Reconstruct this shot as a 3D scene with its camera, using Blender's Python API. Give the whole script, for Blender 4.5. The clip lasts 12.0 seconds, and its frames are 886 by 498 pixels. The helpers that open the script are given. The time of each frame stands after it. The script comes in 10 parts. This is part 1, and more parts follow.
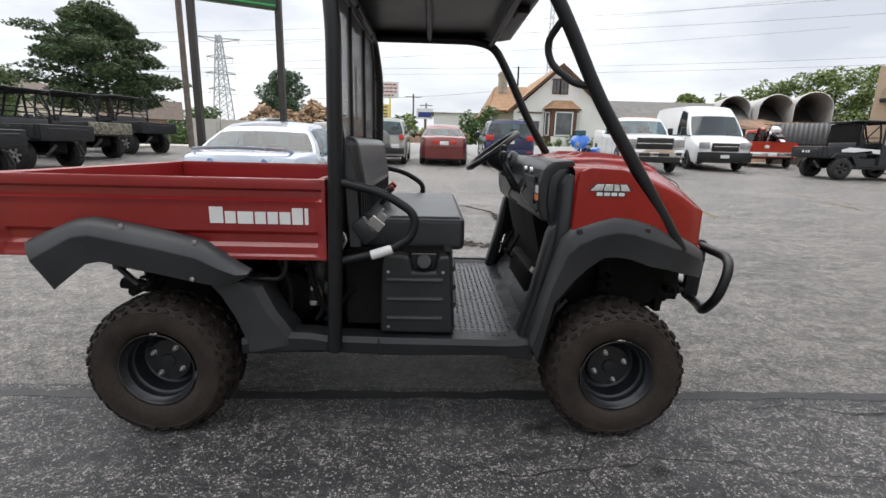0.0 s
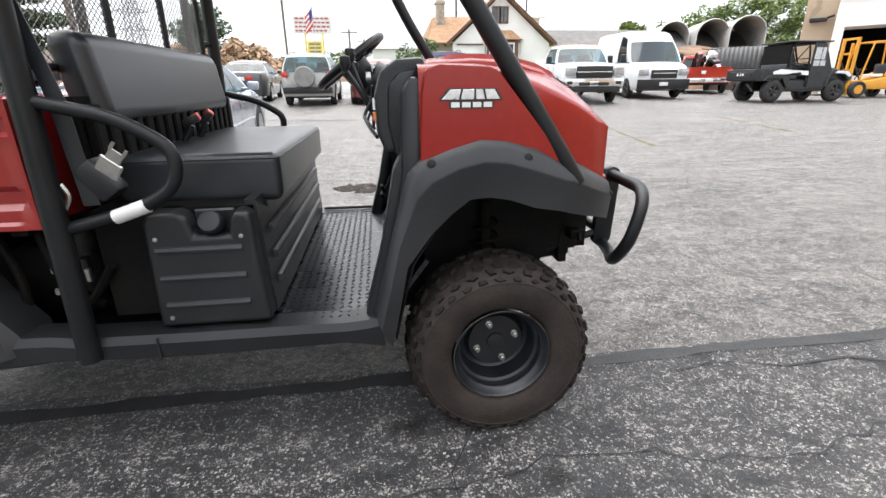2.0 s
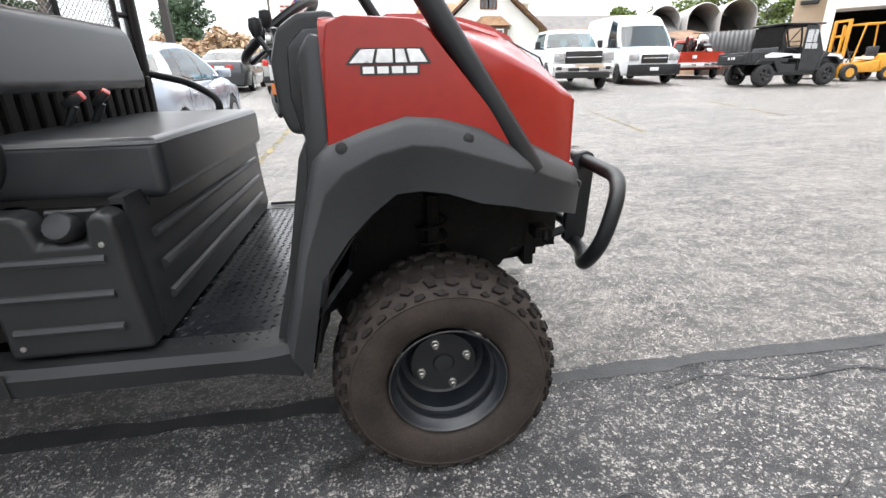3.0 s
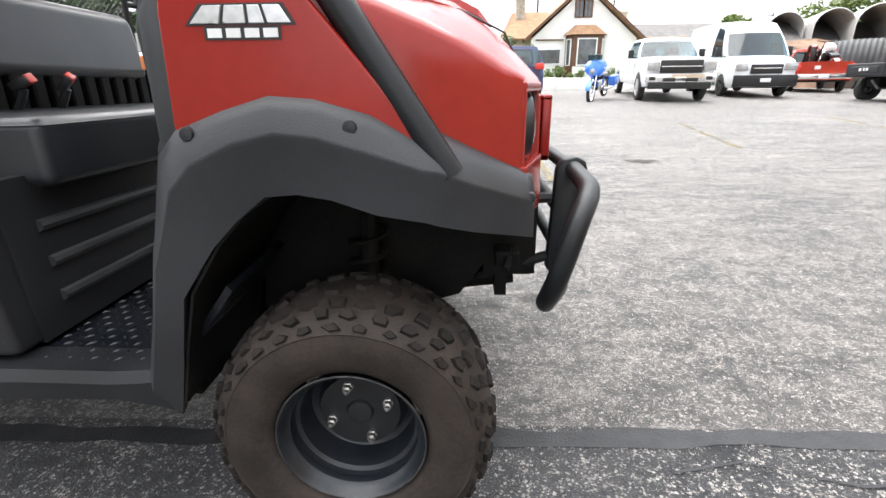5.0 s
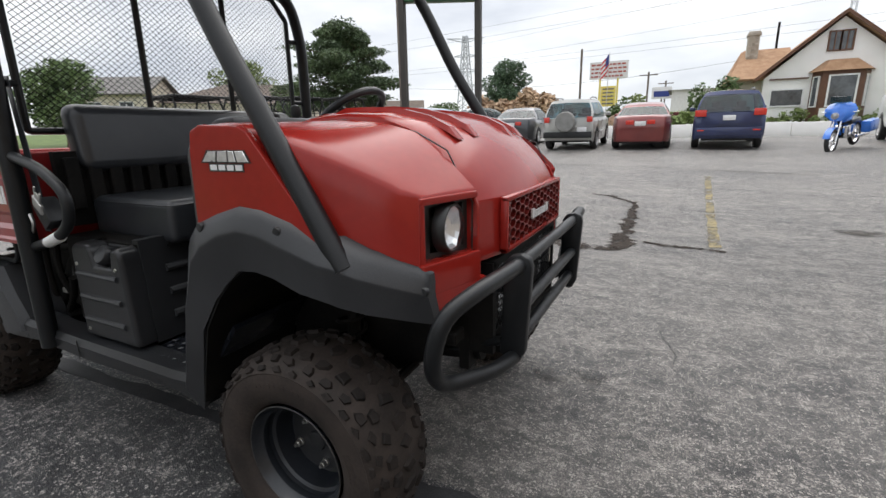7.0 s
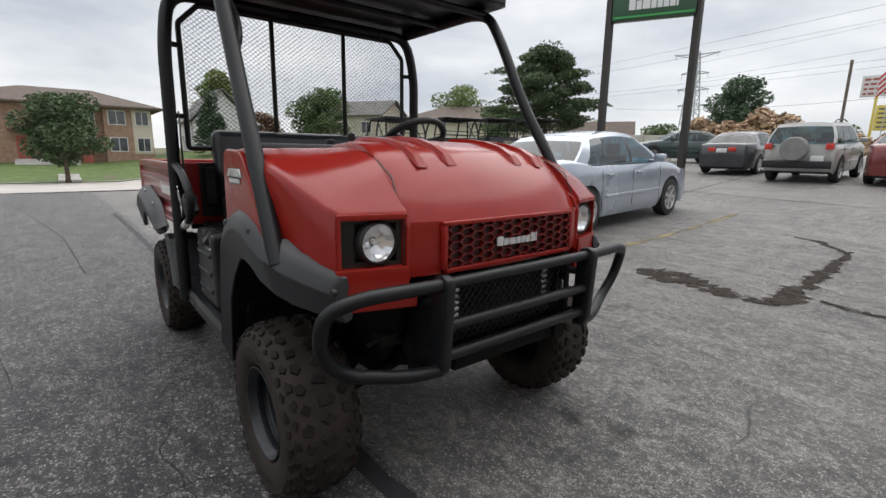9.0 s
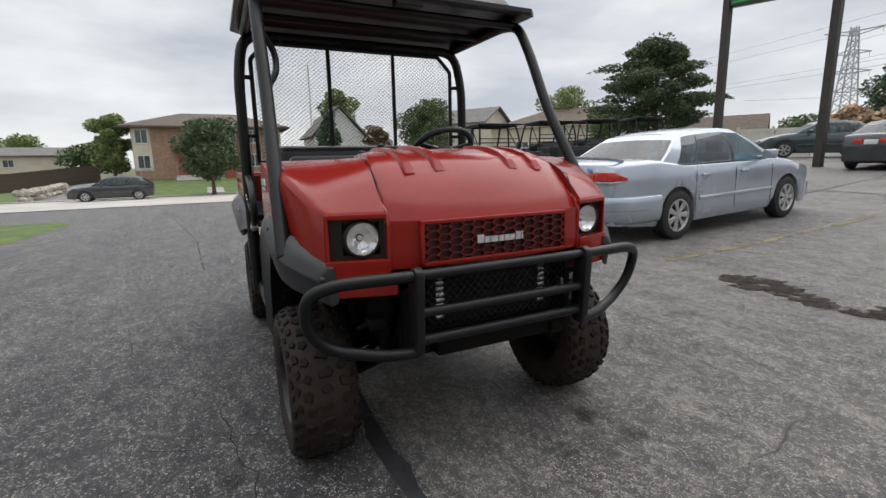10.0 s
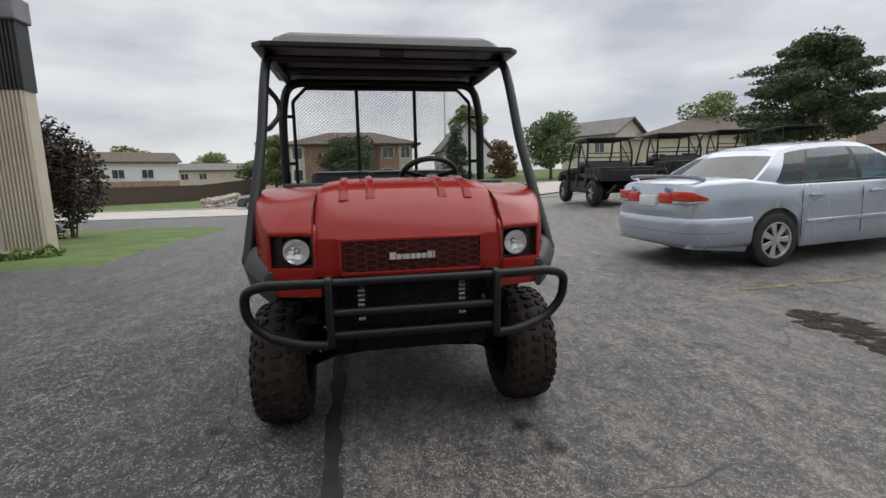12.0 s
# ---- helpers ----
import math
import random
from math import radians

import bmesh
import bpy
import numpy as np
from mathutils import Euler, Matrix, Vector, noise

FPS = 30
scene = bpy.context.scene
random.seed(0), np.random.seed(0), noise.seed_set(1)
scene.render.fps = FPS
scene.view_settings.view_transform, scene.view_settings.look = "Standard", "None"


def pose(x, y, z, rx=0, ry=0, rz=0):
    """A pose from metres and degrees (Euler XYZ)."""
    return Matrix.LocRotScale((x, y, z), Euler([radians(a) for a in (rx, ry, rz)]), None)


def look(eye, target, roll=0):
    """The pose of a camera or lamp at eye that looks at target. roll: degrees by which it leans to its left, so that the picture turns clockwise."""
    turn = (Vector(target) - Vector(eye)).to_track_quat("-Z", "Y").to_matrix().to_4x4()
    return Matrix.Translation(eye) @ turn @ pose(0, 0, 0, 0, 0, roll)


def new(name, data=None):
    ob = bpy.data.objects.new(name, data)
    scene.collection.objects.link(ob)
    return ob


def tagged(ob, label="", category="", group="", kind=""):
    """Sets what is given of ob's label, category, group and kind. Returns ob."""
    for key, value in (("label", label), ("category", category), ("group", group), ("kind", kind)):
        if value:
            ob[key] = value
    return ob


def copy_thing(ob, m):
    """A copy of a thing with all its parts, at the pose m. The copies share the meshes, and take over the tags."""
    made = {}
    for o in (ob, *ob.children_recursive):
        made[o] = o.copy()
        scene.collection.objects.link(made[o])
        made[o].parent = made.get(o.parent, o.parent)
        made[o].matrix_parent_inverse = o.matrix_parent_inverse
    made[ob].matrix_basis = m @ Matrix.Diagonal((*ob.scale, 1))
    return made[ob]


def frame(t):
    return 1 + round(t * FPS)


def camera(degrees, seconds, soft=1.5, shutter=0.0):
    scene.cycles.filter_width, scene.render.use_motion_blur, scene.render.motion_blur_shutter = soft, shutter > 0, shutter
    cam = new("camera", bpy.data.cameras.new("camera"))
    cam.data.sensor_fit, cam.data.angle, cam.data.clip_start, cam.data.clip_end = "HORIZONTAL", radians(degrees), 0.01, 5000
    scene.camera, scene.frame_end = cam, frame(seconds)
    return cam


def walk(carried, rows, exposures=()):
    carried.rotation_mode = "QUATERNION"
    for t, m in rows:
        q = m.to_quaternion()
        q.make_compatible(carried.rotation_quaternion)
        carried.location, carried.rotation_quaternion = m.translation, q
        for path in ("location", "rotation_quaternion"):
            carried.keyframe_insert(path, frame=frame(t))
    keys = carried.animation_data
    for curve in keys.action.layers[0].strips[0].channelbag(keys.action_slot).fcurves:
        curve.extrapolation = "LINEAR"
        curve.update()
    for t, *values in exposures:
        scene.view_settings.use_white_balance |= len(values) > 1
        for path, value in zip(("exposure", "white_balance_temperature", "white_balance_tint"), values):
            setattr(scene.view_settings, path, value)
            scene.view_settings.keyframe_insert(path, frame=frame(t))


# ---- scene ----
cam = camera(87.4, 12.0)
PATH = [
    (0, (0.014, -0.02, 1.188), (0.064, 1.933, 0.757), 1.4),
    (0.5, (0.114, 0.14, 1.151), (0.217, 2.078, 0.668), 0.2),
    (1, (0.202, 0.256, 1.124), (0.403, 2.167, 0.571), -0.0),
    (1.5, (0.336, 0.397, 1.104), (0.574, 2.289, 0.502), -0.1),
    (2, (0.448, 0.502, 1.073), (0.69, 2.374, 0.411), -0.7),
    (2.5, (0.544, 0.614, 1.043), (0.807, 2.473, 0.353), -1.4),
    (3, (0.638, 0.744, 1.017), (0.904, 2.597, 0.315), -1.3),
    (3.2, (0.671, 0.793, 1.011), (0.928, 2.642, 0.293), -1.2),
    (4.8, (0.955, 0.99, 0.946), (0.935, 2.876, 0.28), -0.6),
    (5, (1.001, 0.973, 0.952), (0.927, 2.859, 0.291), -0.5),
    (5.5, (1.136, 0.944, 0.961), (0.918, 2.822, 0.309), -0.8),
    (6, (1.303, 0.94, 0.969), (0.915, 2.805, 0.36), -1.1),
    (6.5, (1.48, 0.941, 1.028), (0.852, 2.758, 0.477), -0.7),
    (7, (1.601, 0.972, 1.093), (0.726, 2.706, 0.613), -1.1),
    (7.2, (1.645, 1.01, 1.112), (0.678, 2.7, 0.658), -1.2),
    (8.8, (2.123, 1.272, 1.111), (0.665, 2.58, 0.706), 0.8),
    (9, (2.212, 1.298, 1.118), (0.692, 2.535, 0.719), 0.9),
    (9.5, (2.392, 1.387, 1.122), (0.727, 2.427, 0.744), 0.5),
    (10, (2.56, 1.54, 1.119), (0.793, 2.398, 0.745), -1.2),
    (10.5, (2.722, 1.669, 1.104), (0.885, 2.381, 0.759), -2.4),
    (11, (2.889, 1.812, 1.109), (1.004, 2.394, 0.785), -1.9),
    (11.5, (2.999, 1.996, 1.131), (1.082, 2.473, 0.823), -1.5),
    (12, (3.079, 2.212, 1.171), (1.134, 2.556, 0.861), -1.2),
]
EXPOSURES = [(0.0, 0.70), (1.0, 1.05), (2.0, 1.45), (3.0, 1.7), (5.0, 1.78), (5.5, 1.66), (6.0, 1.42), (6.5, 1.10), (7.0, 0.68), (9.0, 0.40), (10.0, 0.3), (11.0, 0.22), (12.0, 0.15)]
walk(cam, [(t, look(eye, target, roll)) for t, eye, target, roll in PATH], EXPOSURES)

# ---- sky and sun: a bright overcast day ----
world = bpy.data.worlds.new("overcast_sky")
scene.world = world
world.use_nodes = True
wt = world.node_tree
wt.nodes.clear()
w_out = wt.nodes.new("ShaderNodeOutputWorld")
w_bg = wt.nodes.new("ShaderNodeBackground")
w_sky = wt.nodes.new("ShaderNodeTexSky")
w_sky.sky_type = "NISHITA"
w_sky.sun_disc = False
w_sky.sun_elevation, w_sky.sun_rotation = radians(66), radians(-34)
w_co = wt.nodes.new("ShaderNodeTexCoord")
w_map = wt.nodes.new("ShaderNodeMapping")
w_map.inputs["Scale"].default_value = (1.0, 1.0, 3.2)
w_n1 = wt.nodes.new("ShaderNodeTexNoise")
w_n1.inputs["Scale"].default_value, w_n1.inputs["Detail"].default_value = 2.3, 6.0
w_n1.inputs["Roughness"].default_value = 0.52
w_ramp = wt.nodes.new("ShaderNodeValToRGB")
w_ramp.color_ramp.elements[0].position, w_ramp.color_ramp.elements[0].color = 0.34, (0.52, 0.545, 0.60, 1)
w_ramp.color_ramp.elements[1].position, w_ramp.color_ramp.elements[1].color = 0.64, (0.89, 0.90, 0.91, 1)
w_mul = wt.nodes.new("ShaderNodeMix")
w_mul.data_type = "RGBA"
w_mul.inputs["Factor"].default_value = 0.9
w_dim = wt.nodes.new("ShaderNodeVectorMath")
w_dim.operation = "SCALE"
w_dim.inputs["Scale"].default_value = 0.10
wt.links.new(w_co.outputs["Generated"], w_map.inputs["Vector"])
wt.links.new(w_map.outputs["Vector"], w_n1.inputs["Vector"])
wt.links.new(w_n1.outputs["Fac"], w_ramp.inputs["Fac"])
wt.links.new(w_sky.outputs["Color"], w_dim.inputs[0])
wt.links.new(w_dim.outputs["Vector"], w_mul.inputs["A"])
wt.links.new(w_ramp.outputs["Color"], w_mul.inputs["B"])
# an overcast sky is brightest overhead
w_sep, w_up = wt.nodes.new("ShaderNodeSeparateXYZ"), wt.nodes.new("ShaderNodeMapRange")
w_up.inputs["From Min"].default_value, w_up.inputs["From Max"].default_value = 0.35, 1.0
w_up.inputs["To Min"].default_value, w_up.inputs["To Max"].default_value = 1.0, 1.6
w_lift = wt.nodes.new("ShaderNodeVectorMath")
w_lift.operation = "SCALE"
wt.links.new(w_co.outputs["Generated"], w_sep.inputs[0])
wt.links.new(w_sep.outputs["Z"], w_up.inputs["Value"])
wt.links.new(w_up.outputs["Result"], w_lift.inputs["Scale"])
wt.links.new(w_mul.outputs["Result"], w_lift.inputs[0])
wt.links.new(w_lift.outputs["Vector"], w_bg.inputs["Color"])
wt.links.new(w_bg.outputs["Background"], w_out.inputs["Surface"])
w_bg.inputs["Strength"].default_value = 0.87
sun_data = bpy.data.lights.new("sun", "SUN")
sun_data.energy, sun_data.angle, sun_data.color = 1.75, radians(85), (1.0, 0.97, 0.93)
sun = new("sun", sun_data)
sun.matrix_world = look((0, 0, 30), (2, -3, 22))

# ---- mesh and material helpers ----
def box(bm, x0, x1, y0, y1, z0, z1, bevel=0.0, seg=1):
    """An upright box, with rounded edges if bevel is given."""
    vs = [bm.verts.new((x, y, z)) for x in (x0, x1) for y in (y0, y1) for z in (z0, z1)]
    fs = [bm.faces.new([vs[i] for i in q]) for q in
          ((0, 1, 3, 2), (4, 6, 7, 5), (0, 4, 5, 1), (2, 3, 7, 6), (0, 2, 6, 4), (1, 5, 7, 3))]
    if bevel > 0:
        es = {e for f in fs for e in f.edges}
        bmesh.ops.bevel(bm, geom=list(es), offset=bevel, segments=seg, affect="EDGES", profile=0.5)
    return bm


def prism(bm, poly, axis, c0, c1, bevel=0.0, seg=1):
    """A flat outline pushed along an axis from c0 to c1. poly: pairs in the two other axes, in order."""
    def at(p, c):
        return {"x": (c, p[0], p[1]), "y": (p[0], c, p[1]), "z": (p[0], p[1], c)}[axis]
    a = [bm.verts.new(at(p, c0)) for p in poly]
    b = [bm.verts.new(at(p, c1)) for p in poly]
    n = len(poly)
    fs = [bm.faces.new(a), bm.faces.new(b[::-1])]
    for i in range(n):
        fs.append(bm.faces.new((a[i], b[i], b[(i + 1) % n], a[(i + 1) % n])))
    bmesh.ops.recalc_face_normals(bm, faces=fs)
    if bevel > 0:
        es = {e for f in fs for e in f.edges if e.calc_face_angle(0) > 0.35}
        bmesh.ops.bevel(bm, geom=list(es), offset=bevel, segments=seg, affect="EDGES", profile=0.5)
    return bm


def rounded(pts, r, n=5, closed=False):
    """A way through pts with its corners rounded off to radius about r."""
    pts = [Vector(p) for p in pts]
    out = []
    m = len(pts)
    for i, p in enumerate(pts):
        if not closed and i in (0, m - 1):
            out.append(p)
            continue
        a, b = pts[(i - 1) % m], pts[(i + 1) % m]
        da, db = a - p, b - p
        k = min(r, da.length * 0.48, db.length * 0.48)
        s, e = p + da.normalized() * k, p + db.normalized() * k
        for j in range(n + 1):
            t = j / n
            out.append(s * (1 - t) ** 2 + p * (2 * t * (1 - t)) + e * t * t)
    return out


def tube(bm, pts, r, n=10, corner=0.0, closed=False, flat=1.0):
    """A round bar along pts; corner rounds its bends."""
    pts = rounded(pts, corner, 5, closed) if corner > 0 else [Vector(p) for p in pts]
    m = len(pts)
    rings = []
    up = None
    for i, p in enumerate(pts):
        if closed:
            d = pts[(i + 1) % m] - pts[(i - 1) % m]
        else:
            d = pts[min(i + 1, m - 1)] - pts[max(i - 1, 0)]
        d.normalize()
        if up is None:
            up = d.orthogonal().normalized()
        up = (up - d * up.dot(d)).normalized()
        side = d.cross(up)
        rings.append([bm.verts.new(p + up * (r * math.cos(2 * math.pi * k / n)) + side * (r * flat * math.sin(2 * math.pi * k / n))) for k in range(n)])
    for i in range(m if closed else m - 1):
        a, b = rings[i], rings[(i + 1) % m]
        for k in range(n):
            bm.faces.new((a[k], a[(k + 1) % n], b[(k + 1) % n], b[k]))
    if not closed:
        bm.faces.new(rings[0][::-1])
        bm.faces.new(rings[-1])
    return bm


def lathe(bm, profile, centre, axis="y", n=32, closed=False, caps=True):
    """profile: (radius, height along the axis) pairs turned round the axis through centre."""
    c = Vector(centre)
    rings = []
    for r, h in profile:
        ring = []
        for k in range(n):
            a = 2 * math.pi * k / n
            u, v = r * math.cos(a), r * math.sin(a)
            ring.append(bm.verts.new(c + Vector({"y": (u, h, v), "x": (h, u, v), "z": (u, v, h)}[axis])))
        rings.append(ring)
    fs = []
    for i in range(len(rings) if closed else len(rings) - 1):
        a, b = rings[i], rings[(i + 1) % len(rings)]
        for k in range(n):
            fs.append(bm.faces.new((a[k], a[(k + 1) % n], b[(k + 1) % n], b[k])))
    if not closed and caps:
        for ring, rev in ((rings[0], True), (rings[-1], False)):
            fs.append(bm.faces.new(ring[::-1] if rev else ring))
    bmesh.ops.recalc_face_normals(bm, faces=fs)
    return bm


def loft(bm, rows, ring=False, caps=False):
    """A skin over rows of points."""
    vs = [[bm.verts.new(p) for p in row] for row in rows]
    for a, b in zip(vs, vs[1:]):
        m = len(a)
        for k in range(m if ring else m - 1):
            bm.faces.new((a[k], a[(k + 1) % m], b[(k + 1) % m], b[k]))
    if caps:
        bm.faces.new(vs[0][::-1])
        bm.faces.new(vs[-1])
    return bm


def solid(bm, thick):
    """Gives a skin a thickness, inwards."""
    bmesh.ops.recalc_face_normals(bm, faces=bm.faces[:])
    bm.normal_update()
    bmesh.ops.solidify(bm, geom=bm.faces[:], thickness=thick)
    return bm


def mesh_of(name, bm, material, angle=35, fix=True):
    if fix:
        bmesh.ops.recalc_face_normals(bm, faces=bm.faces[:])
    me = bpy.data.meshes.new(name)
    bm.to_mesh(me)
    bm.free()
    for m in (material if isinstance(material, (list, tuple)) else [material]):
        me.materials.append(m)
    me.polygons.foreach_set("use_smooth", [True] * len(me.polygons))
    me.set_sharp_from_angle(angle=radians(angle))
    return me


def part(name, bm, material, parent=None, label="", angle=35, fix=True):
    """Links a bmesh as one mesh object under a thing or a part."""
    ob = new(name, mesh_of(name, bm, material, angle, fix))
    if parent is not None:
        ob.parent = parent
    return tagged(ob, label)


def thing(name, m, label, category, group="", kind=""):
    """An Empty at the base of a thing; its parts are built round its origin."""
    ob = new(name)
    ob.empty_display_size = 0.1
    ob.matrix_world = m
    return tagged(ob, label, category, group, kind)


def letters(bm, widths, x, z, height, gap, face, depth, lean=0.0, axis="y", stroke=0.0):
    """A row of plain upright bars in place of a word; widths and heights as pairs (width, share of height)."""
    for w, h in widths:
        hh = height * h
        q = [(x, z), (x + w, z), (x + w + lean * hh, z + hh), (x + lean * hh, z + hh)]
        prism(bm, q, axis, face, face + depth)
        x += w + gap
    return x


def mat(name, c0, c1=None, rough=0.5, metal=0.0, scale=6.0, fine=60.0, bump=0.0, coat=0.0, rough_var=0.1, spots=None, island=0.0, spec=0.5, bump_scale=None, detail=4.0):
    """A surface that varies between two colours at a coarse and a fine scale, with relief. spots: (colour, scale, share) of flecks."""
    m = bpy.data.materials.new(name)
    m.use_nodes = True
    nt = m.node_tree
    b = nt.nodes["Principled BSDF"]
    b.inputs["Roughness"].default_value, b.inputs["Metallic"].default_value = rough, metal
    b.inputs["Coat Weight"].default_value, b.inputs["Coat Roughness"].default_value = coat, 0.08
    b.inputs["Specular IOR Level"].default_value = spec
    c1 = c1 or tuple(min(1, c * 1.25 + 0.004) for c in c0)
    co = nt.nodes.new("ShaderNodeTexCoord")
    n1, n2 = nt.nodes.new("ShaderNodeTexNoise"), nt.nodes.new("ShaderNodeTexNoise")
    n1.inputs["Scale"].default_value, n1.inputs["Detail"].default_value = scale, detail
    n2.inputs["Scale"].default_value, n2.inputs["Detail"].default_value = fine, 3.0
    for n in (n1, n2):
        nt.links.new(co.outputs["Object"], n.inputs["Vector"])
    add = nt.nodes.new("ShaderNodeMath")
    add.operation = "MULTIPLY_ADD"
    add.inputs[1].default_value = 0.45
    nt.links.new(n2.outputs["Fac"], add.inputs[0])
    sub = nt.nodes.new("ShaderNodeMath")
    sub.operation = "SUBTRACT"
    sub.inputs[1].default_value = 0.225
    nt.links.new(n1.outputs["Fac"], sub.inputs[0])
    nt.links.new(sub.outputs[0], add.inputs[2])
    ramp = nt.nodes.new("ShaderNodeValToRGB")
    ramp.color_ramp.elements[0].position, ramp.color_ramp.elements[0].color = 0.32, (*c0, 1)
    ramp.color_ramp.elements[1].position, ramp.color_ramp.elements[1].color = 0.68, (*c1, 1)
    nt.links.new(add.outputs[0], ramp.inputs["Fac"])
    colour = ramp.outputs["Color"]
    if spots:
        sc, ss, share = spots
        v = nt.nodes.new("ShaderNodeTexNoise")
        v.inputs["Scale"].default_value, v.inputs["Detail"].default_value = ss, 2.0
        nt.links.new(co.outputs["Object"], v.inputs["Vector"])
        r2 = nt.nodes.new("ShaderNodeValToRGB")
        r2.color_ramp.elements[0].position = 0.72 - share * 0.5
        r2.color_ramp.elements[1].position = 0.76 - share * 0.5
        r2.color_ramp.elements[0].color, r2.color_ramp.elements[1].color = (0, 0, 0, 1), (1, 1, 1, 1)
        nt.links.new(v.outputs["Fac"], r2.inputs["Fac"])
        mx = nt.nodes.new("ShaderNodeMix")
        mx.data_type = "RGBA"
        mx.inputs["B"].default_value = (*sc, 1)
        nt.links.new(r2.outputs["Color"], mx.inputs["Factor"])
        nt.links.new(colour, mx.inputs["A"])
        colour = mx.outputs["Result"]
    if island:
        g = nt.nodes.new("ShaderNodeNewGeometry")
        hs = nt.nodes.new("ShaderNodeHueSaturation")
        mr = nt.nodes.new("ShaderNodeMapRange")
        mr.inputs["To Min"].default_value, mr.inputs["To Max"].default_value = 1 - island, 1 + island
        nt.links.new(g.outputs["Random Per Island"], mr.inputs["Value"])
        nt.links.new(mr.outputs["Result"], hs.inputs["Value"])
        nt.links.new(colour, hs.inputs["Color"])
        colour = hs.outputs["Color"]
    nt.links.new(colour, b.inputs["Base Color"])
    rr = nt.nodes.new("ShaderNodeMapRange")
    rr.inputs["To Min"].default_value, rr.inputs["To Max"].default_value = max(0.02, rough - rough_var), min(1, rough + rough_var)
    nt.links.new(n1.outputs["Fac"], rr.inputs["Value"])
    nt.links.new(rr.outputs["Result"], b.inputs["Roughness"])
    if bump:
        bp = nt.nodes.new("ShaderNodeBump")
        bp.inputs["Strength"].default_value, bp.inputs["Distance"].default_value = bump, 0.004
        if bump_scale:
            n3 = nt.nodes.new("ShaderNodeTexNoise")
            n3.inputs["Scale"].default_value = bump_scale
            nt.links.new(co.outputs["Object"], n3.inputs["Vector"])
            nt.links.new(n3.outputs["Fac"], bp.inputs["Height"])
        else:
            nt.links.new(n2.outputs["Fac"], bp.inputs["Height"])
        nt.links.new(bp.outputs["Normal"], b.inputs["Normal"])
    return m


def glass(name, colour, rough=0.02, gloss=0.06):
    """Thin tinted glass: part clear, part glossy."""
    m = bpy.data.materials.new(name)
    m.use_nodes = True
    nt = m.node_tree
    nt.nodes.remove(nt.nodes["Principled BSDF"])
    out = nt.nodes["Material Output"]
    tr, gl, mix = nt.nodes.new("ShaderNodeBsdfTransparent"), nt.nodes.new("ShaderNodeBsdfGlossy"), nt.nodes.new("ShaderNodeMixShader")
    lw = nt.nodes.new("ShaderNodeLayerWeight")
    pw, ma = nt.nodes.new("ShaderNodeMath"), nt.nodes.new("ShaderNodeMath")
    pw.operation, ma.operation = "POWER", "MULTIPLY_ADD"
    pw.inputs[1].default_value = 3.2
    ma.inputs[1].default_value, ma.inputs[2].default_value = 0.48, gloss
    nt.links.new(lw.outputs["Facing"], pw.inputs[0])
    nt.links.new(pw.outputs[0], ma.inputs[0])
    tr.inputs["Color"].default_value = (*colour, 1)
    gl.inputs["Roughness"].default_value = rough
    nt.links.new(ma.outputs[0], mix.inputs["Fac"])
    nt.links.new(tr.outputs["BSDF"], mix.inputs[1])
    nt.links.new(gl.outputs["BSDF"], mix.inputs[2])
    nt.links.new(mix.outputs["Shader"], out.inputs["Surface"])
    return m


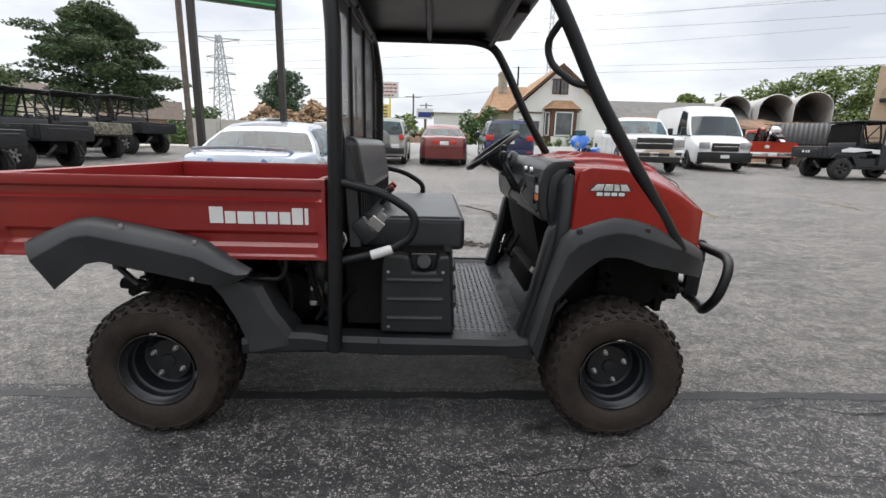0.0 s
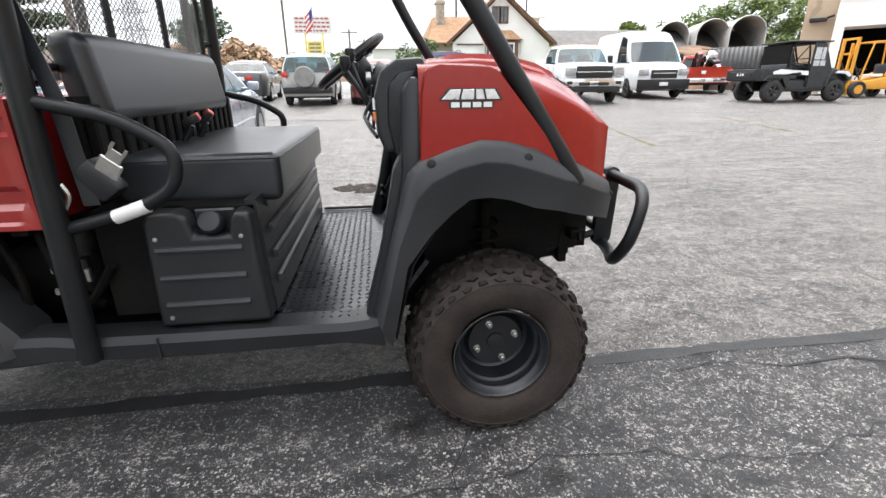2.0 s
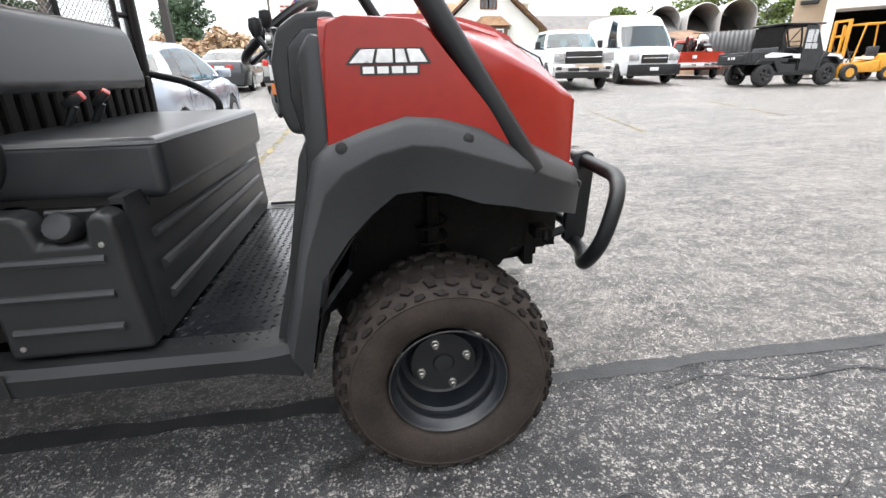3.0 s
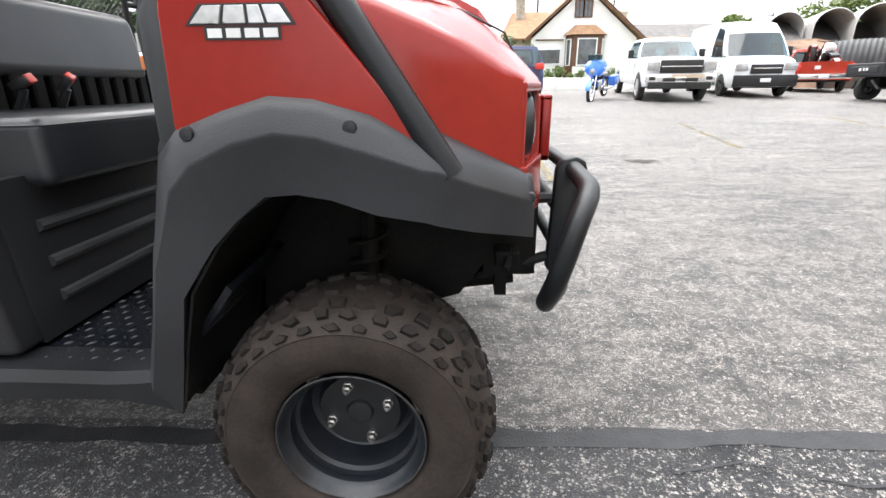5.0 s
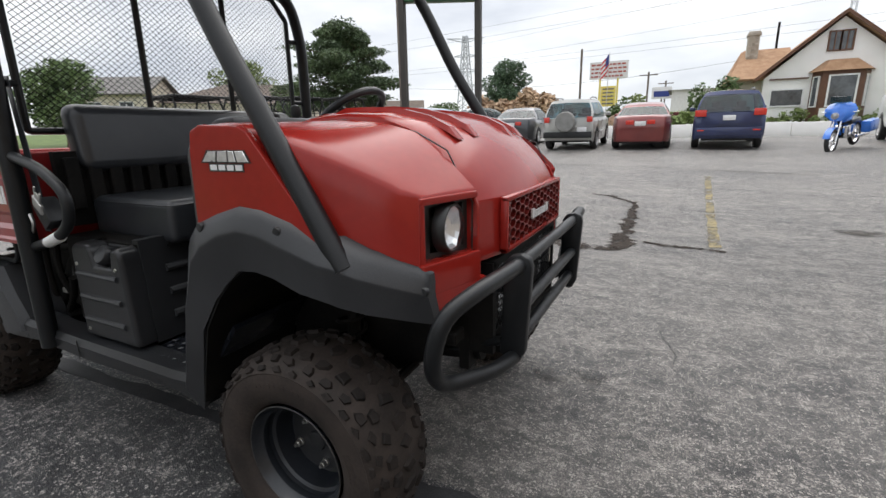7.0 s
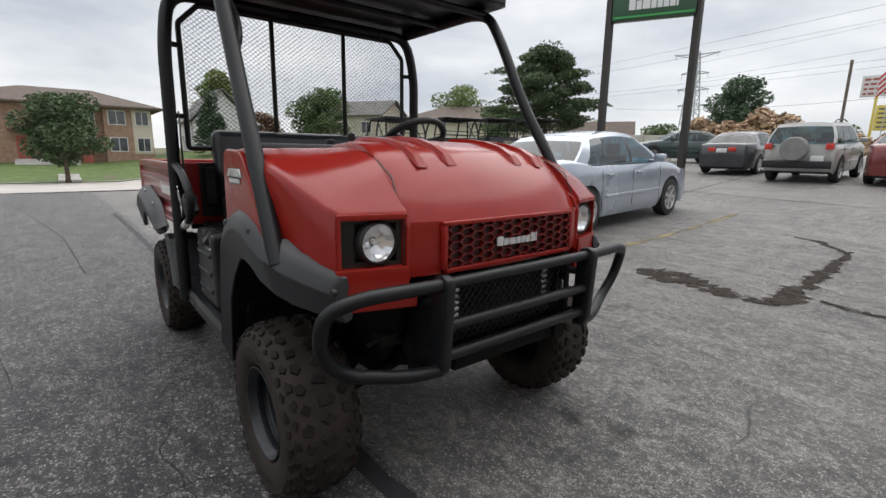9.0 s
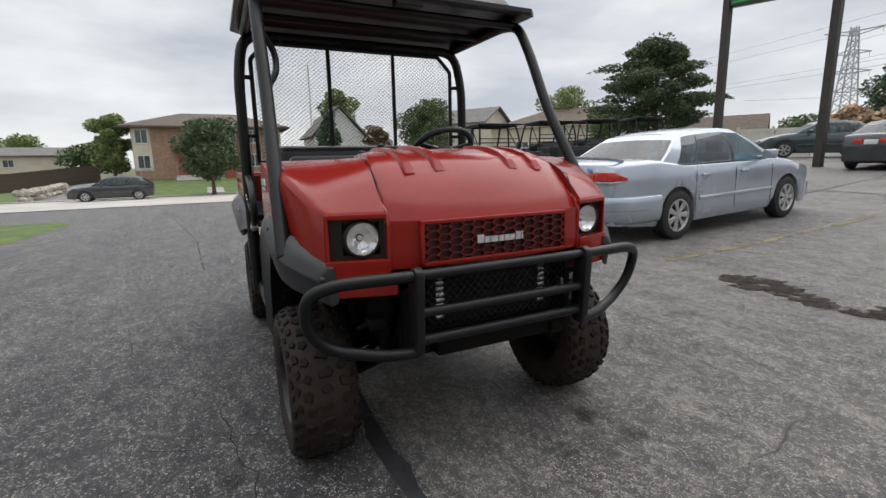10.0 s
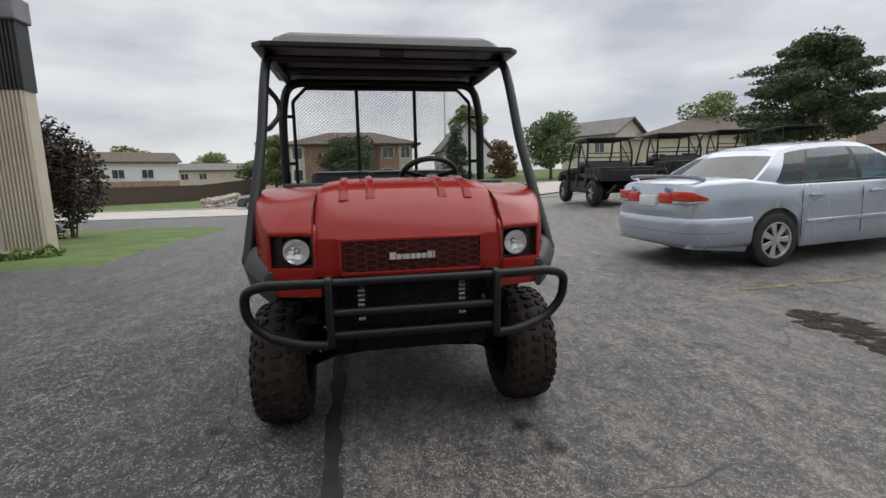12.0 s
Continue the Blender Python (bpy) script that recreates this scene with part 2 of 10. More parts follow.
def asphalt(name, dark, light, speck, share, patch_scale=0.55, chip=75.0):
    """Worn asphalt: broad stains, streaks along the lane, a fine binder and pale stone chips."""
    m = bpy.data.materials.new(name)
    m.use_nodes = True
    nt = m.node_tree
    b = nt.nodes["Principled BSDF"]
    L = nt.links.new
    co = nt.nodes.new("ShaderNodeTexCoord")

    def noise_at(scale, detail, rough, stretch=None):
        n = nt.nodes.new("ShaderNodeTexNoise")
        n.inputs["Scale"].default_value, n.inputs["Detail"].default_value, n.inputs["Roughness"].default_value = scale, detail, rough
        if stretch:
            mp = nt.nodes.new("ShaderNodeMapping")
            mp.inputs["Scale"].default_value = stretch
            mp.inputs["Rotation"].default_value = (0, 0, 0.12)
            L(co.outputs["Object"], mp.inputs["Vector"])
            L(mp.outputs["Vector"], n.inputs["Vector"])
        else:
            L(co.outputs["Object"], n.inputs["Vector"])
        return n.outputs["Fac"]

    def maths(op, a, c, d=None):
        n = nt.nodes.new("ShaderNodeMath")
        n.operation = op
        for k, v in enumerate((a, c, d)):
            if v is None:
                continue
            if isinstance(v, (int, float)):
                n.inputs[k].default_value = v
            else:
                L(v, n.inputs[k])
        return n.outputs[0]

    def reach(v, a, c):
        n = nt.nodes.new("ShaderNodeMapRange")
        n.inputs["From Min"].default_value, n.inputs["From Max"].default_value = a, c
        L(v, n.inputs["Value"])
        return n.outputs["Result"]

    def cells(feature, scale, source):
        n = nt.nodes.new("ShaderNodeTexVoronoi")
        n.voronoi_dimensions, n.feature = "2D", feature
        n.inputs["Scale"].default_value = scale
        L(source, n.inputs["Vector"])
        return n

    big = noise_at(patch_scale, 9.0, 0.68, (0.6, 1.3, 1.0))
    streak = noise_at(2.4, 9.0, 0.72, (0.36, 1.3, 1.0))
    mid = noise_at(7.0, 9.0, 0.82, (0.85, 1.1, 1.0))
    patchy = noise_at(24.0, 8.0, 0.85)
    grit = noise_at(260.0, 2.0, 0.6)
    flake = noise_at(chip, 3.0, 0.62)
    tone = maths("ADD", maths("MULTIPLY_ADD", big, 0.36, maths("MULTIPLY", streak, 0.12)), maths("MULTIPLY_ADD", mid, 0.30, maths("MULTIPLY", patchy, 0.22)))
    r1 = nt.nodes.new("ShaderNodeValToRGB")
    r1.color_ramp.elements[0].position, r1.color_ramp.elements[0].color = 0.432, (*dark, 1)
    r1.color_ramp.elements[1].position, r1.color_ramp.elements[1].color = 0.568, (*light, 1)
    L(tone, r1.inputs["Fac"])
    # flakes of bare stone lie open where the binder has worn off
    worn = reach(maths("ADD", maths("MULTIPLY_ADD", mid, 0.34, maths("MULTIPLY", streak, 0.16)), maths("MULTIPLY", patchy, 0.50)), 0.42, 0.58)
    limit = maths("MULTIPLY_ADD", worn, -0.42 * share, 0.70)
    pick = reach(maths("SUBTRACT", flake, limit), -0.008, 0.014)
    stones = cells("F1", chip * 0.62, co.outputs["Object"])
    tint = nt.nodes.new("ShaderNodeSeparateColor")
    L(stones.outputs["Color"], tint.inputs["Color"])
    loose = maths("GREATER_THAN", maths("MULTIPLY_ADD", worn, 0.75 * share, tint.outputs["Red"]), 1.02)
    whole = maths("LESS_THAN", stones.outputs["Distance"], 0.46)
    pick = maths("MAXIMUM", pick, maths("MULTIPLY", loose, whole))
    vary = nt.nodes.new("ShaderNodeMix")
    vary.data_type = "RGBA"
    vary.inputs["A"].default_value = (*[c * 0.42 for c in speck], 1)
    vary.inputs["B"].default_value = (*speck, 1)
    L(maths("MULTIPLY_ADD", tint.outputs["Green"], 0.5, maths("MULTIPLY", reach(noise_at(45.0, 2.0, 0.6), 0.36, 0.62), 0.5)), vary.inputs["Factor"])
    mx = nt.nodes.new("ShaderNodeMix")
    mx.data_type = "RGBA"
    L(maths("MULTIPLY", pick, 0.9), mx.inputs["Factor"])
    L(r1.outputs["Color"], mx.inputs["A"])
    L(vary.outputs["Result"], mx.inputs["B"])
    # hairline cracks, open in some stretches only
    bent = nt.nodes.new("ShaderNodeMix")
    bent.data_type = "RGBA"
    bent.blend_type = "ADD"
    bent.inputs["Factor"].default_value = 0.22
    wob = nt.nodes.new("ShaderNodeTexNoise")
    wob.inputs["Scale"].default_value, wob.inputs["Detail"].default_value = 3.0, 8.0
    L(co.outputs["Object"], wob.inputs["Vector"])
    L(co.outputs["Object"], bent.inputs["A"])
    L(wob.outputs["Color"], bent.inputs["B"])
    lines = cells("DISTANCE_TO_EDGE", 0.62, bent.outputs["Result"])
    fine = cells("DISTANCE_TO_EDGE", 3.4, bent.outputs["Result"])
    some = reach(noise_at(0.33, 3.0, 0.5), 0.50, 0.58)
    crazed = reach(noise_at(0.55, 4.0, 0.6), 0.60, 0.68)
    crack = maths("MAXIMUM", maths("MULTIPLY", maths("LESS_THAN", lines.outputs["Distance"], 0.0030), some),
                  maths("MULTIPLY", maths("LESS_THAN", fine.outputs["Distance"], 0.020), crazed))
    split = nt.nodes.new("ShaderNodeMix")
    split.data_type = "RGBA"
    split.inputs["B"].default_value = (0.018, 0.018, 0.018, 1)
    L(maths("MULTIPLY", crack, 0.6), split.inputs["Factor"])
    L(mx.outputs["Result"], split.inputs["A"])
    gm = nt.nodes.new("ShaderNodeHueSaturation")
    L(maths("MULTIPLY_ADD", reach(grit, 0.32, 0.68), 1.3, 0.42), gm.inputs["Value"])
    L(split.outputs["Result"], gm.inputs["Color"])
    L(gm.outputs["Color"], b.inputs["Base Color"])
    L(maths("MULTIPLY_ADD", pick, 0.3, maths("MULTIPLY_ADD", big, 0.4, 0.28)), b.inputs["Roughness"])
    bp = nt.nodes.new("ShaderNodeBump")
    bp.inputs["Strength"].default_value, bp.inputs["Distance"].default_value = 0.9, 0.012
    L(maths("MULTIPLY_ADD", flake, 1.2, maths("MULTIPLY_ADD", crack, -2.0, grit)), bp.inputs["Height"])
    L(bp.outputs["Normal"], b.inputs["Normal"])
    return m

# ---- materials ----
M_LOT = asphalt("lot_asphalt", (0.046, 0.046, 0.047), (0.172, 0.163, 0.154), (0.54, 0.50, 0.46), 0.60, chip=150.0)
M_DARK = asphalt("sealed_asphalt", (0.020, 0.022, 0.025), (0.084, 0.084, 0.087), (0.54, 0.505, 0.47), 0.46, chip=150.0)
M_TAR = mat("tar_seal", (0.022, 0.023, 0.025), (0.045, 0.045, 0.047), rough=0.66, scale=12, fine=150, bump=0.7, spec=0.4)
M_ROAD = mat("concrete_road", (0.40, 0.37, 0.34), (0.52, 0.48, 0.45), rough=0.85, scale=0.7, fine=40, bump=0.2)
M_KERB = mat("concrete_kerb", (0.42, 0.40, 0.38), (0.6, 0.58, 0.55), rough=0.85, scale=2, fine=50, bump=0.3)
M_GRASS = mat("grass", (0.062, 0.102, 0.024), (0.120, 0.168, 0.048), rough=0.9, scale=1.5, fine=30, bump=0.6)
M_EARTH = mat("earth_ground", (0.09, 0.10, 0.045), (0.14, 0.13, 0.07), rough=0.95, scale=0.2, fine=8)
M_DIRT = mat("dirt_mound", (0.14, 0.08, 0.05), (0.28, 0.18, 0.12), rough=0.95, scale=1.2, fine=12, bump=0.8)


def worn_paint(name, c0, c1, bare, size=2.2, bump=0.4):
    """A ragged layer on the ground, broken in part, so that the asphalt shows through."""
    m = mat(name, c0, c1, rough=0.85, scale=9 if bump < 0.5 else 38, fine=70 if bump < 0.5 else 170, bump=bump, spec=0.15)
    nt = m.node_tree
    co, n, r = nt.nodes.new("ShaderNodeTexCoord"), nt.nodes.new("ShaderNodeTexNoise"), nt.nodes.new("ShaderNodeMapRange")
    n.inputs["Scale"].default_value, n.inputs["Detail"].default_value, n.inputs["Roughness"].default_value = size, 10.0, 0.8
    r.inputs["From Min"].default_value, r.inputs["From Max"].default_value = bare - 0.03, bare + 0.05
    nt.links.new(co.outputs["Object"], n.inputs["Vector"])
    nt.links.new(n.outputs["Fac"], r.inputs["Value"])
    nt.links.new(r.outputs["Result"], nt.nodes["Principled BSDF"].inputs["Alpha"])
    return m


M_YELLOW = worn_paint("faded_yellow_paint", (0.15, 0.135, 0.10), (0.31, 0.255, 0.14), 0.475)
M_WHITELINE = worn_paint("faded_white_paint", (0.2, 0.2, 0.2), (0.55, 0.55, 0.54), 0.47)
M_RED = mat("red_paint", (0.245, 0.014, 0.010), (0.285, 0.018, 0.012), rough=0.20, scale=3, fine=40, coat=0.0, rough_var=0.07, bump=0.012, spec=0.40)
# two darker reds: shade of the grille recess put into the colour
M_REDGRILLE = mat("shaded_red_grille_plastic", (0.115, 0.008, 0.006), (0.145, 0.011, 0.008), rough=0.35, scale=6, fine=60)
M_REDSHADE = mat("recess_shaded_red_plastic", (0.030, 0.004, 0.003), (0.045, 0.006, 0.005), rough=0.5, scale=8, fine=90)
M_REDBED = mat("red_bed_paint", (0.22, 0.010, 0.011), (0.26, 0.013, 0.013), rough=0.33, scale=3, fine=40, coat=0.5, rough_var=0.1, bump=0.03)
M_PLAST = mat("black_plastic", (0.0125, 0.0132, 0.0145), (0.021, 0.022, 0.024), rough=0.36, scale=5, fine=400, bump=0.10, rough_var=0.1, spec=0.42)
M_FLARE = mat("weathered_black_plastic", (0.025, 0.0262, 0.0285), (0.041, 0.0428, 0.0462), rough=0.42, scale=4, fine=350, bump=0.15, rough_var=0.1, spec=0.42)
M_TUBE = mat("black_powder_coat", (0.006, 0.007, 0.008), (0.011, 0.012, 0.0135), rough=0.40, scale=8, fine=500, bump=0.08, spec=0.35)
M_VINYL = mat("black_vinyl", (0.018, 0.020, 0.023), (0.029, 0.031, 0.035), rough=0.31, scale=6, fine=300, bump=0.05, rough_var=0.04)
M_RUBBER = mat("dusty_tyre_rubber", (0.019, 0.0150, 0.013), (0.043, 0.033, 0.028), rough=0.72, scale=9, fine=120, bump=0.25, spec=0.3)
# tread rubber set darker than the sidewalls
M_TREAD = mat("dark_tread_rubber", (0.010, 0.0085, 0.0078), (0.027, 0.0215, 0.019), rough=0.7, scale=12, fine=140, bump=0.25, spec=0.2)
M_RIM = mat("black_steel_rim", (0.010, 0.012, 0.0155), (0.020, 0.023, 0.028), rough=0.34, scale=10, fine=90, bump=0.08)
# near-black for dirty steel, and for parts whose shade is in the colour
M_FRAME = mat("dirty_steel_and_shade_black", (0.004, 0.004, 0.004), (0.011, 0.010, 0.009), rough=0.65, scale=8, fine=70, bump=0.2, spec=0.12)
M_ENGINE = mat("dull_engine_metal", (0.03, 0.03, 0.03), (0.10, 0.095, 0.09), rough=0.5, metal=0.6, scale=15, fine=90, bump=0.3)
M_CHROME = mat("chrome", (0.75, 0.75, 0.76), (0.85, 0.85, 0.85), rough=0.12, metal=1.0, scale=10, fine=100, rough_var=0.05)
M_STEEL = mat("zinc_steel", (0.45, 0.44, 0.42), (0.6, 0.59, 0.57), rough=0.35, metal=1.0, scale=20, fine=150)
M_WHITE = mat("white_decal", (0.68, 0.68, 0.67), (0.76, 0.76, 0.75), rough=0.45, scale=8, fine=80)
M_SILVERDECAL = mat("silver_decal", (0.55, 0.55, 0.55), (0.78, 0.78, 0.78), rough=0.3, metal=0.6, scale=20, fine=80)
M_BLACKDECAL = mat("black_decal", (0.012, 0.012, 0.012), (0.018, 0.018, 0.018), rough=0.4)
M_BUCKLE = mat("red_buckle_plastic", (0.55, 0.03, 0.02), (0.65, 0.05, 0.03), rough=0.4)
M_ORANGE = mat("orange_label", (0.6, 0.18, 0.05), (0.7, 0.25, 0.08), rough=0.5)
M_LENS = glass("clear_lens", (0.95, 0.96, 0.97))
M_REFLECT = mat("lamp_reflector", (0.88, 0.89, 0.90), (0.95, 0.95, 0.95), rough=0.10, metal=0.5, scale=60, fine=200, bump=0.0)
M_PLATE = mat("tread_plate_black", (0.006, 0.0072, 0.010), (0.011, 0.0128, 0.017), rough=0.27, scale=5, fine=120, bump=0.08, spec=0.5)
M_ALU = mat("radiator_aluminium", (0.25, 0.25, 0.25), (0.4, 0.4, 0.4), rough=0.4, metal=0.8, scale=30, fine=200)


def worn_patch(name, c0, c1, edge=0.34, rough=0.8):
    """Ragged-edged stain that fades out towards the rim of its patch."""
    m = mat(name, c0, c1, rough=rough, scale=16, fine=110, bump=0.8)
    nt = m.node_tree
    L = nt.links.new
    co, vm, n = nt.nodes.new("ShaderNodeTexCoord"), nt.nodes.new("ShaderNodeVectorMath"), nt.nodes.new("ShaderNodeTexNoise")
    fl = nt.nodes.new("ShaderNodeVectorMath")
    fl.operation = "MULTIPLY"
    fl.inputs[1].default_value = (1, 1, 0)
    vm.operation = "DISTANCE"
    vm.inputs[1].default_value = (0.5, 0.5, 0)
    n.inputs["Scale"].default_value, n.inputs["Detail"].default_value = 9.0, 7.0
    L(co.outputs["Generated"], fl.inputs[0])
    L(fl.outputs["Vector"], vm.inputs[0])
    L(co.outputs["Object"], n.inputs["Vector"])
    a, r = nt.nodes.new("ShaderNodeMath"), nt.nodes.new("ShaderNodeMapRange")
    a.operation = "MULTIPLY_ADD"
    a.inputs[1].default_value = 0.7
    L(n.outputs["Fac"], a.inputs[0])
    L(vm.outputs["Value"], a.inputs[2])
    r.inputs["From Min"].default_value, r.inputs["From Max"].default_value = edge + 0.42, edge + 0.02
    L(a.outputs[0], r.inputs["Value"])
    L(r.outputs["Result"], nt.nodes["Principled BSDF"].inputs["Alpha"])
    return m


M_STAIN = worn_patch("oil_stained_asphalt", (0.018, 0.017, 0.016), (0.045, 0.042, 0.04), 0.26, 0.6)
M_BROKEN = worn_paint("loose_dark_gravel", (0.008, 0.007, 0.006), (0.060, 0.046, 0.037), 0.44, 6.0, 1.0)
M_POTHOLE = worn_patch("broken_asphalt", (0.016, 0.014, 0.012), (0.08, 0.07, 0.058), 0.36)
M_SILVER = mat("silver_blue_car_paint", (0.375, 0.42, 0.485), (0.415, 0.46, 0.525), rough=0.26, metal=0.4, scale=2, fine=200, coat=0.8, rough_var=0.05)
M_WHITECAR = mat("white_car_paint", (0.72, 0.73, 0.74), (0.78, 0.79, 0.80), rough=0.3, scale=2, fine=90, coat=0.6, rough_var=0.05)
M_BLUECAR = mat("dark_blue_car_paint", (0.018, 0.028, 0.085), (0.028, 0.04, 0.115), rough=0.3, metal=0.3, scale=2, fine=90, coat=0.8, rough_var=0.05)
M_MAROON = mat("dark_red_car_paint", (0.15, 0.022, 0.02), (0.19, 0.03, 0.026), rough=0.3, metal=0.2, scale=2, fine=90, coat=0.8, rough_var=0.05)
M_REDCAR = mat("bright_red_car_paint", (0.48, 0.035, 0.015), (0.54, 0.05, 0.02), rough=0.35, scale=2, fine=90, coat=0.6, rough_var=0.05)
M_GREYCAR = mat("dark_grey_car_paint", (0.035, 0.037, 0.042), (0.05, 0.052, 0.058), rough=0.3, metal=0.3, scale=2, fine=90, coat=0.8, rough_var=0.05)
M_GREENCAR = mat("dark_green_car_paint", (0.045, 0.065, 0.065), (0.06, 0.08, 0.08), rough=0.3, metal=0.3, scale=2, fine=90, coat=0.8, rough_var=0.05)
M_TANCAR = mat("champagne_car_paint", (0.42, 0.42, 0.40), (0.48, 0.48, 0.46), rough=0.32, metal=0.3, scale=2, fine=90, coat=0.7, rough_var=0.05)
# dark glass, its blue tint stands in for sky mirrored in the windows
M_CARGLASS = glass("sky_tinted_car_glass", (0.24, 0.42, 0.48), gloss=0.08)
M_CARINSIDE = mat("dark_car_interior", (0.03, 0.03, 0.032), (0.06, 0.06, 0.06), rough=0.8, scale=5, fine=40)
M_CARTYRE = mat("car_tyre_rubber", (0.014, 0.014, 0.014), (0.03, 0.03, 0.03), rough=0.75, scale=10, fine=90, bump=0.15)
M_ALLOY = mat("alloy_wheel", (0.48, 0.48, 0.48), (0.62, 0.62, 0.62), rough=0.35, metal=0.8, scale=10, fine=90)
M_TAIL = mat("red_tail_lamp", (0.5, 0.015, 0.01), (0.65, 0.05, 0.03), rough=0.15, scale=30, fine=120, coat=0.6)
M_AMBER = mat("amber_lamp", (0.7, 0.2, 0.03), (0.8, 0.3, 0.05), rough=0.2, scale=30, fine=120, coat=0.5)
M_CLEARLAMP = mat("clear_lamp", (0.22, 0.23, 0.24), (0.6, 0.6, 0.61), rough=0.15, metal=0.5, scale=30, fine=120, coat=0.6)
M_BLUEPAINT = mat("bright_blue_paint", (0.02, 0.13, 0.55), (0.03, 0.18, 0.65), rough=0.3, coat=0.7)
M_FORK = mat("orange_yellow_machine_paint", (0.62, 0.28, 0.02), (0.7, 0.34, 0.04), rough=0.45, scale=4, fine=60, bump=0.05)
M_STUCCO = mat("white_stucco", (0.80, 0.79, 0.765), (0.86, 0.85, 0.825), rough=0.85, scale=1.2, fine=40, bump=0.25)
M_CREAM = mat("cream_siding", (0.58, 0.52, 0.42), (0.66, 0.60, 0.50), rough=0.8, scale=1.0, fine=30, bump=0.1)
M_ROOF = mat("orange_brown_shingle", (0.27, 0.155, 0.085), (0.38, 0.235, 0.14), rough=0.9, scale=3, fine=18, bump=0.5)
M_TRIMBROWN = mat("brown_trim", (0.10, 0.045, 0.025), (0.14, 0.065, 0.035), rough=0.6, scale=4, fine=40)
M_TRIMWHITE = mat("white_trim", (0.7, 0.7, 0.69), (0.8, 0.8, 0.79), rough=0.5, scale=4, fine=40)
M_WINDOW = mat("dark_window_pane", (0.03, 0.035, 0.04), (0.09, 0.10, 0.11), rough=0.12, scale=1.5, fine=8, coat=0.6)
M_GREYROOF = mat("grey_shingle", (0.13, 0.125, 0.12), (0.2, 0.19, 0.18), rough=0.9, scale=2, fine=15, bump=0.4)
M_BROWNROOF = mat("brown_shingle", (0.085, 0.064, 0.05), (0.135, 0.104, 0.084), rough=0.9, scale=2, fine=15, bump=0.4)
M_BRICK = mat("apartment_brick", (0.30, 0.185, 0.130), (0.42, 0.275, 0.205), rough=0.85, scale=3, fine=25, bump=0.3, spots=((0.5, 0.40, 0.33), 2.5, 0.10))
M_TAN = mat("tan_stucco", (0.38, 0.29, 0.20), (0.46, 0.36, 0.26), rough=0.9, scale=0.8, fine=30, bump=0.3, spots=((0.33, 0.25, 0.18), 1.1, 0.2))
M_RIBWALL = mat("ribbed_cream_concrete", (0.46, 0.41, 0.34), (0.56, 0.50, 0.42), rough=0.85, scale=1.2, fine=50, bump=0.25)
M_BLACKBAND = mat("black_ribbed_metal", (0.018, 0.018, 0.02), (0.03, 0.03, 0.034), rough=0.5, scale=2, fine=40)
M_GALV = mat("galvanised_corrugated_steel", (0.36, 0.355, 0.35), (0.52, 0.51, 0.49), rough=0.6, metal=0.25, scale=0.9, fine=20)
M_FENCEWOOD = mat("dark_fence_wood", (0.06, 0.045, 0.035), (0.10, 0.075, 0.06), rough=0.9, scale=3, fine=30, bump=0.3, island=0.25)
M_VINYLFENCE = mat("white_vinyl_fence", (0.62, 0.60, 0.56), (0.72, 0.70, 0.66), rough=0.5, scale=1, fine=20)
M_LOG = mat("split_firewood", (0.20, 0.125, 0.075), (0.46, 0.33, 0.215), rough=0.9, scale=2.5, fine=22, bump=0.3, island=0.35)
M_BARK = mat("bark", (0.07, 0.05, 0.035), (0.13, 0.10, 0.075), rough=0.95, scale=5, fine=40, bump=0.6)
M_LEAF = mat("green_leaves", (0.066, 0.112, 0.040), (0.128, 0.185, 0.066), rough=0.6, scale=1.2, fine=9, island=0.45)
M_CAMO = mat("patterned_tailgate_plastic", (0.05, 0.055, 0.035), (0.30, 0.27, 0.21), rough=0.6, scale=9, fine=30)
M_DARKLEAF = mat("dark_green_leaves", (0.048, 0.082, 0.034), (0.094, 0.140, 0.056), rough=0.6, scale=1.2, fine=9, island=0.45)
M_LEAF2 = mat("light_green_leaves", (0.14, 0.195, 0.06), (0.235, 0.29, 0.105), rough=0.6, scale=1.2, fine=9, island=0.4)
M_LEAF3 = mat("reddish_leaves", (0.13, 0.075, 0.04), (0.21, 0.13, 0.07), rough=0.6, scale=1.2, fine=9, island=0.4)
M_SHRUB = mat("dark_bronze_leaves", (0.022, 0.016, 0.012), (0.05, 0.034, 0.024), rough=0.6, scale=1.2, fine=9, island=0.4)
M_BLACKPIPE = mat("black_ribbed_plastic", (0.03, 0.032, 0.034), (0.06, 0.062, 0.064), rough=0.5, scale=3, fine=30)
M_PALEBLUE = mat("pale_blue_sticker", (0.16, 0.27, 0.52), (0.3, 0.4, 0.6), rough=0.4, scale=30, fine=90)
M_NEEDLE = mat("blue_green_needles", (0.042, 0.082, 0.045), (0.085, 0.135, 0.07), rough=0.65, scale=1.2, fine=9, island=0.4)
M_POSTBROWN = mat("dark_brown_post", (0.030, 0.027, 0.024), (0.048, 0.042, 0.036), rough=0.6, scale=3, fine=40)
M_SIGNGREEN = mat("dark_green_sign", (0.02, 0.075, 0.035), (0.03, 0.09, 0.045), rough=0.35, scale=2, fine=30)
M_SIGNRED = mat("red_sign", (0.55, 0.03, 0.02), (0.62, 0.04, 0.03), rough=0.35, scale=2, fine=30)
M_SIGNWHITE = mat("white_sign", (0.7, 0.7, 0.7), (0.78, 0.78, 0.78), rough=0.4, scale=2, fine=30)
M_SIGNYELLOW = mat("yellow_sign", (0.75, 0.6, 0.1), (0.8, 0.68, 0.2), rough=0.5, scale=2, fine=30)
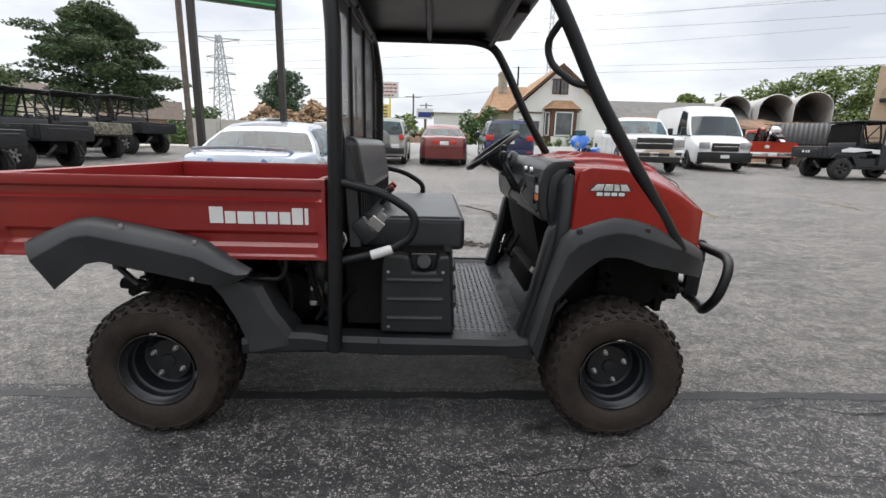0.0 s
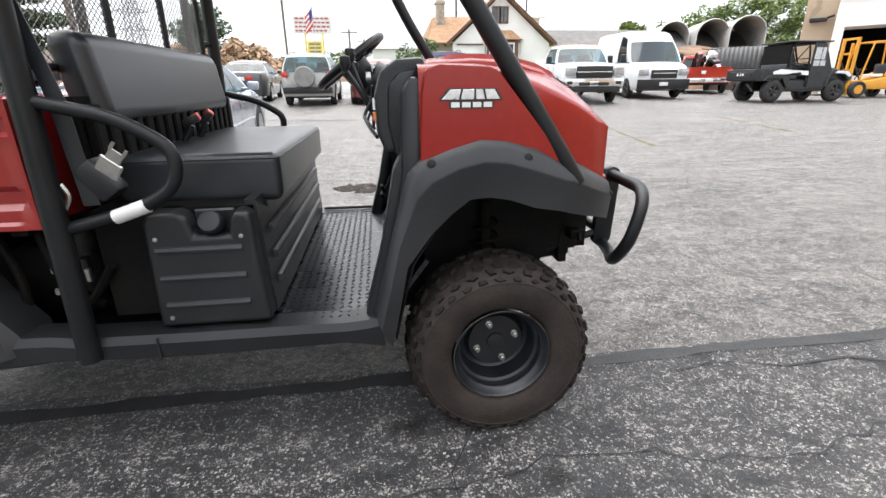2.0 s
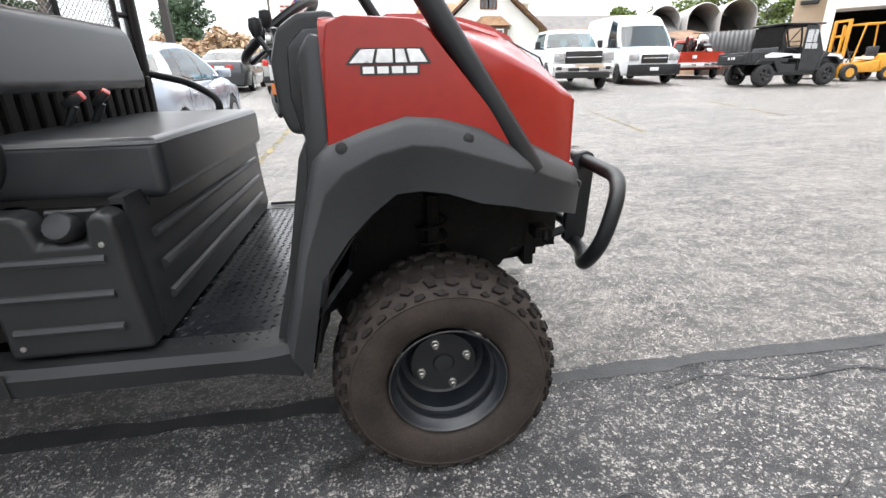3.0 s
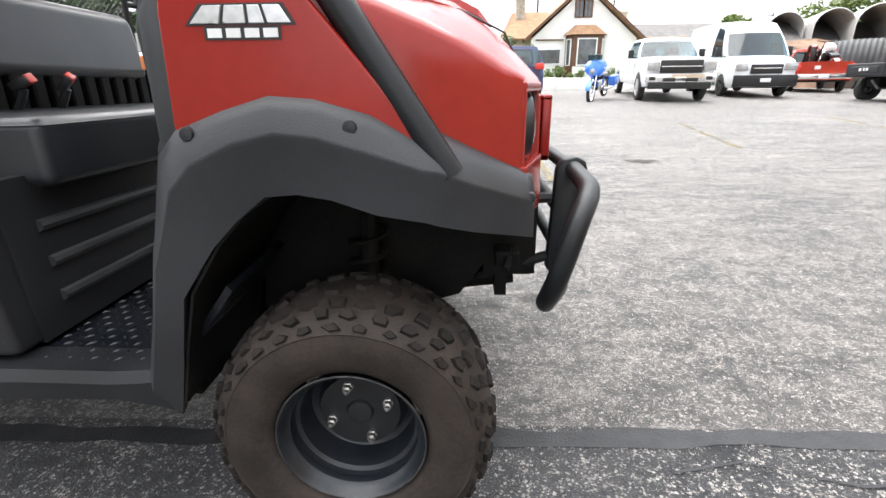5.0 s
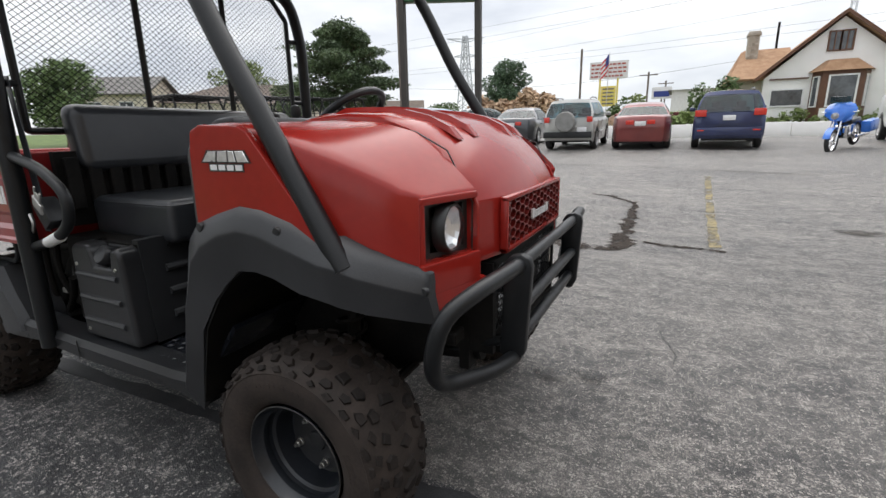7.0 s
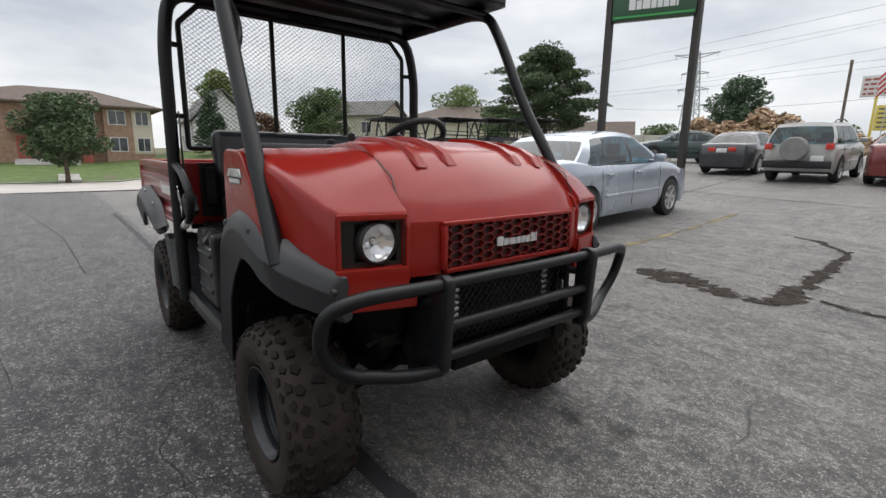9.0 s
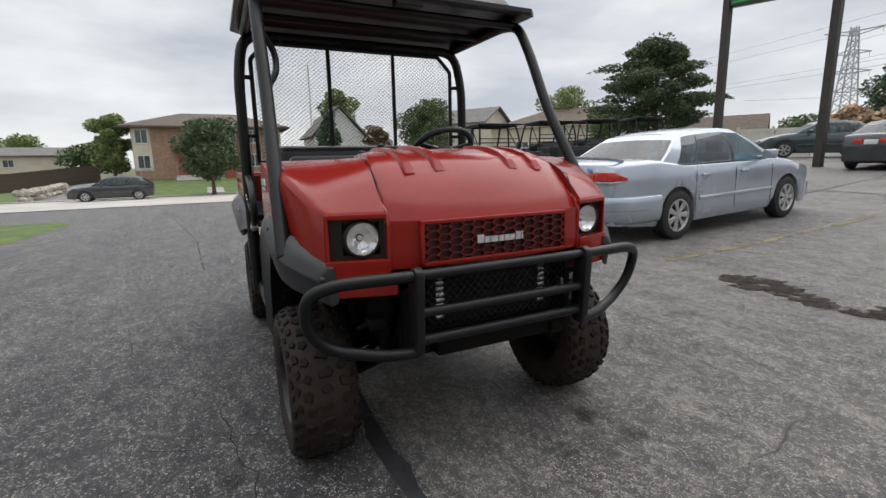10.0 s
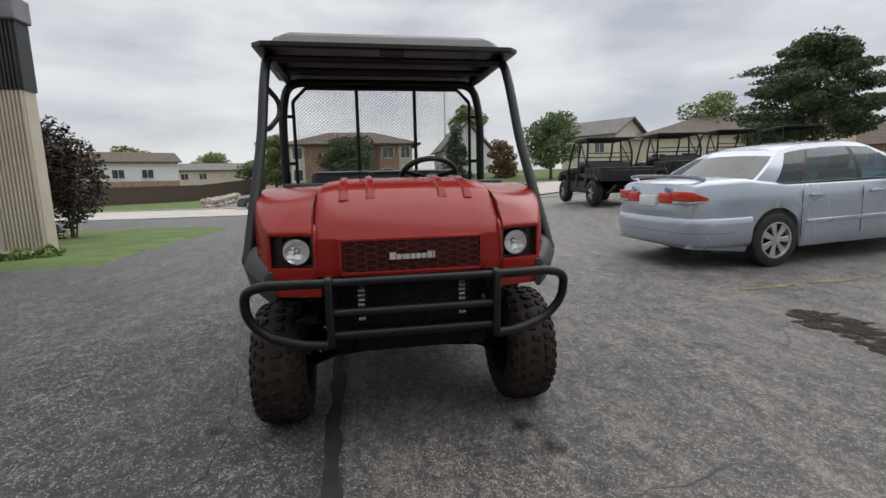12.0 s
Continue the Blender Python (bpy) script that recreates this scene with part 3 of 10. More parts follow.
M_SIGNTEXT = mat("sign_lettering", (0.35, 0.08, 0.06), (0.4, 0.1, 0.08), rough=0.5)
M_POLE = mat("weathered_pole_wood", (0.12, 0.10, 0.085), (0.2, 0.17, 0.145), rough=0.9, scale=3, fine=40)
M_PYLON = mat("pylon_steel", (0.40, 0.42, 0.44), (0.48, 0.50, 0.52), rough=0.6, metal=0.3, scale=1, fine=10)
M_WIRE = mat("cable_black", (0.12, 0.12, 0.13), (0.16, 0.16, 0.17), rough=0.7)
M_ROCK = mat("pale_rock", (0.32, 0.28, 0.23), (0.48, 0.44, 0.38), rough=0.9, scale=4, fine=30, bump=0.5, island=0.2)
M_FLAGRED = mat("flag_red", (0.5, 0.04, 0.05), (0.6, 0.06, 0.07), rough=0.8)
M_FLAGBLUE = mat("flag_blue", (0.03, 0.05, 0.2), (0.04, 0.06, 0.25), rough=0.8)

# ---- the lie of the land ----
def soft(v, k=1.5):
    """A ramp that starts gently at nought."""
    return 0.0 if v < -k else v if v > k else (v + k) ** 2 / (4 * k)


def rise(t):
    """A smooth step from nought to one."""
    t = min(1.0, max(0.0, t))
    return t * t * (3 - 2 * t)


def lie(x, y):
    """The height of the ground: the lot rises towards the house and falls towards the street."""
    z = 0.0495 * (soft(y - 7.7, 2) - soft(y - 22.5, 3))
    z -= 0.033 * (soft(-x - 5, 3) - soft(-x - 35, 4)) * (1.0 - min(1, max(0, (y - 4) / 10)))
    z += 0.22 * rise((-x - 5.5) / 2.5) * rise((x + 18) / 3.0) * rise((y - 5.5) / 3.0)
    z += 0.075 * (soft(-x - 38, 2) - soft(-x - 52, 3)) * min(1, max(0, (y + 15) / 9))
    return z


def spread(n0, near, far, power):
    """Steps, close together near nought and wide apart far off."""
    out = []
    for i in range(n0 + 1):
        t = i / n0
        out.append(near * t + (far - near) * t ** power)
    return [-v for v in out[:0:-1]] + out


def sheet(name, xs, ys, lift, material, keep=None, label="", category="", kind="structure"):
    """A sheet that follows the lie of the land."""
    bm = bmesh.new()
    vs = [[bm.verts.new((x, y, lie(x, y) + lift)) for y in ys] for x in xs]
    for i in range(len(xs) - 1):
        for j in range(len(ys) - 1):
            if keep is None or keep((xs[i] + xs[i + 1]) / 2, (ys[j] + ys[j + 1]) / 2):
                bm.faces.new((vs[i][j], vs[i + 1][j], vs[i + 1][j + 1], vs[i][j + 1]))
    bmesh.ops.delete(bm, geom=[v for v in bm.verts if not v.link_faces], context="VERTS")
    ob = part(name, bm, material, fix=False)
    return tagged(ob, label, category, "", kind)


def strip(name, way, lift, material, label, category, width, jag=0.0, kind="structure"):
    """A band of ragged width along a way on the ground."""
    bm = bmesh.new()
    rnd = random.Random(len(name) + len(way))
    rows = []
    pts = []
    for (ax, ay), (bx, by) in zip(way, way[1:]):
        n = max(1, int(math.hypot(bx - ax, by - ay) / 0.12))
        pts += [(ax + (bx - ax) * i / n, ay + (by - ay) * i / n) for i in range(n)]
    pts.append(way[-1])
    for i, (x, y) in enumerate(pts):
        a, b = pts[max(0, i - 1)], pts[min(len(pts) - 1, i + 1)]
        d = Vector((b[0] - a[0], b[1] - a[1])).normalized()
        w0 = width / 2 + rnd.uniform(-jag, jag)
        w1 = width / 2 + rnd.uniform(-jag, jag)
        rows.append([(x - d.y * w0, y + d.x * w0, lie(x, y) + lift), (x + d.y * w1, y - d.x * w1, lie(x, y) + lift)])
    loft(bm, rows)
    return tagged(part(name, bm, material, fix=False), label, category, "", kind)


far_steps = spread(40, 40, 900, 3.2)
sheet("ground", far_steps, far_steps, -0.05, M_EARTH, label="grassy earth ground around the car park", category="ground")
lot_xs = [-21 + 0.75 * i for i in range(75)]
lot_ys = [-30 + 0.75 * i for i in range(77)]


def in_lot(x, y):
    return -20.5 < x and y < 27.2 and not (x < -11.8 and y > 19.6)


sheet("parking_lot", lot_xs, lot_ys, 0.0, M_LOT, in_lot, "worn grey asphalt car park with pale chips", "car park")
sheet("sealed_pavement", [-20.4 + 0.8 * i for i in range(41)], [-12 + 0.47 * i for i in range(31)], 0.005, M_DARK, lambda x, y: y < 2.1, "darker sealed asphalt with pale stone chips", "pavement")
strip("tar_seam", [(-9, 1.98), (-3, 2.0), (0, 2.03), (1.6, 2.06), (3.4, 2.05), (6, 2.02), (10, 2.0)], 0.007, M_TAR, "dark tar-sealed seam across the asphalt", "seam", 0.068, 0.016)
strip("crack", [(1.55, 1.93), (1.75, 1.97), (2.0, 1.90), (2.3, 1.92), (2.6, 1.80), (3.0, 1.84), (3.6, 1.70)], 0.010, M_TAR, "thin crack in the asphalt", "crack", 0.009, 0.004)
strip("crack", [(-1.2, 0.9), (-0.6, 1.0), (-0.4, 0.85), (-0.3, 0.5)], 0.010, M_TAR, "thin crack in the asphalt", "crack", 0.006, 0.003)
strip("crack", [(2.3, 0.9), (2.6, 1.02), (3.0, 1.0), (3.4, 1.1)], 0.010, M_TAR, "thin crack in the asphalt", "crack", 0.006, 0.003)
strip("crack", [(0.8, 18.5), (0.6, 20), (0.8, 21), (0.5, 22.5), (0.7, 24), (0.5, 26)], 0.006, M_TAR, "dark crack in the asphalt", "crack", 0.10, 0.04)
strip("crack", [(-16, -0.2), (-12, 0.4), (-8, 0.9), (-5.6, 1.2), (-3, 1.35)], 0.006, M_TAR, "dark crack in the asphalt", "crack", 0.014, 0.007)
strip("crack", [(-7.2, 14.6), (-3, 13.6), (1, 12.9), (4, 12.0)], 0.006, M_TAR, "dark crack in the asphalt", "crack", 0.05, 0.02)
strip("crack", [(-3.0, 12.7), (-3.45, 18), (-4.4, 26.5)], 0.006, M_TAR, "dark joint across the asphalt", "crack", 0.05, 0.02)
strip("crack", [(0.55, 1.2), (0.62, 1.35), (0.60, 1.55), (0.70, 1.72)], 0.010, M_TAR, "thin crack in the asphalt", "crack", 0.006, 0.003)
rnd = random.Random(31)
strip("crack", [(2.5 - 0.07 * i, 1.52 + 0.05 * math.sin(i * 0.37) + rnd.uniform(-0.022, 0.022)) for i in range(38)], 0.010, M_TAR, "thin jagged crack in the asphalt", "crack", 0.005, 0.002)


def blot(name, x, y, rx, ry, seed, material, label, lift=0.008, turn=0.0):
    """An irregular patch on the ground."""
    bm = bmesh.new()
    c = bm.verts.new((x, y, lie(x, y) + lift))
    rim = []
    for i in range(32):
        a = 2 * math.pi * i / 32
        u, v = rx * math.cos(a), ry * math.sin(a)
        px, py = x + u * math.cos(turn) - v * math.sin(turn), y + u * math.sin(turn) + v * math.cos(turn)
        rim.append(bm.verts.new((px, py, lie(px, py) + lift)))
    for i in range(32):
        bm.faces.new((c, rim[i], rim[(i + 1) % 32]))
    return tagged(part(name, bm, material, fix=False), label, "patch", "", "structure")


def broken(way, label):
    """A ragged break in the asphalt along (x, y, half width) points, filled with loose dark gravel."""
    rnd_b = random.Random(len(way) * 7 + 1)
    bm = bmesh.new()
    rows = []
    for (ax, ay, aw), (bx, by, bw) in zip(way, way[1:]):
        n = max(2, int(math.hypot(bx - ax, by - ay) / 0.022))
        d = Vector((bx - ax, by - ay)).normalized()
        for k in range(n):
            t = k / n
            x, y, w = ax + (bx - ax) * t, ay + (by - ay) * t, aw + (bw - aw) * t
            mid_x, mid_y = x + 0.05 * noise.noise(Vector((x * 4, y * 4, 3))), y + 0.05 * noise.noise(Vector((x * 4, y * 4, 8)))
            row = []
            for side in (-1, -0.55, 0, 0.55, 1):
                ww = w * side * (1.0 + 0.75 * noise.noise(Vector((x * 7, y * 7, side))) + 0.55 * noise.noise(Vector((x * 23, y * 23, side)))) + (rnd_b.uniform(-0.022, 0.022) if abs(side) == 1 else 0)
                up = 0.006 + (0.008 * rnd_b.random() if abs(side) < 1 else 0.0)
                px, py = mid_x - d.y * ww, mid_y + d.x * ww
                row.append((px, py, lie(px, py) + up))
            rows.append(row)
    loft(bm, rows)
    return tagged(part("pothole_patch", bm, M_BROKEN, fix=False, angle=10), label, "patch", "", "structure")


broken([(-0.10, 5.76, 0.03), (0.02, 5.74, 0.16), (0.22, 5.74, 0.24), (0.42, 5.68, 0.20), (0.60, 5.60, 0.16), (0.85, 5.53, 0.10), (1.05, 5.53, 0.07), (1.16, 5.58, 0.09)], "dark broken pothole filled with loose gravel")
broken([(1.14, 5.50, 0.06), (1.15, 5.75, 0.10), (1.13, 6.05, 0.10), (1.17, 6.40, 0.06), (1.15, 6.75, 0.08), (1.13, 7.2, 0.06), (1.10, 7.95, 0.05), (1.08, 8.5, 0.02)], "dark broken strip running across the asphalt")
broken([(0.38, 9.05, 0.02), (0.62, 8.95, 0.05), (0.95, 8.55, 0.03), (1.10, 8.35, 0.02)], "thin dark break in the asphalt")
broken([(1.36, 5.95, 0.015), (1.55, 5.86, 0.035), (1.80, 5.82, 0.03), (2.1, 5.76, 0.01)], "thin dark break in the asphalt")
blot("pothole_patch", 3.35, 7.1, 0.30, 0.22, 3, M_POTHOLE, "small dark pothole in the asphalt")
for i, (bx, by, r) in enumerate(((1.16, 2.90, 0.12), (1.31, 2.98, 0.14), (0.5, 1.76, 0.13), (0.9, 1.5, 0.09))):
    blot("oil_stain", bx, by, r, r * 0.85, 10 + i, M_STAIN, "dark oil stain on the asphalt", 0.0095)
for way in ([(-0.81, 5.87), (-0.86, 8.3), (-0.92, 10.9)], [(1.98, 5.9), (2.14, 11.5)], [(5.2, 8.2), (5.6, 11.2)], [(9.0, 9.4), (9.4, 12.4)]):
    strip("painted_line", way, 0.007, M_YELLOW, "faded yellow parking line", "parking line", 0.10, 0.012)
for way in ([(5.2, 20.5), (5.0, 26.5)], [(8.7, 20.5), (8.5, 26.5)], [(-1.4, 20.5), (-1.4, 26.5)], [(1.8, 21), (1.8, 26.5)], [(-4.2, 20.5), (-4.2, 26)], [(12.2, 21.5), (11.6, 26.5)]):
    strip("painted_line", way, 0.007, M_WHITELINE, "faded white parking line", "parking line", 0.10, 0.012)
# street, kerbs and lawns
ys_far = [-80 + 2.0 * i for i in range(81)]
sheet("road", [-34.5, -32, -29, -26, -23, -20.6], ys_far, 0.02, M_ROAD, None, "pale concrete street", "road")
strip("kerb", [(-34.6, -80), (-34.6, -12), (-34.6, 60)], 0.09, M_KERB, "pale concrete kerb", "kerb", 0.35, 0.0)
strip("gutter_crack", [(-20.6, -20), (-20.5, -2), (-20.6, 12), (-20.5, 30)], 0.03, M_TAR, "dark joint beside the street", "crack", 0.10, 0.05)
sheet("lawn", [-52 + 1.0 * i for i in range(18)], ys_far, 0.03, M_GRASS, lambda x, y: not -9.4 < y < -5.4, "mown lawn sloping up to the flats", "lawn")
sheet("driveway", [-52 + 1.0 * i for i in range(18)], [-10, -8.5, -7, -5.4, -4], 0.025, M_LOT, None, "grey asphalt driveway", "driveway")
bm = bmesh.new()
rows = []
for i in range(66):
    x = -4.3 - 0.12 * i
    jag = 0.03 * math.sin(i * 1.9) + 0.03 * math.sin(i * 0.73 + 1)
    turn = min(1.0, max(0.0, (-11.1 - x) / 1.0))
    front = -1.6 + jag - 2.2 * (1 - math.sqrt(1 - turn * turn))
    rows.append([(x, y, lie(x, y) + min(up, 0.004 + 0.012 * i)) for y, up in ((front, 0.004), (front - 0.08, 0.04), (front - 0.6, 0.055), (-4.6, 0.05), (-8, 0.05), (-16, 0.05), (-30, 0.05))])
loft(bm, rows)
tagged(part("verge", bm, M_GRASS, fix=False), "mown grass verge beside the building", "lawn", "", "structure")

# ---- the utility vehicle ----
CY = 2.415
uv = thing("utility_vehicle", pose(0, CY, 0), "red utility vehicle with black roll cage and cargo bed on asphalt", "utility vehicle")


CARCASS = [(0.150, 0.086), (0.157, 0.101), (0.172, 0.111), (0.200, 0.1185), (0.228, 0.1195), (0.2445, 0.1170), (0.2475, 0.1185), (0.2505, 0.1160), (0.262, 0.1085), (0.274, 0.094), (0.2815, 0.072), (0.2855, 0.040), (0.287, 0.0)]


def make_tyre(n_lug, seed):
    """An off-road tyre round the y axis: smooth sidewalls, and low irregular blocks over the tread and shoulders."""
    carcass = bmesh.new()
    lathe(carcass, [(r, -y) for r, y in CARCASS] + [(r, y) for r, y in CARCASS[-2::-1]], (0, 0, 0), "y", 56, caps=False)
    # where a block sits: 0 is the crown, 1 the foot of the shoulder
    crown = CARCASS[:6:-1]

    def on(u, a, lift):
        k = min(abs(u), 1) * (len(crown) - 1)
        i = min(int(k), len(crown) - 2)
        (r0, y0), (r1, y1) = crown[i], crown[i + 1]
        r, y = r0 + (r1 - r0) * (k - i), y0 + (y1 - y0) * (k - i)
        nr, ny = y1 - y0, r0 - r1
        d = math.hypot(nr, ny)
        r, y = r + lift * nr / d, y + lift * ny / d
        return (r * math.cos(a), y if u >= 0 else -y, r * math.sin(a))
    bm = bmesh.new()
    rnd = random.Random(seed)

    def lug(u, a, du, da, high):
        n = rnd.choice((4, 5, 5, 6))
        turn = rnd.uniform(0, 6.28)
        pts = []
        for k in range(n):
            w = turn + 2 * math.pi * k / n + rnd.uniform(-0.22, 0.22)
            q = max(abs(math.cos(w)), abs(math.sin(w)))
            pts.append((u + du * math.cos(w) / q * rnd.uniform(0.82, 1.05), a + da * math.sin(w) / q * rnd.uniform(0.82, 1.05)))
        cu, ca = sum(p[0] for p in pts) / n, sum(p[1] for p in pts) / n
        low = [bm.verts.new(on(cu + (p[0] - cu) * 1.16, ca + (p[1] - ca) * 1.16, -0.003)) for p in pts]
        mid = [bm.verts.new(on(p[0], p[1], high * 0.72)) for p in pts]
        top = [bm.verts.new(on(cu + (p[0] - cu) * 0.84, ca + (p[1] - ca) * 0.84, high)) for p in pts]
        for lo, hi in ((low, mid), (mid, top)):
            for k in range(n):
                bm.faces.new((lo[k], lo[(k + 1) % n], hi[(k + 1) % n], hi[k]))
        bm.faces.new(top)
    step = 2 * math.pi / n_lug
    for i in range(n_lug):
        for s in (-1, 1):
            shift = 0.5 if s > 0 else 0.0
            lug(s * (0.86 + rnd.uniform(-0.03, 0.03)), (i + shift) * step + rnd.uniform(-0.015, 0.015), 0.105, step * rnd.uniform(0.24, 0.36), 0.0065)
            lug(s * (0.60 + rnd.uniform(-0.03, 0.03)), (i + shift + 0.45) * step + rnd.uniform(-0.02, 0.02), 0.10, step * rnd.uniform(0.26, 0.36), 0.0085)
            lug(s * (0.33 + rnd.uniform(-0.03, 0.03)), (i + shift + 0.05) * step + rnd.uniform(-0.02, 0.02), 0.10, step * rnd.uniform(0.28, 0.36), 0.0090)
        lug(rnd.uniform(-0.05, 0.05), (i + 0.3) * step, 0.12, step * rnd.uniform(0.28, 0.34), 0.0090)
    bmesh.ops.recalc_face_normals(bm, faces=bm.faces[:])
    return carcass, bm


def raised_word(bm, radius, a0, a1, n, y):
    """Unreadable raised letters on a sidewall, as small bars along an arc."""
    for i in range(n):
        a = a0 + (a1 - a0) * i / (n - 1)
        t, h = 0.010 / radius * 0.36, 0.0048
        q = [(radius - h, a - t), (radius + h, a - t), (radius + h, a + t), (radius - h, a + t)]
        lo = [bm.verts.new((r * math.cos(b), y + 0.002, r * math.sin(b))) for r, b in q]
        hi = [bm.verts.new((r * math.cos(b), y - 0.0006, r * math.sin(b))) for r, b in q]
        bm.faces.new(hi)
        for k in range(4):
            bm.faces.new((lo[k], lo[(k + 1) % 4], hi[(k + 1) % 4], hi[k]))


def make_wheel(name, label=""):
    w = new(name)
    w.empty_display_size = 0.1
    tagged(w, label)
    carcass, tread = make_tyre(31, 3)
    tyre = part("tyre", carcass, M_RUBBER, w, "dusty black knobbly tyre")
    tagged(part("tread", tread, M_TREAD, w, "dark rubber tread blocks"), "dark rubber tread blocks", kind="stuff")
    bm = bmesh.new()
    raised_word(bm, 0.214, 1.25, 2.0, 11, -0.1195)
    raised_word(bm, 0.196, 0.05, 0.42, 9, -0.1175)
    raised_word(bm, 0.207, 0.05, 0.42, 9, -0.1190)
    raised_word(bm, 0.214, 4.4, 5.2, 11, -0.1195)
    tagged(part("sidewall_lettering", bm, M_RUBBER, w, "raised sidewall lettering as plain bars"), kind="stuff")
    bm = bmesh.new()
    lathe(bm, [(0.151, -0.101), (0.1525, -0.106), (0.1485, -0.107), (0.144, -0.100), (0.140, -0.088), (0.132, -0.080), (0.130, -0.066), (0.133, -0.060), (0.131, -0.050), (0.123, -0.044), (0.120, -0.020), (0.114, 0.010), (0.100, 0.018), (0.090, 0.010), (0.084, -0.002), (0.080, -0.008), (0.004, -0.008)], (0, 0, 0), "y", 44, caps=False)
    lathe(bm, [(0.151, 0.101), (0.1525, 0.106), (0.147, 0.10), (0.13, 0.04), (0.127, 0.0)], (0, 0, 0), "y", 40, caps=False)
    part("rim", bm, M_RIM, w, "black pressed steel rim")
    bm = bmesh.new()
    lathe(bm, [(0.090, 0.000), (0.088, -0.012), (0.030, -0.014), (0.026, -0.020), (0.018, -0.022), (0.0, -0.022)], (0, 0, 0), "y", 24)
    part("hub_cap", bm, M_PLAST, w)
    # lighter ring laid on the lip in place of its highlight
    bm = bmesh.new()
    tube(bm, [(0.1505 * math.cos(a), -0.1062, 0.1505 * math.sin(a)) for a in [math.pi * i / 24 for i in range(48)]], 0.0017, 6, closed=True)
    part("rim_edge", bm, M_ENGINE, w, "thin metal ring standing in for the highlight on the rim lip")
    for i in range(4):
        a = radians(20 + 90 * i)
        bm = bmesh.new()
        c = (0.066 * math.cos(a), 0.018, 0.066 * math.sin(a))
        lathe(bm, [(0.012, -0.030), (0.012, -0.036), (0.0095, -0.037), (0.0095, -0.047), (0.005, -0.049), (0.005, -0.056), (0.0, -0.057)], c, "y", 6)
        part("wheel_nut", bm, M_STEEL, w, "bright steel wheel nut")
    return w


def place_wheel(proto, x, side, spin):
    w = proto if proto.parent is None else copy_thing(proto, Matrix.Identity(4))
    w.parent = uv
    w.matrix_basis = pose(x, side * 0.597, 0.286, 0, 0, 180 if side > 0 else 0) @ pose(0, 0, 0, 0, spin, 0)
    return w


wheel_0 = make_wheel("wheel")
place_wheel(wheel_0, 0.785, -1, 0)
for wx, ws, sp in ((-1.078, -1, 52), (0.785, 1, 31), (-1.078, 1, 77)):
    place_wheel(wheel_0, wx, ws, sp)

# cargo bed
Z_RAIL, Z_LOW = 1.058, 0.752
BX0, BX1, BH = -1.615, -0.385, 0.700


def bed_side(s):
    bm = bmesh.new()
    # wall with folded top rail and pressed grooves, as a section in (offset outwards, height)
    sec = [(0.004, Z_LOW), (0.004, Z_LOW + 0.012), (-0.004, Z_LOW + 0.02), (-0.004, 0.800), (-0.018, 0.815), (-0.018, 0.845), (-0.004, 0.86),
           (-0.004, 0.945), (-0.004, 0.962), (0.002, 0.975), (-0.014, 0.985), (-0.014, 1.012), (0.004, 1.022), (0.006, 1.046), (0.002, Z_RAIL), (-0.03, Z_RAIL), (-0.034, 1.04), (-0.034, Z_LOW)]
    xs = [BX0, BX0 + 0.02, BX0 + 0.035, -0.435, -0.42, BX1 - 0.012, BX1]
    rows = []
    for i, x in enumerate(xs):
        flat = i < 2 or i > 4
        rows.append([(x, s * (BH + (0.004 if flat and o > -0.03 else o)), z) for o, z in sec])
    loft(bm, rows, ring=True, caps=True)
    part("side_panel", bm, M_REDBED, uv, "red pressed steel bed side")


for s in (-1, 1):
    bed_side(s)
bm = bmesh.new()
box(bm, BX0 - 0.03, BX0 - 0.004, -0.70, 0.70, Z_LOW, Z_RAIL, 0.006)
for z in (0.83, 0.95):
    box(bm, BX0 - 0.034, BX0 - 0.026, -0.6, 0.6, z, z + 0.04, 0.003)
part("tailgate", bm, M_REDBED, uv)
bm = bmesh.new()
box(bm, BX1 - 0.034, BX1 - 0.004, -0.664, 0.664, Z_LOW, Z_RAIL + 0.004, 0.006)
part("headboard", bm, M_REDBED, uv)
bm = bmesh.new()
box(bm, BX0, BX1 - 0.036, -0.664, 0.664, 0.765, 0.785)
for i in range(9):
    y = -0.58 + i * 0.145
    box(bm, BX0 + 0.04, BX1 - 0.08, y - 0.02, y + 0.02, 0.783, 0.792, 0.003)
part("bed_floor", bm, M_REDBED, uv)
bm = bmesh.new()
for y in (-0.42, 0.42):
    box(bm, -1.58, -0.42, y - 0.025, y + 0.025, 0.69, 0.765)
for x in (-1.5, -1.0, -0.5):
    box(bm, x - 0.02, x + 0.02, -0.62, 0.62, 0.715, 0.765)
part("bed_frame", bm, M_FRAME, uv)
# plain pale bars where the maker's word stands on both bed sides
WORD = ((0.050, 1.0), (0.040, 0.74), (0.058, 0.74), (0.040, 0.74), (0.038, 0.74), (0.040, 0.74), (0.040, 1.0), (0.014, 1.0))
for s in (-1, 1):
    x = -0.818
    for w, h in WORD:
        bm = bmesh.new()
        letters(bm, ((w, h),), x, 0.888, 0.062, 0.0, s * 0.6965, s * 0.002)
        part("decal_letter", bm, M_WHITE, uv, "white decal letter as plain bar")
        x += w + 0.0068


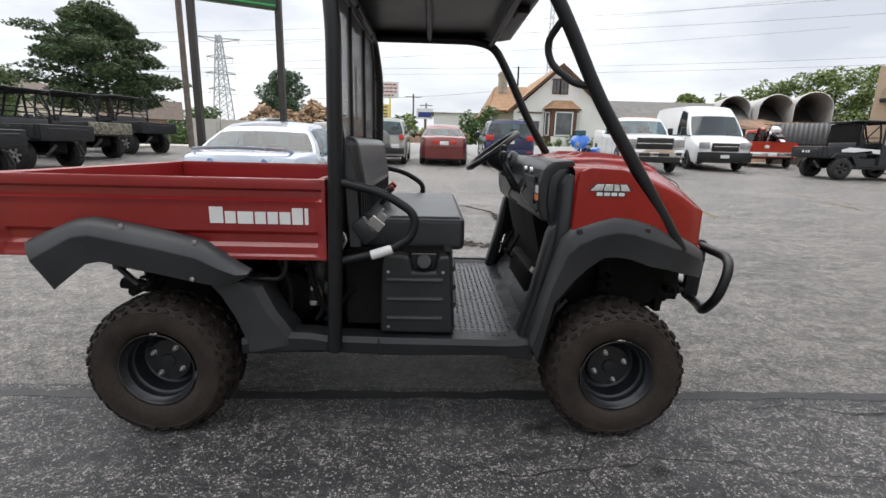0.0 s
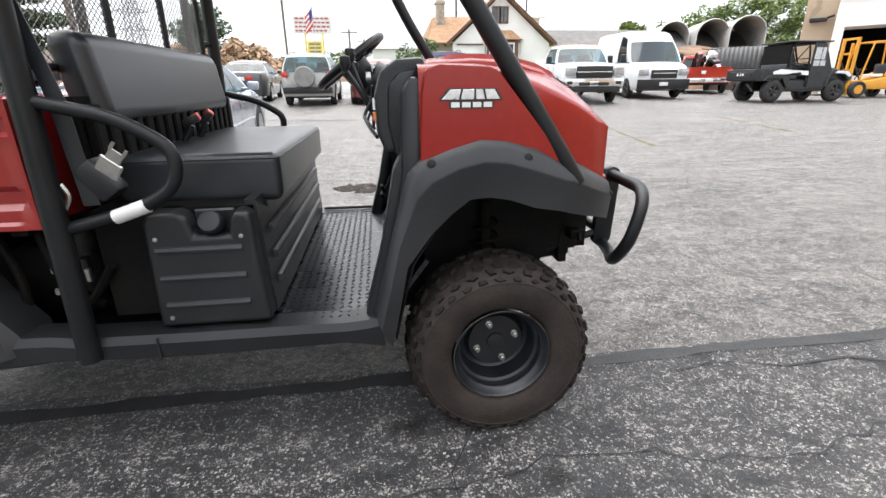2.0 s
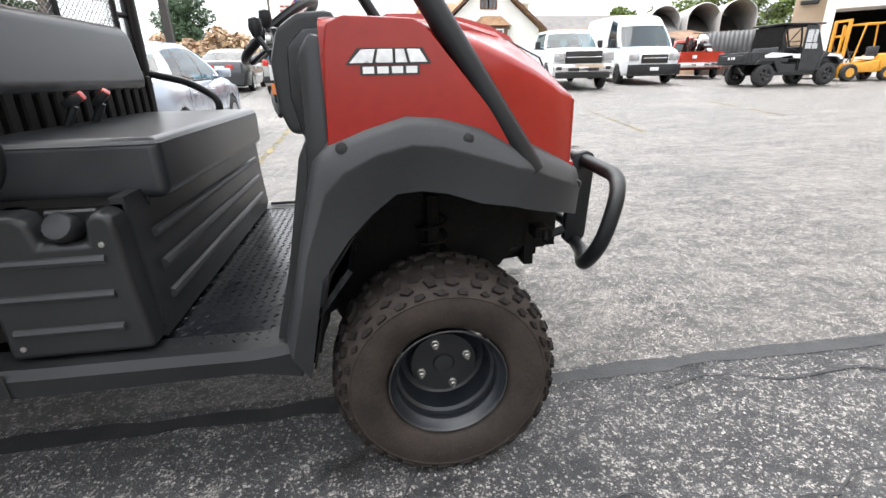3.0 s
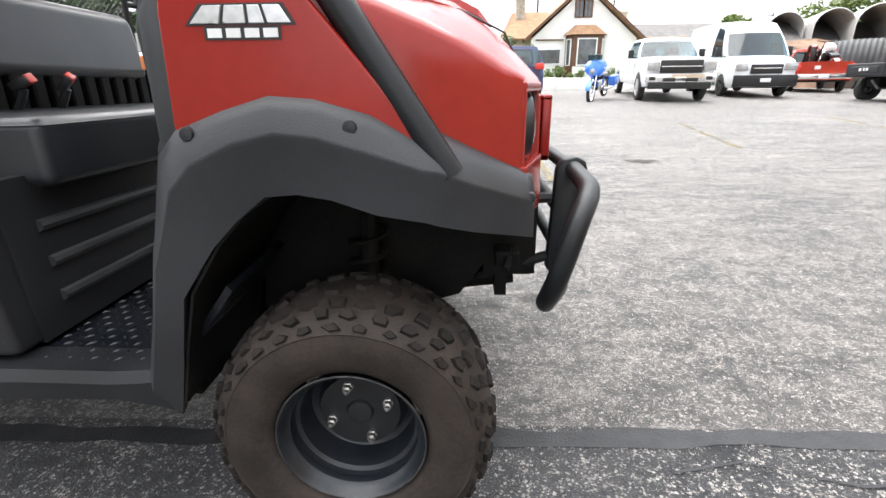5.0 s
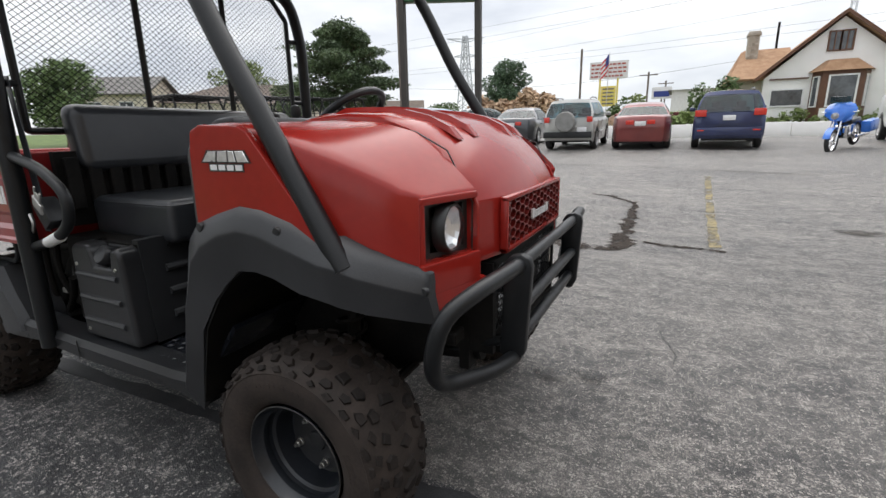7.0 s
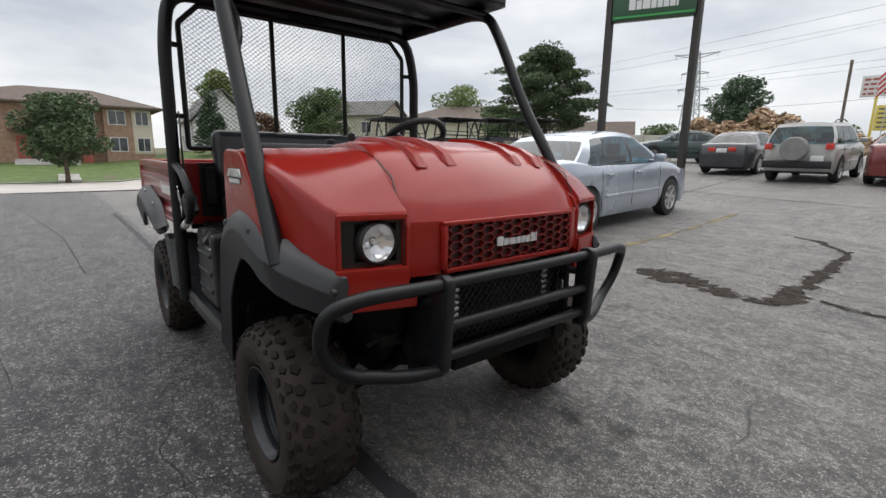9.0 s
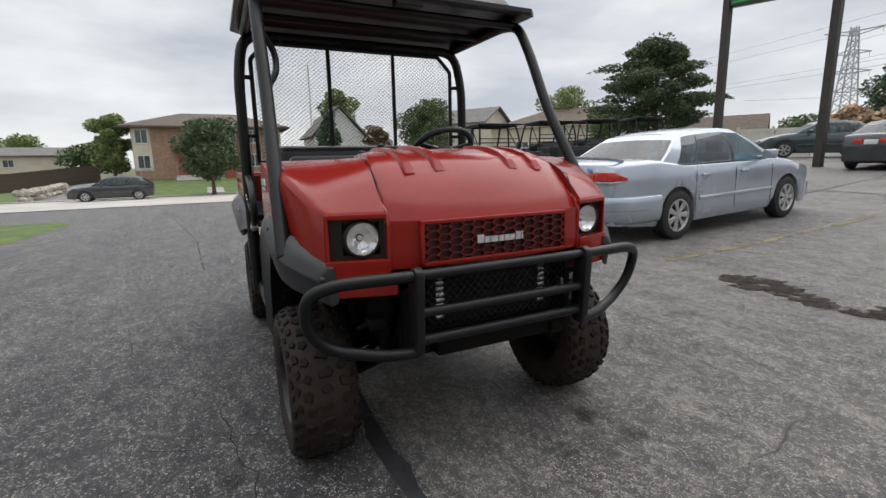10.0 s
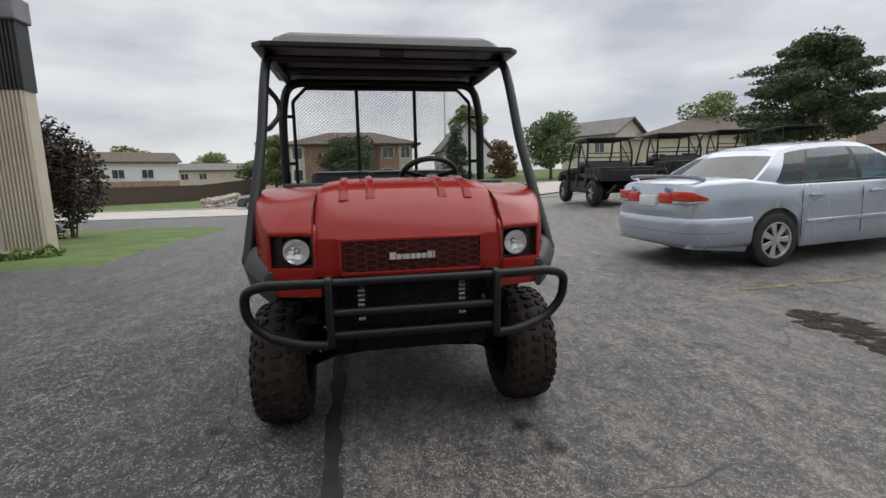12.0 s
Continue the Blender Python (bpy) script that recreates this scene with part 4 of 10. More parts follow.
# rear fenders over the wheels
def flare(rows, name, label=""):
    """A moulded wheel-arch flare from (top x, top z, foot x, foot z, outer offset, inner offset)."""
    for s in (-1, 1):
        bm = bmesh.new()
        skin = []
        for xt, zt, xb, zb, yo, yi in rows:
            dx, dz = xb - xt, zb - zt

            def at(f, y, up=0.0):
                return (xt + f * dx, s * y, zt + f * dz + up)
            skin.append([at(0, yi, 0.002), at(0.05, yi + 0.42 * (yo - yi), 0.004), at(0.15, yi + 0.72 * (yo - yi)), at(0.34, yo - 0.001), at(0.38, yo), at(0.43, yo - 0.003), at(0.72, yo - 0.014), at(1, yo - 0.025),
                         at(1, yo - 0.042, 0.006), at(0.86, yo - 0.047), at(0.36, yo - 0.035), at(0.1, yi - 0.004, -0.01)])
        loft(bm, skin, ring=True, caps=True)
        part(name, bm, M_FLARE, uv, label, angle=42)


flare([(-1.490, 0.808, -1.405, 0.625, 0.755, 0.715), (-1.430, 0.840, -1.385, 0.640, 0.765, 0.705), (-1.300, 0.895, -1.265, 0.732, 0.77, 0.70), (-1.235, 0.903, -1.210, 0.742, 0.77, 0.70), (-1.10, 0.880, -1.09, 0.715, 0.77, 0.70),
       (-0.980, 0.856, -0.975, 0.692, 0.77, 0.70), (-0.840, 0.823, -0.865, 0.668, 0.77, 0.70), (-0.760, 0.768, -0.800, 0.655, 0.765, 0.70), (-0.700, 0.728, -0.735, 0.660, 0.76, 0.70), (-0.668, 0.712, -0.680, 0.690, 0.75, 0.705)], "rear_fender", "weathered black plastic rear fender")
for s in (-1, 1):
    for x, z in ((-0.875, 0.683), (-0.86, 0.822), (-1.12, 0.878)):
        bm = bmesh.new()
        lathe(bm, [(0.010, 0.0), (0.009, 0.004), (0.0, 0.006)], (x, 0, z), "y", 10)
        for v in bm.verts:
            v.co.y = s * (0.752 + v.co.y) if z < 0.75 else s * (0.742 + v.co.y)
        part("screw", bm, M_STEEL, uv)
    # mudguard between the rear wheel and the sill
    bm = bmesh.new()
    skin = []
    for a, b in (((-0.84, 0.648), (-0.69, 0.660)), ((-0.80, 0.600), (-0.645, 0.640)), ((-0.755, 0.52), (-0.60, 0.545)), ((-0.715, 0.425), (-0.535, 0.452)), ((-0.705, 0.37), (-0.53, 0.40))):
        skin.append([(a[0], s * 0.56, a[1]), (a[0], s * 0.695, a[1]), (a[0] + 0.03, s * 0.71, a[1] + 0.004), (b[0] - 0.03, s * 0.705, b[1]), (b[0], s * 0.68, b[1]), (b[0], s * 0.56, b[1])])
    loft(bm, skin, ring=True, caps=True)
    part("mudguard", bm, M_FLARE, uv)
    bm = bmesh.new()
    skin = []
    for x, z0, z1 in ((-0.735, 0.352, 0.422), (-0.66, 0.352, 0.428), (-0.54, 0.360, 0.450), (-0.46, 0.366, 0.448), (-0.40, 0.362, 0.438), (-0.20, 0.354, 0.434), (-0.10, 0.352, 0.432), (0.2, 0.356, 0.430), (0.32, 0.356, 0.428), (0.38, 0.345, 0.432), (0.43, 0.335, 0.44)):
        skin.append([(x, s * 0.60, z0), (x, s * 0.675, z0), (x, s * 0.693, z0 + 0.012), (x, s * 0.697, z1 - 0.022), (x, s * 0.685, z1), (x, s * 0.60, z1)])
    loft(bm, skin, ring=True, caps=True)
    part("sill", bm, M_PLAST, uv, "black plastic side sill", angle=28)
    for x in (-0.555, -0.171, 0.251):
        bm = bmesh.new()
        lathe(bm, [(0.015, 0.0), (0.015, 0.004), (0.010, 0.005), (0.0, 0.003)], (x, s * 0.695, 0.388), "y", 14)
        part("screw", bm, M_PLAST, uv)
    # seam across the sill
    bm = bmesh.new()
    box(bm, -0.194, -0.188, s * 0.6975 - 0.001, s * 0.6975 + 0.001, 0.36, 0.43)
    part("seam", bm, M_BLACKDECAL, uv)

# seat base: side panels with filler recess and ribs
for s in (-1, 1):
    bm = bmesh.new()
    top = [(-0.190, 0.44), (0.112, 0.44), (0.100, 0.60), (0.096, 0.74), (0.085, 0.765), (0.055, 0.77), (0.038, 0.755), (0.030, 0.705), (-0.058, 0.705), (-0.070, 0.755), (-0.09, 0.77), (-0.165, 0.77), (-0.182, 0.75), (-0.186, 0.62)]
    prism(bm, top, "y", s * 0.56, s * 0.662, 0.016, 3)
    part("seat_base_side", bm, M_PLAST, uv, "black plastic side panel under the seat")
    for z in (0.508, 0.588, 0.668):
        bm = bmesh.new()
        tube(bm, [(-0.160, s * 0.660, z), (0.062, s * 0.660, z)], 0.011, 8)
        part("rib", bm, M_FLARE, uv)
    bm = bmesh.new()
    box(bm, -0.07, 0.04, min(s * 0.56, s * 0.605), max(s * 0.56, s * 0.605), 0.69, 0.765, 0.006)
    part("recess", bm, M_PLAST, uv)
    for x, z in ((-0.155, 0.70), (0.062, 0.70), (-0.155, 0.47)):
        bm = bmesh.new()
        lathe(bm, [(0.007, s * 0.661), (0.006, s * 0.665), (0.0, s * 0.666)], (x, 0, z), "y", 8)
        part("screw", bm, M_STEEL, uv)
bm = bmesh.new()
grip = [[((r + (0.0022 if k % 2 and 0.0 <= z < 0.034 else 0.0)) * math.cos(math.pi * k / 16), (r + (0.0022 if k % 2 and 0.0 <= z < 0.034 else 0.0)) * math.sin(math.pi * k / 16), z) for k in range(32)] for r, z in ((0.026, -0.02), (0.030, 0.0), (0.030, 0.030), (0.027, 0.036), (0.015, 0.0375))]
loft(bm, grip, ring=True, caps=True)
bm.transform(pose(-0.014, -0.628, 0.728, 62, 0, 0))
part("fuel_cap", bm, M_PLAST, uv, "black screw-on fuel cap")
# front of the seat base, ribbed
bm = bmesh.new()
skin = []
for z, x in ((0.44, 0.115), (0.60, 0.108), (0.74, 0.10), (0.785, 0.095)):
    skin.append([(x, -0.60, z), (x, 0.60, z), (x - 0.03, 0.60, z), (x - 0.03, -0.60, z)])
loft(bm, skin, ring=True, caps=True)
part("seat_base_front", bm, M_PLAST, uv)
for z, x in ((0.52, 0.113), (0.60, 0.110), (0.68, 0.105)):
    bm = bmesh.new()
    tube(bm, [(x, -0.53, z), (x, 0.53, z)], 0.013, 8)
    part("rib", bm, M_FLARE, uv)
# flat black discs painted in for the dark of holes in the panel
for i in range(5):
    bm = bmesh.new()
    lathe(bm, [(0.013, 0.101), (0.013, 0.104), (0.0, 0.1045)], (0, -0.5 + 0.25 * i, 0.755), "x", 10)
    part("plug", bm, M_BLACKDECAL, uv)
bm = bmesh.new()
box(bm, -0.33, 0.09, -0.60, 0.60, 0.46, 0.77)
part("seat_box", bm, M_FRAME, uv)


def cushion(bm, x0, x1, hy, z0, z1, r, lean=0.0, bulge=0.012):
    """A padded block with soft edges; lean shifts its top."""
    box(bm, x0, x1, -hy, hy, z0, z1, r, 4)
    for v in bm.verts:
        t = (v.co.z - z0) / (z1 - z0)
        v.co.x += lean * t
        v.co.z += bulge * (1 - abs(v.co.y / hy) ** 4) * t


bm = bmesh.new()
cushion(bm, -0.30, 0.153, 0.515, 0.757, 0.899, 0.026, 0.0, 0.008)
part("seat_cushion", bm, M_VINYL, uv, "black vinyl bench seat cushion")
bm = bmesh.new()
tube(bm, [(-0.28, -0.512, 0.884), (0.15, -0.512, 0.884), (0.15, 0.512, 0.884), (-0.28, 0.512, 0.884)], 0.0035, 6, 0.03)
part("seat_piping", bm, M_VINYL, uv)
bm = bmesh.new()
cushion(bm, -0.355, -0.255, 0.530, 0.985, 1.222, 0.042, -0.035, 0.0)
part("backrest", bm, M_VINYL, uv, "black vinyl bench backrest")
bm = bmesh.new()
for i in range(17):
    y = -0.56 + 0.07 * i
    box(bm, -0.30, -0.27, y - 0.022, y + 0.022, 0.86, 1.04, 0.005)
box(bm, -0.325, -0.30, -0.6, 0.6, 0.80, 1.06)
part("seat_back_frame", bm, M_FRAME, uv, "ribbed black plastic panel behind the seat")

# hip rails
for s in (-1, 1):
    bm = bmesh.new()
    tube(bm, [(-0.345, s * 0.70, 1.055), (-0.16, s * 0.70, 1.012), (-0.045, s * 0.70, 0.935), (-0.06, s * 0.70, 0.845), (-0.16, s * 0.70, 0.79), (-0.345, s * 0.69, 0.745)], 0.0165, 12, 0.07)
    part("hip_rail", bm, M_TUBE, uv, "black bent tube hip rail")
bm = bmesh.new()
tube(bm, [(-0.215, -0.6995, 0.775), (-0.135, -0.70, 0.802)], 0.0185, 12)
part("label", bm, M_WHITE, uv, "white paper label")
# seat belts
bm = bmesh.new()
box(bm, -0.03, 0.03, -0.03, 0.03, -0.05, 0.05, 0.012, 2)
bm.transform(pose(-0.245, -0.665, 0.865, 0, -35, 0))
part("belt_reel", bm, M_PLAST, uv)
bm = bmesh.new()
box(bm, -0.028, 0.028, -0.004, 0.004, -0.022, 0.022, 0.003)
box(bm, -0.018, 0.018, -0.002, 0.002, 0.02, 0.05, 0.001)
box(bm, -0.02, -0.012, -0.002, 0.002, 0.045, 0.065)
box(bm, 0.012, 0.02, -0.002, 0.002, 0.045, 0.065)
bm.transform(pose(-0.195, -0.715, 0.90, 10, 40, 0))
part("belt_tongue", bm, M_STEEL, uv, "bright steel belt tongue")
bm = bmesh.new()
tube(bm, [(-0.335, -0.69, 0.79), (-0.31, -0.69, 0.83), (-0.325, -0.69, 0.86)], 0.006, 6, 0.02)
part("belt_anchor", bm, M_STEEL, uv)
bm = bmesh.new()
loft(bm, [[(-0.30, -0.668, 0.80), (-0.26, -0.668, 0.80)], [(-0.315, -0.672, 1.05), (-0.275, -0.672, 1.05)], [(-0.36, -0.662, 1.30), (-0.335, -0.662, 1.30)]])
solid(bm, 0.003)
part("belt_strap", bm, M_VINYL, uv)
for y, tilt in ((-0.13, 62), (0.02, 40)):
    bm = bmesh.new()
    box(bm, -0.012, 0.012, -0.02, 0.02, -0.028, 0.028, 0.005, 2)
    bm.transform(pose(-0.205, y, 0.972, 20, tilt, 30))
    b0 = part("belt_buckle", bm, M_PLAST, uv)
    bm = bmesh.new()
    box(bm, -0.013, 0.013, -0.016, 0.016, 0.005, 0.031, 0.004, 2)
    bm.transform(pose(-0.205, y, 0.972, 20, tilt, 30))
    part("release_button", bm, M_BUCKLE, b0, "red belt release button")
    bm = bmesh.new()
    tube(bm, [(-0.24, y, 0.90), (-0.22, y, 0.93), (-0.207, y, 0.955)], 0.012, 8, 0.02)
    part("buckle_stalk", bm, M_PLAST, uv)

# floor of tread plate with its raised bars
bm = bmesh.new()
prism(bm, [(0.10, 0.420), (0.44, 0.420), (0.57, 0.59), (0.56, 0.60), (0.435, 0.434), (0.40, 0.428), (0.10, 0.428)], "y", -0.655, 0.655)
for i in range(11):
    for j in range(44):
        x, y = 0.118 + 0.026 * i, -0.64 + 0.0295 * j
        t = 45 if (i + j) % 2 else -45
        c, s_ = math.cos(radians(t)), math.sin(radians(t))
        q = [(x + c * u - s_ * v, y + s_ * u + c * v) for u, v in ((-0.011, 0), (0, -0.003), (0.011, 0), (0, 0.003))]
        f = [bm.verts.new((px, py, 0.4285)) for px, py in q]
        t0 = bm.verts.new((x, y, 0.4315))
        for k in range(4):
            bm.faces.new((f[k], f[(k + 1) % 4], t0))
part("floor_plate", bm, M_PLATE, uv, "black tread plate floor", fix=False)
bm = bmesh.new()
tube(bm, [(0.12, 0.66, 0.44), (0.40, 0.66, 0.44)], 0.008, 6)
part("floor_edge", bm, M_PLAST, uv)
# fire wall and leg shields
# fire wall coloured near-black to hold the shade of the footwell
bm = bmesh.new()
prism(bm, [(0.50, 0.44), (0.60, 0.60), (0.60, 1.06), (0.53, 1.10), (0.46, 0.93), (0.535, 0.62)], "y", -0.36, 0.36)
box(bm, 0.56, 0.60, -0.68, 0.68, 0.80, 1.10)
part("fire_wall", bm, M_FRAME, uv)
for s in (-1, 1):
    bm = bmesh.new()
    prism(bm, [(0.375, 0.42), (0.42, 0.36), (0.465, 0.56), (0.53, 0.88), (0.52, 0.94), (0.48, 0.86), (0.43, 0.62)], "y", s * 0.56, s * 0.655, 0.01, 2)
    part("leg_shield", bm, M_PLAST, uv)
    bm = bmesh.new()
    prism(bm, [(0.46, 0.60), (0.56, 0.66), (0.565, 1.09), (0.53, 1.10), (0.505, 1.06), (0.50, 0.86)], "y", s * 0.60, s * 0.68, 0.012, 2)
    part("cowl_side", bm, M_PLAST, uv)
for y in (0.16, 0.34):
    bm = bmesh.new()
    box(bm, -0.006, 0.006, -0.035, 0.035, -0.03, 0.03, 0.004)
    bm.transform(pose(0.455, y, 0.60, 0, -35, 0))
    tube(bm, [(0.46, y, 0.60), (0.52, y, 0.72), (0.52, y, 0.86)], 0.008, 6, 0.02)
    part("pedal", bm, M_FRAME, uv)
bm = bmesh.new()
box(bm, -0.012, 0.012, -0.022, 0.022, -0.012, 0.012, 0.003)
bm.transform(pose(0.47, -0.45, 0.66, 0, 30, 0))
part("floor_bracket", bm, M_STEEL, uv)

# dashboard
bm = bmesh.new()
prism(bm, [(0.46, 0.90), (0.44, 0.955), (0.435, 1.05), (0.455, 1.115), (0.50, 1.145), (0.575, 1.15), (0.60, 1.05), (0.585, 0.90)], "y", -0.585, 0.585, 0.015, 2)
part("dashboard", bm, M_PLAST, uv, "black plastic dashboard")
for s in (-1, 1):
    bm = bmesh.new()
    prism(bm, [(0.49, 0.885), (0.47, 0.98), (0.475, 1.08), (0.51, 1.115), (0.56, 1.118), (0.565, 0.885)], "y", s * 0.54, s * 0.60, 0.014, 2)
    part("dashboard_end", bm, M_PLAST, uv)
bm = bmesh.new()
box(bm, 0.428, 0.436, -0.54, -0.30, 0.965, 1.08, 0.004)
part("glove_box_lid", bm, M_PLAST, uv)
bm = bmesh.new()
box(bm, 0.4315, 0.445, -0.575, -0.515, 0.985, 1.008, 0.001)
part("warning_label", bm, M_ORANGE, uv, "orange warning label")
bm = bmesh.new()
box(bm, 0.4315, 0.445, -0.575, -0.515, 1.014, 1.045, 0.001)
part("paper_label", bm, M_SILVERDECAL, uv)
bm = bmesh.new()
lathe(bm, [(0.075, 0.0), (0.075, -0.03), (0.068, -0.038), (0.0, -0.036)], (0, 0, 0), "x", 24)
bm.transform(pose(0.455, 0.20, 1.095, 0, 25, 0))
part("gauge_pod", bm, M_PLAST, uv)
for y, h, tilt in ((-0.13, 0.16, 12), (-0.22, 0.13, 25), (-0.05, 0.12, 5)):
    bm = bmesh.new()
    tube(bm, [(0.43, y, 0.98), (0.385, y, 0.99 + h * 0.6), (0.37 - 0.001 * tilt, y, 1.0 + h)], 0.008, 8, 0.03)
    lathe(bm, [(0.010, 0), (0.019, 0.02), (0.017, 0.045), (0.0, 0.052)], (0.37 - 0.001 * tilt, y, 0.995 + h), "z", 12)
    part("lever", bm, M_PLAST, uv, "black gear lever with knob")
bm = bmesh.new()
tube(bm, [(0.44, -0.34, 1.05), (0.40, -0.40, 0.99), (0.42, -0.50, 0.96), (0.44, -0.56, 0.94)], 0.006, 6, 0.03)
tube(bm, [(0.44, -0.02, 1.03), (0.40, -0.06, 0.95), (0.43, -0.14, 0.93)], 0.005, 6, 0.03)
part("cable", bm, M_BLACKDECAL, uv)
for y in (-0.48, -0.36, 0.42, 0.52):
    bm = bmesh.new()
    lathe(bm, [(0.014, 0.0), (0.014, -0.012), (0.0, -0.014)], (0.43, y, 1.10), "x", 12)
    part("switch", bm, M_STEEL, uv)
# steering wheel
sw = new("steering_wheel")
sw.parent = uv
sw.matrix_basis = pose(0.342, 0.205, 1.174, 0, -37, 0)
tagged(sw, "black three-spoke steering wheel")
bm = bmesh.new()
tube(bm, [(0.160 * math.cos(a), 0.160 * math.sin(a), 0) for a in [2 * math.pi * i / 40 for i in range(40)]], 0.0155, 10, closed=True)
part("rim", bm, M_PLAST, sw)
bm = bmesh.new()
lathe(bm, [(0.03, -0.12), (0.06, -0.06), (0.062, -0.02), (0.03, -0.012), (0.0, -0.012)], (0, 0, 0), "z", 20)
part("hub", bm, M_PLAST, sw)
for a in (0, 115, -115):
    bm = bmesh.new()
    prism(bm, [(0.03, -0.022), (0.155, -0.012), (0.155, 0.012), (0.03, 0.022)], "z", -0.022, -0.01, 0.003)
    bm.transform(Matrix.Rotation(radians(180 + a), 4, "Z"))
    part("spoke", bm, M_PLAST, sw)
bm = bmesh.new()
tube(bm, [(0.345, 0.205, 1.165), (0.43, 0.205, 1.075), (0.56, 0.205, 0.90)], 0.026, 10)
part("steering_column", bm, M_PLAST, uv)


# hood, cowl and front mask
def hood_centre(x):
    t = [(0.55, 1.148), (0.62, 1.160), (0.75, 1.166), (0.88, 1.158), (1.0, 1.128), (1.06, 1.092), (1.10, 1.062), (1.14, 1.024), (1.172, 0.983), (1.192, 0.951), (1.203, 0.93)]
    for (a, za), (b, zb) in zip(t, t[1:]):
        if x <= b:
            return za + (zb - za) * (x - a) / (b - a)
    return t[-1][1]


HX = [0.55, 0.62, 0.69, 0.75, 0.82, 0.88, 0.94, 1.0, 1.04, 1.08, 1.11, 1.135, 1.155, 1.172, 1.185, 1.194, 1.203]


def hood_half(x):
    return 0.335 + 0.06 * min(1, max(0, (x - 0.55) / 0.55))


bm = bmesh.new()
rows = []
for x in HX:
    w, z = hood_half(x), hood_centre(x)
    k = 1.0 if x < 1.15 else 0.6
    half = [(0.0, z + 0.004 * k), (0.10, z + 0.003 * k), (0.28, z), (w - 0.05, z - 0.006 * k), (w - 0.012, z - 0.011 * k), (w, z - 0.02 * k), (w + 0.002, z - 0.045 * k)]
    rows.append([(x - 0.05 * (abs(y) / 0.4) ** 3 * (1 if x > 1.1 else max(0, (x - 0.9) / 0.2)), y, zz) for y, zz in [(-y, zz) for y, zz in half[::-1]] + half[1:]])
for z, dx in ((0.932, 0.006), (0.922, 0.008), (0.792, 0.010), (0.775, 0.006), (0.768, -0.01)):
    w = 0.395
    half = [(0.0, z), (0.10, z), (0.28, z), (w - 0.05, z), (w - 0.012, z), (w, z), (w + 0.002, z)]
    rows.append([(1.203 + dx - 0.05 * (abs(y) / 0.4) ** 3, y, zz) for y, zz in [(-y, zz) for y, zz in half[::-1]] + half[1:]])
loft(bm, rows)
opening = [f for f in bm.faces if abs(f.calc_center_median().y) < 0.28 and 0.80 < f.calc_center_median().z < 0.91 and f.calc_center_median().x > 1.19]
bmesh.ops.delete(bm, geom=opening, context="FACES")
solid(bm, 0.006)
hood = part("hood", bm, M_RED, uv, "glossy red plastic hood", angle=50)
for y in (-0.30, -0.155, 0.155, 0.30):
    bm = bmesh.new()
    rows = []
    for x in (0.66, 0.70, 0.80, 0.90, 0.98, 1.04, 1.07):
        z = hood_centre(x) + 0.001
        h = 0.016 if 0.68 < x < 1.05 else 0.0
        k = 1.0 if abs(y) < 0.2 else 0.9
        zz = z - (0.006 if abs(y) > 0.25 else 0)
        rows.append([(x, y * k - 0.02, zz), (x, y * k - 0.013, zz + h), (x, y * k + 0.013, zz + h), (x, y * k + 0.02, zz)])
    loft(bm, rows)
    part("rib", bm, M_RED, hood, angle=20)

def swept(bm):
    """Draws the outer edge of the front mask back."""
    for v in bm.verts:
        v.co.x += 0.055 * (0.58 - abs(v.co.y)) / 0.185 - 0.005


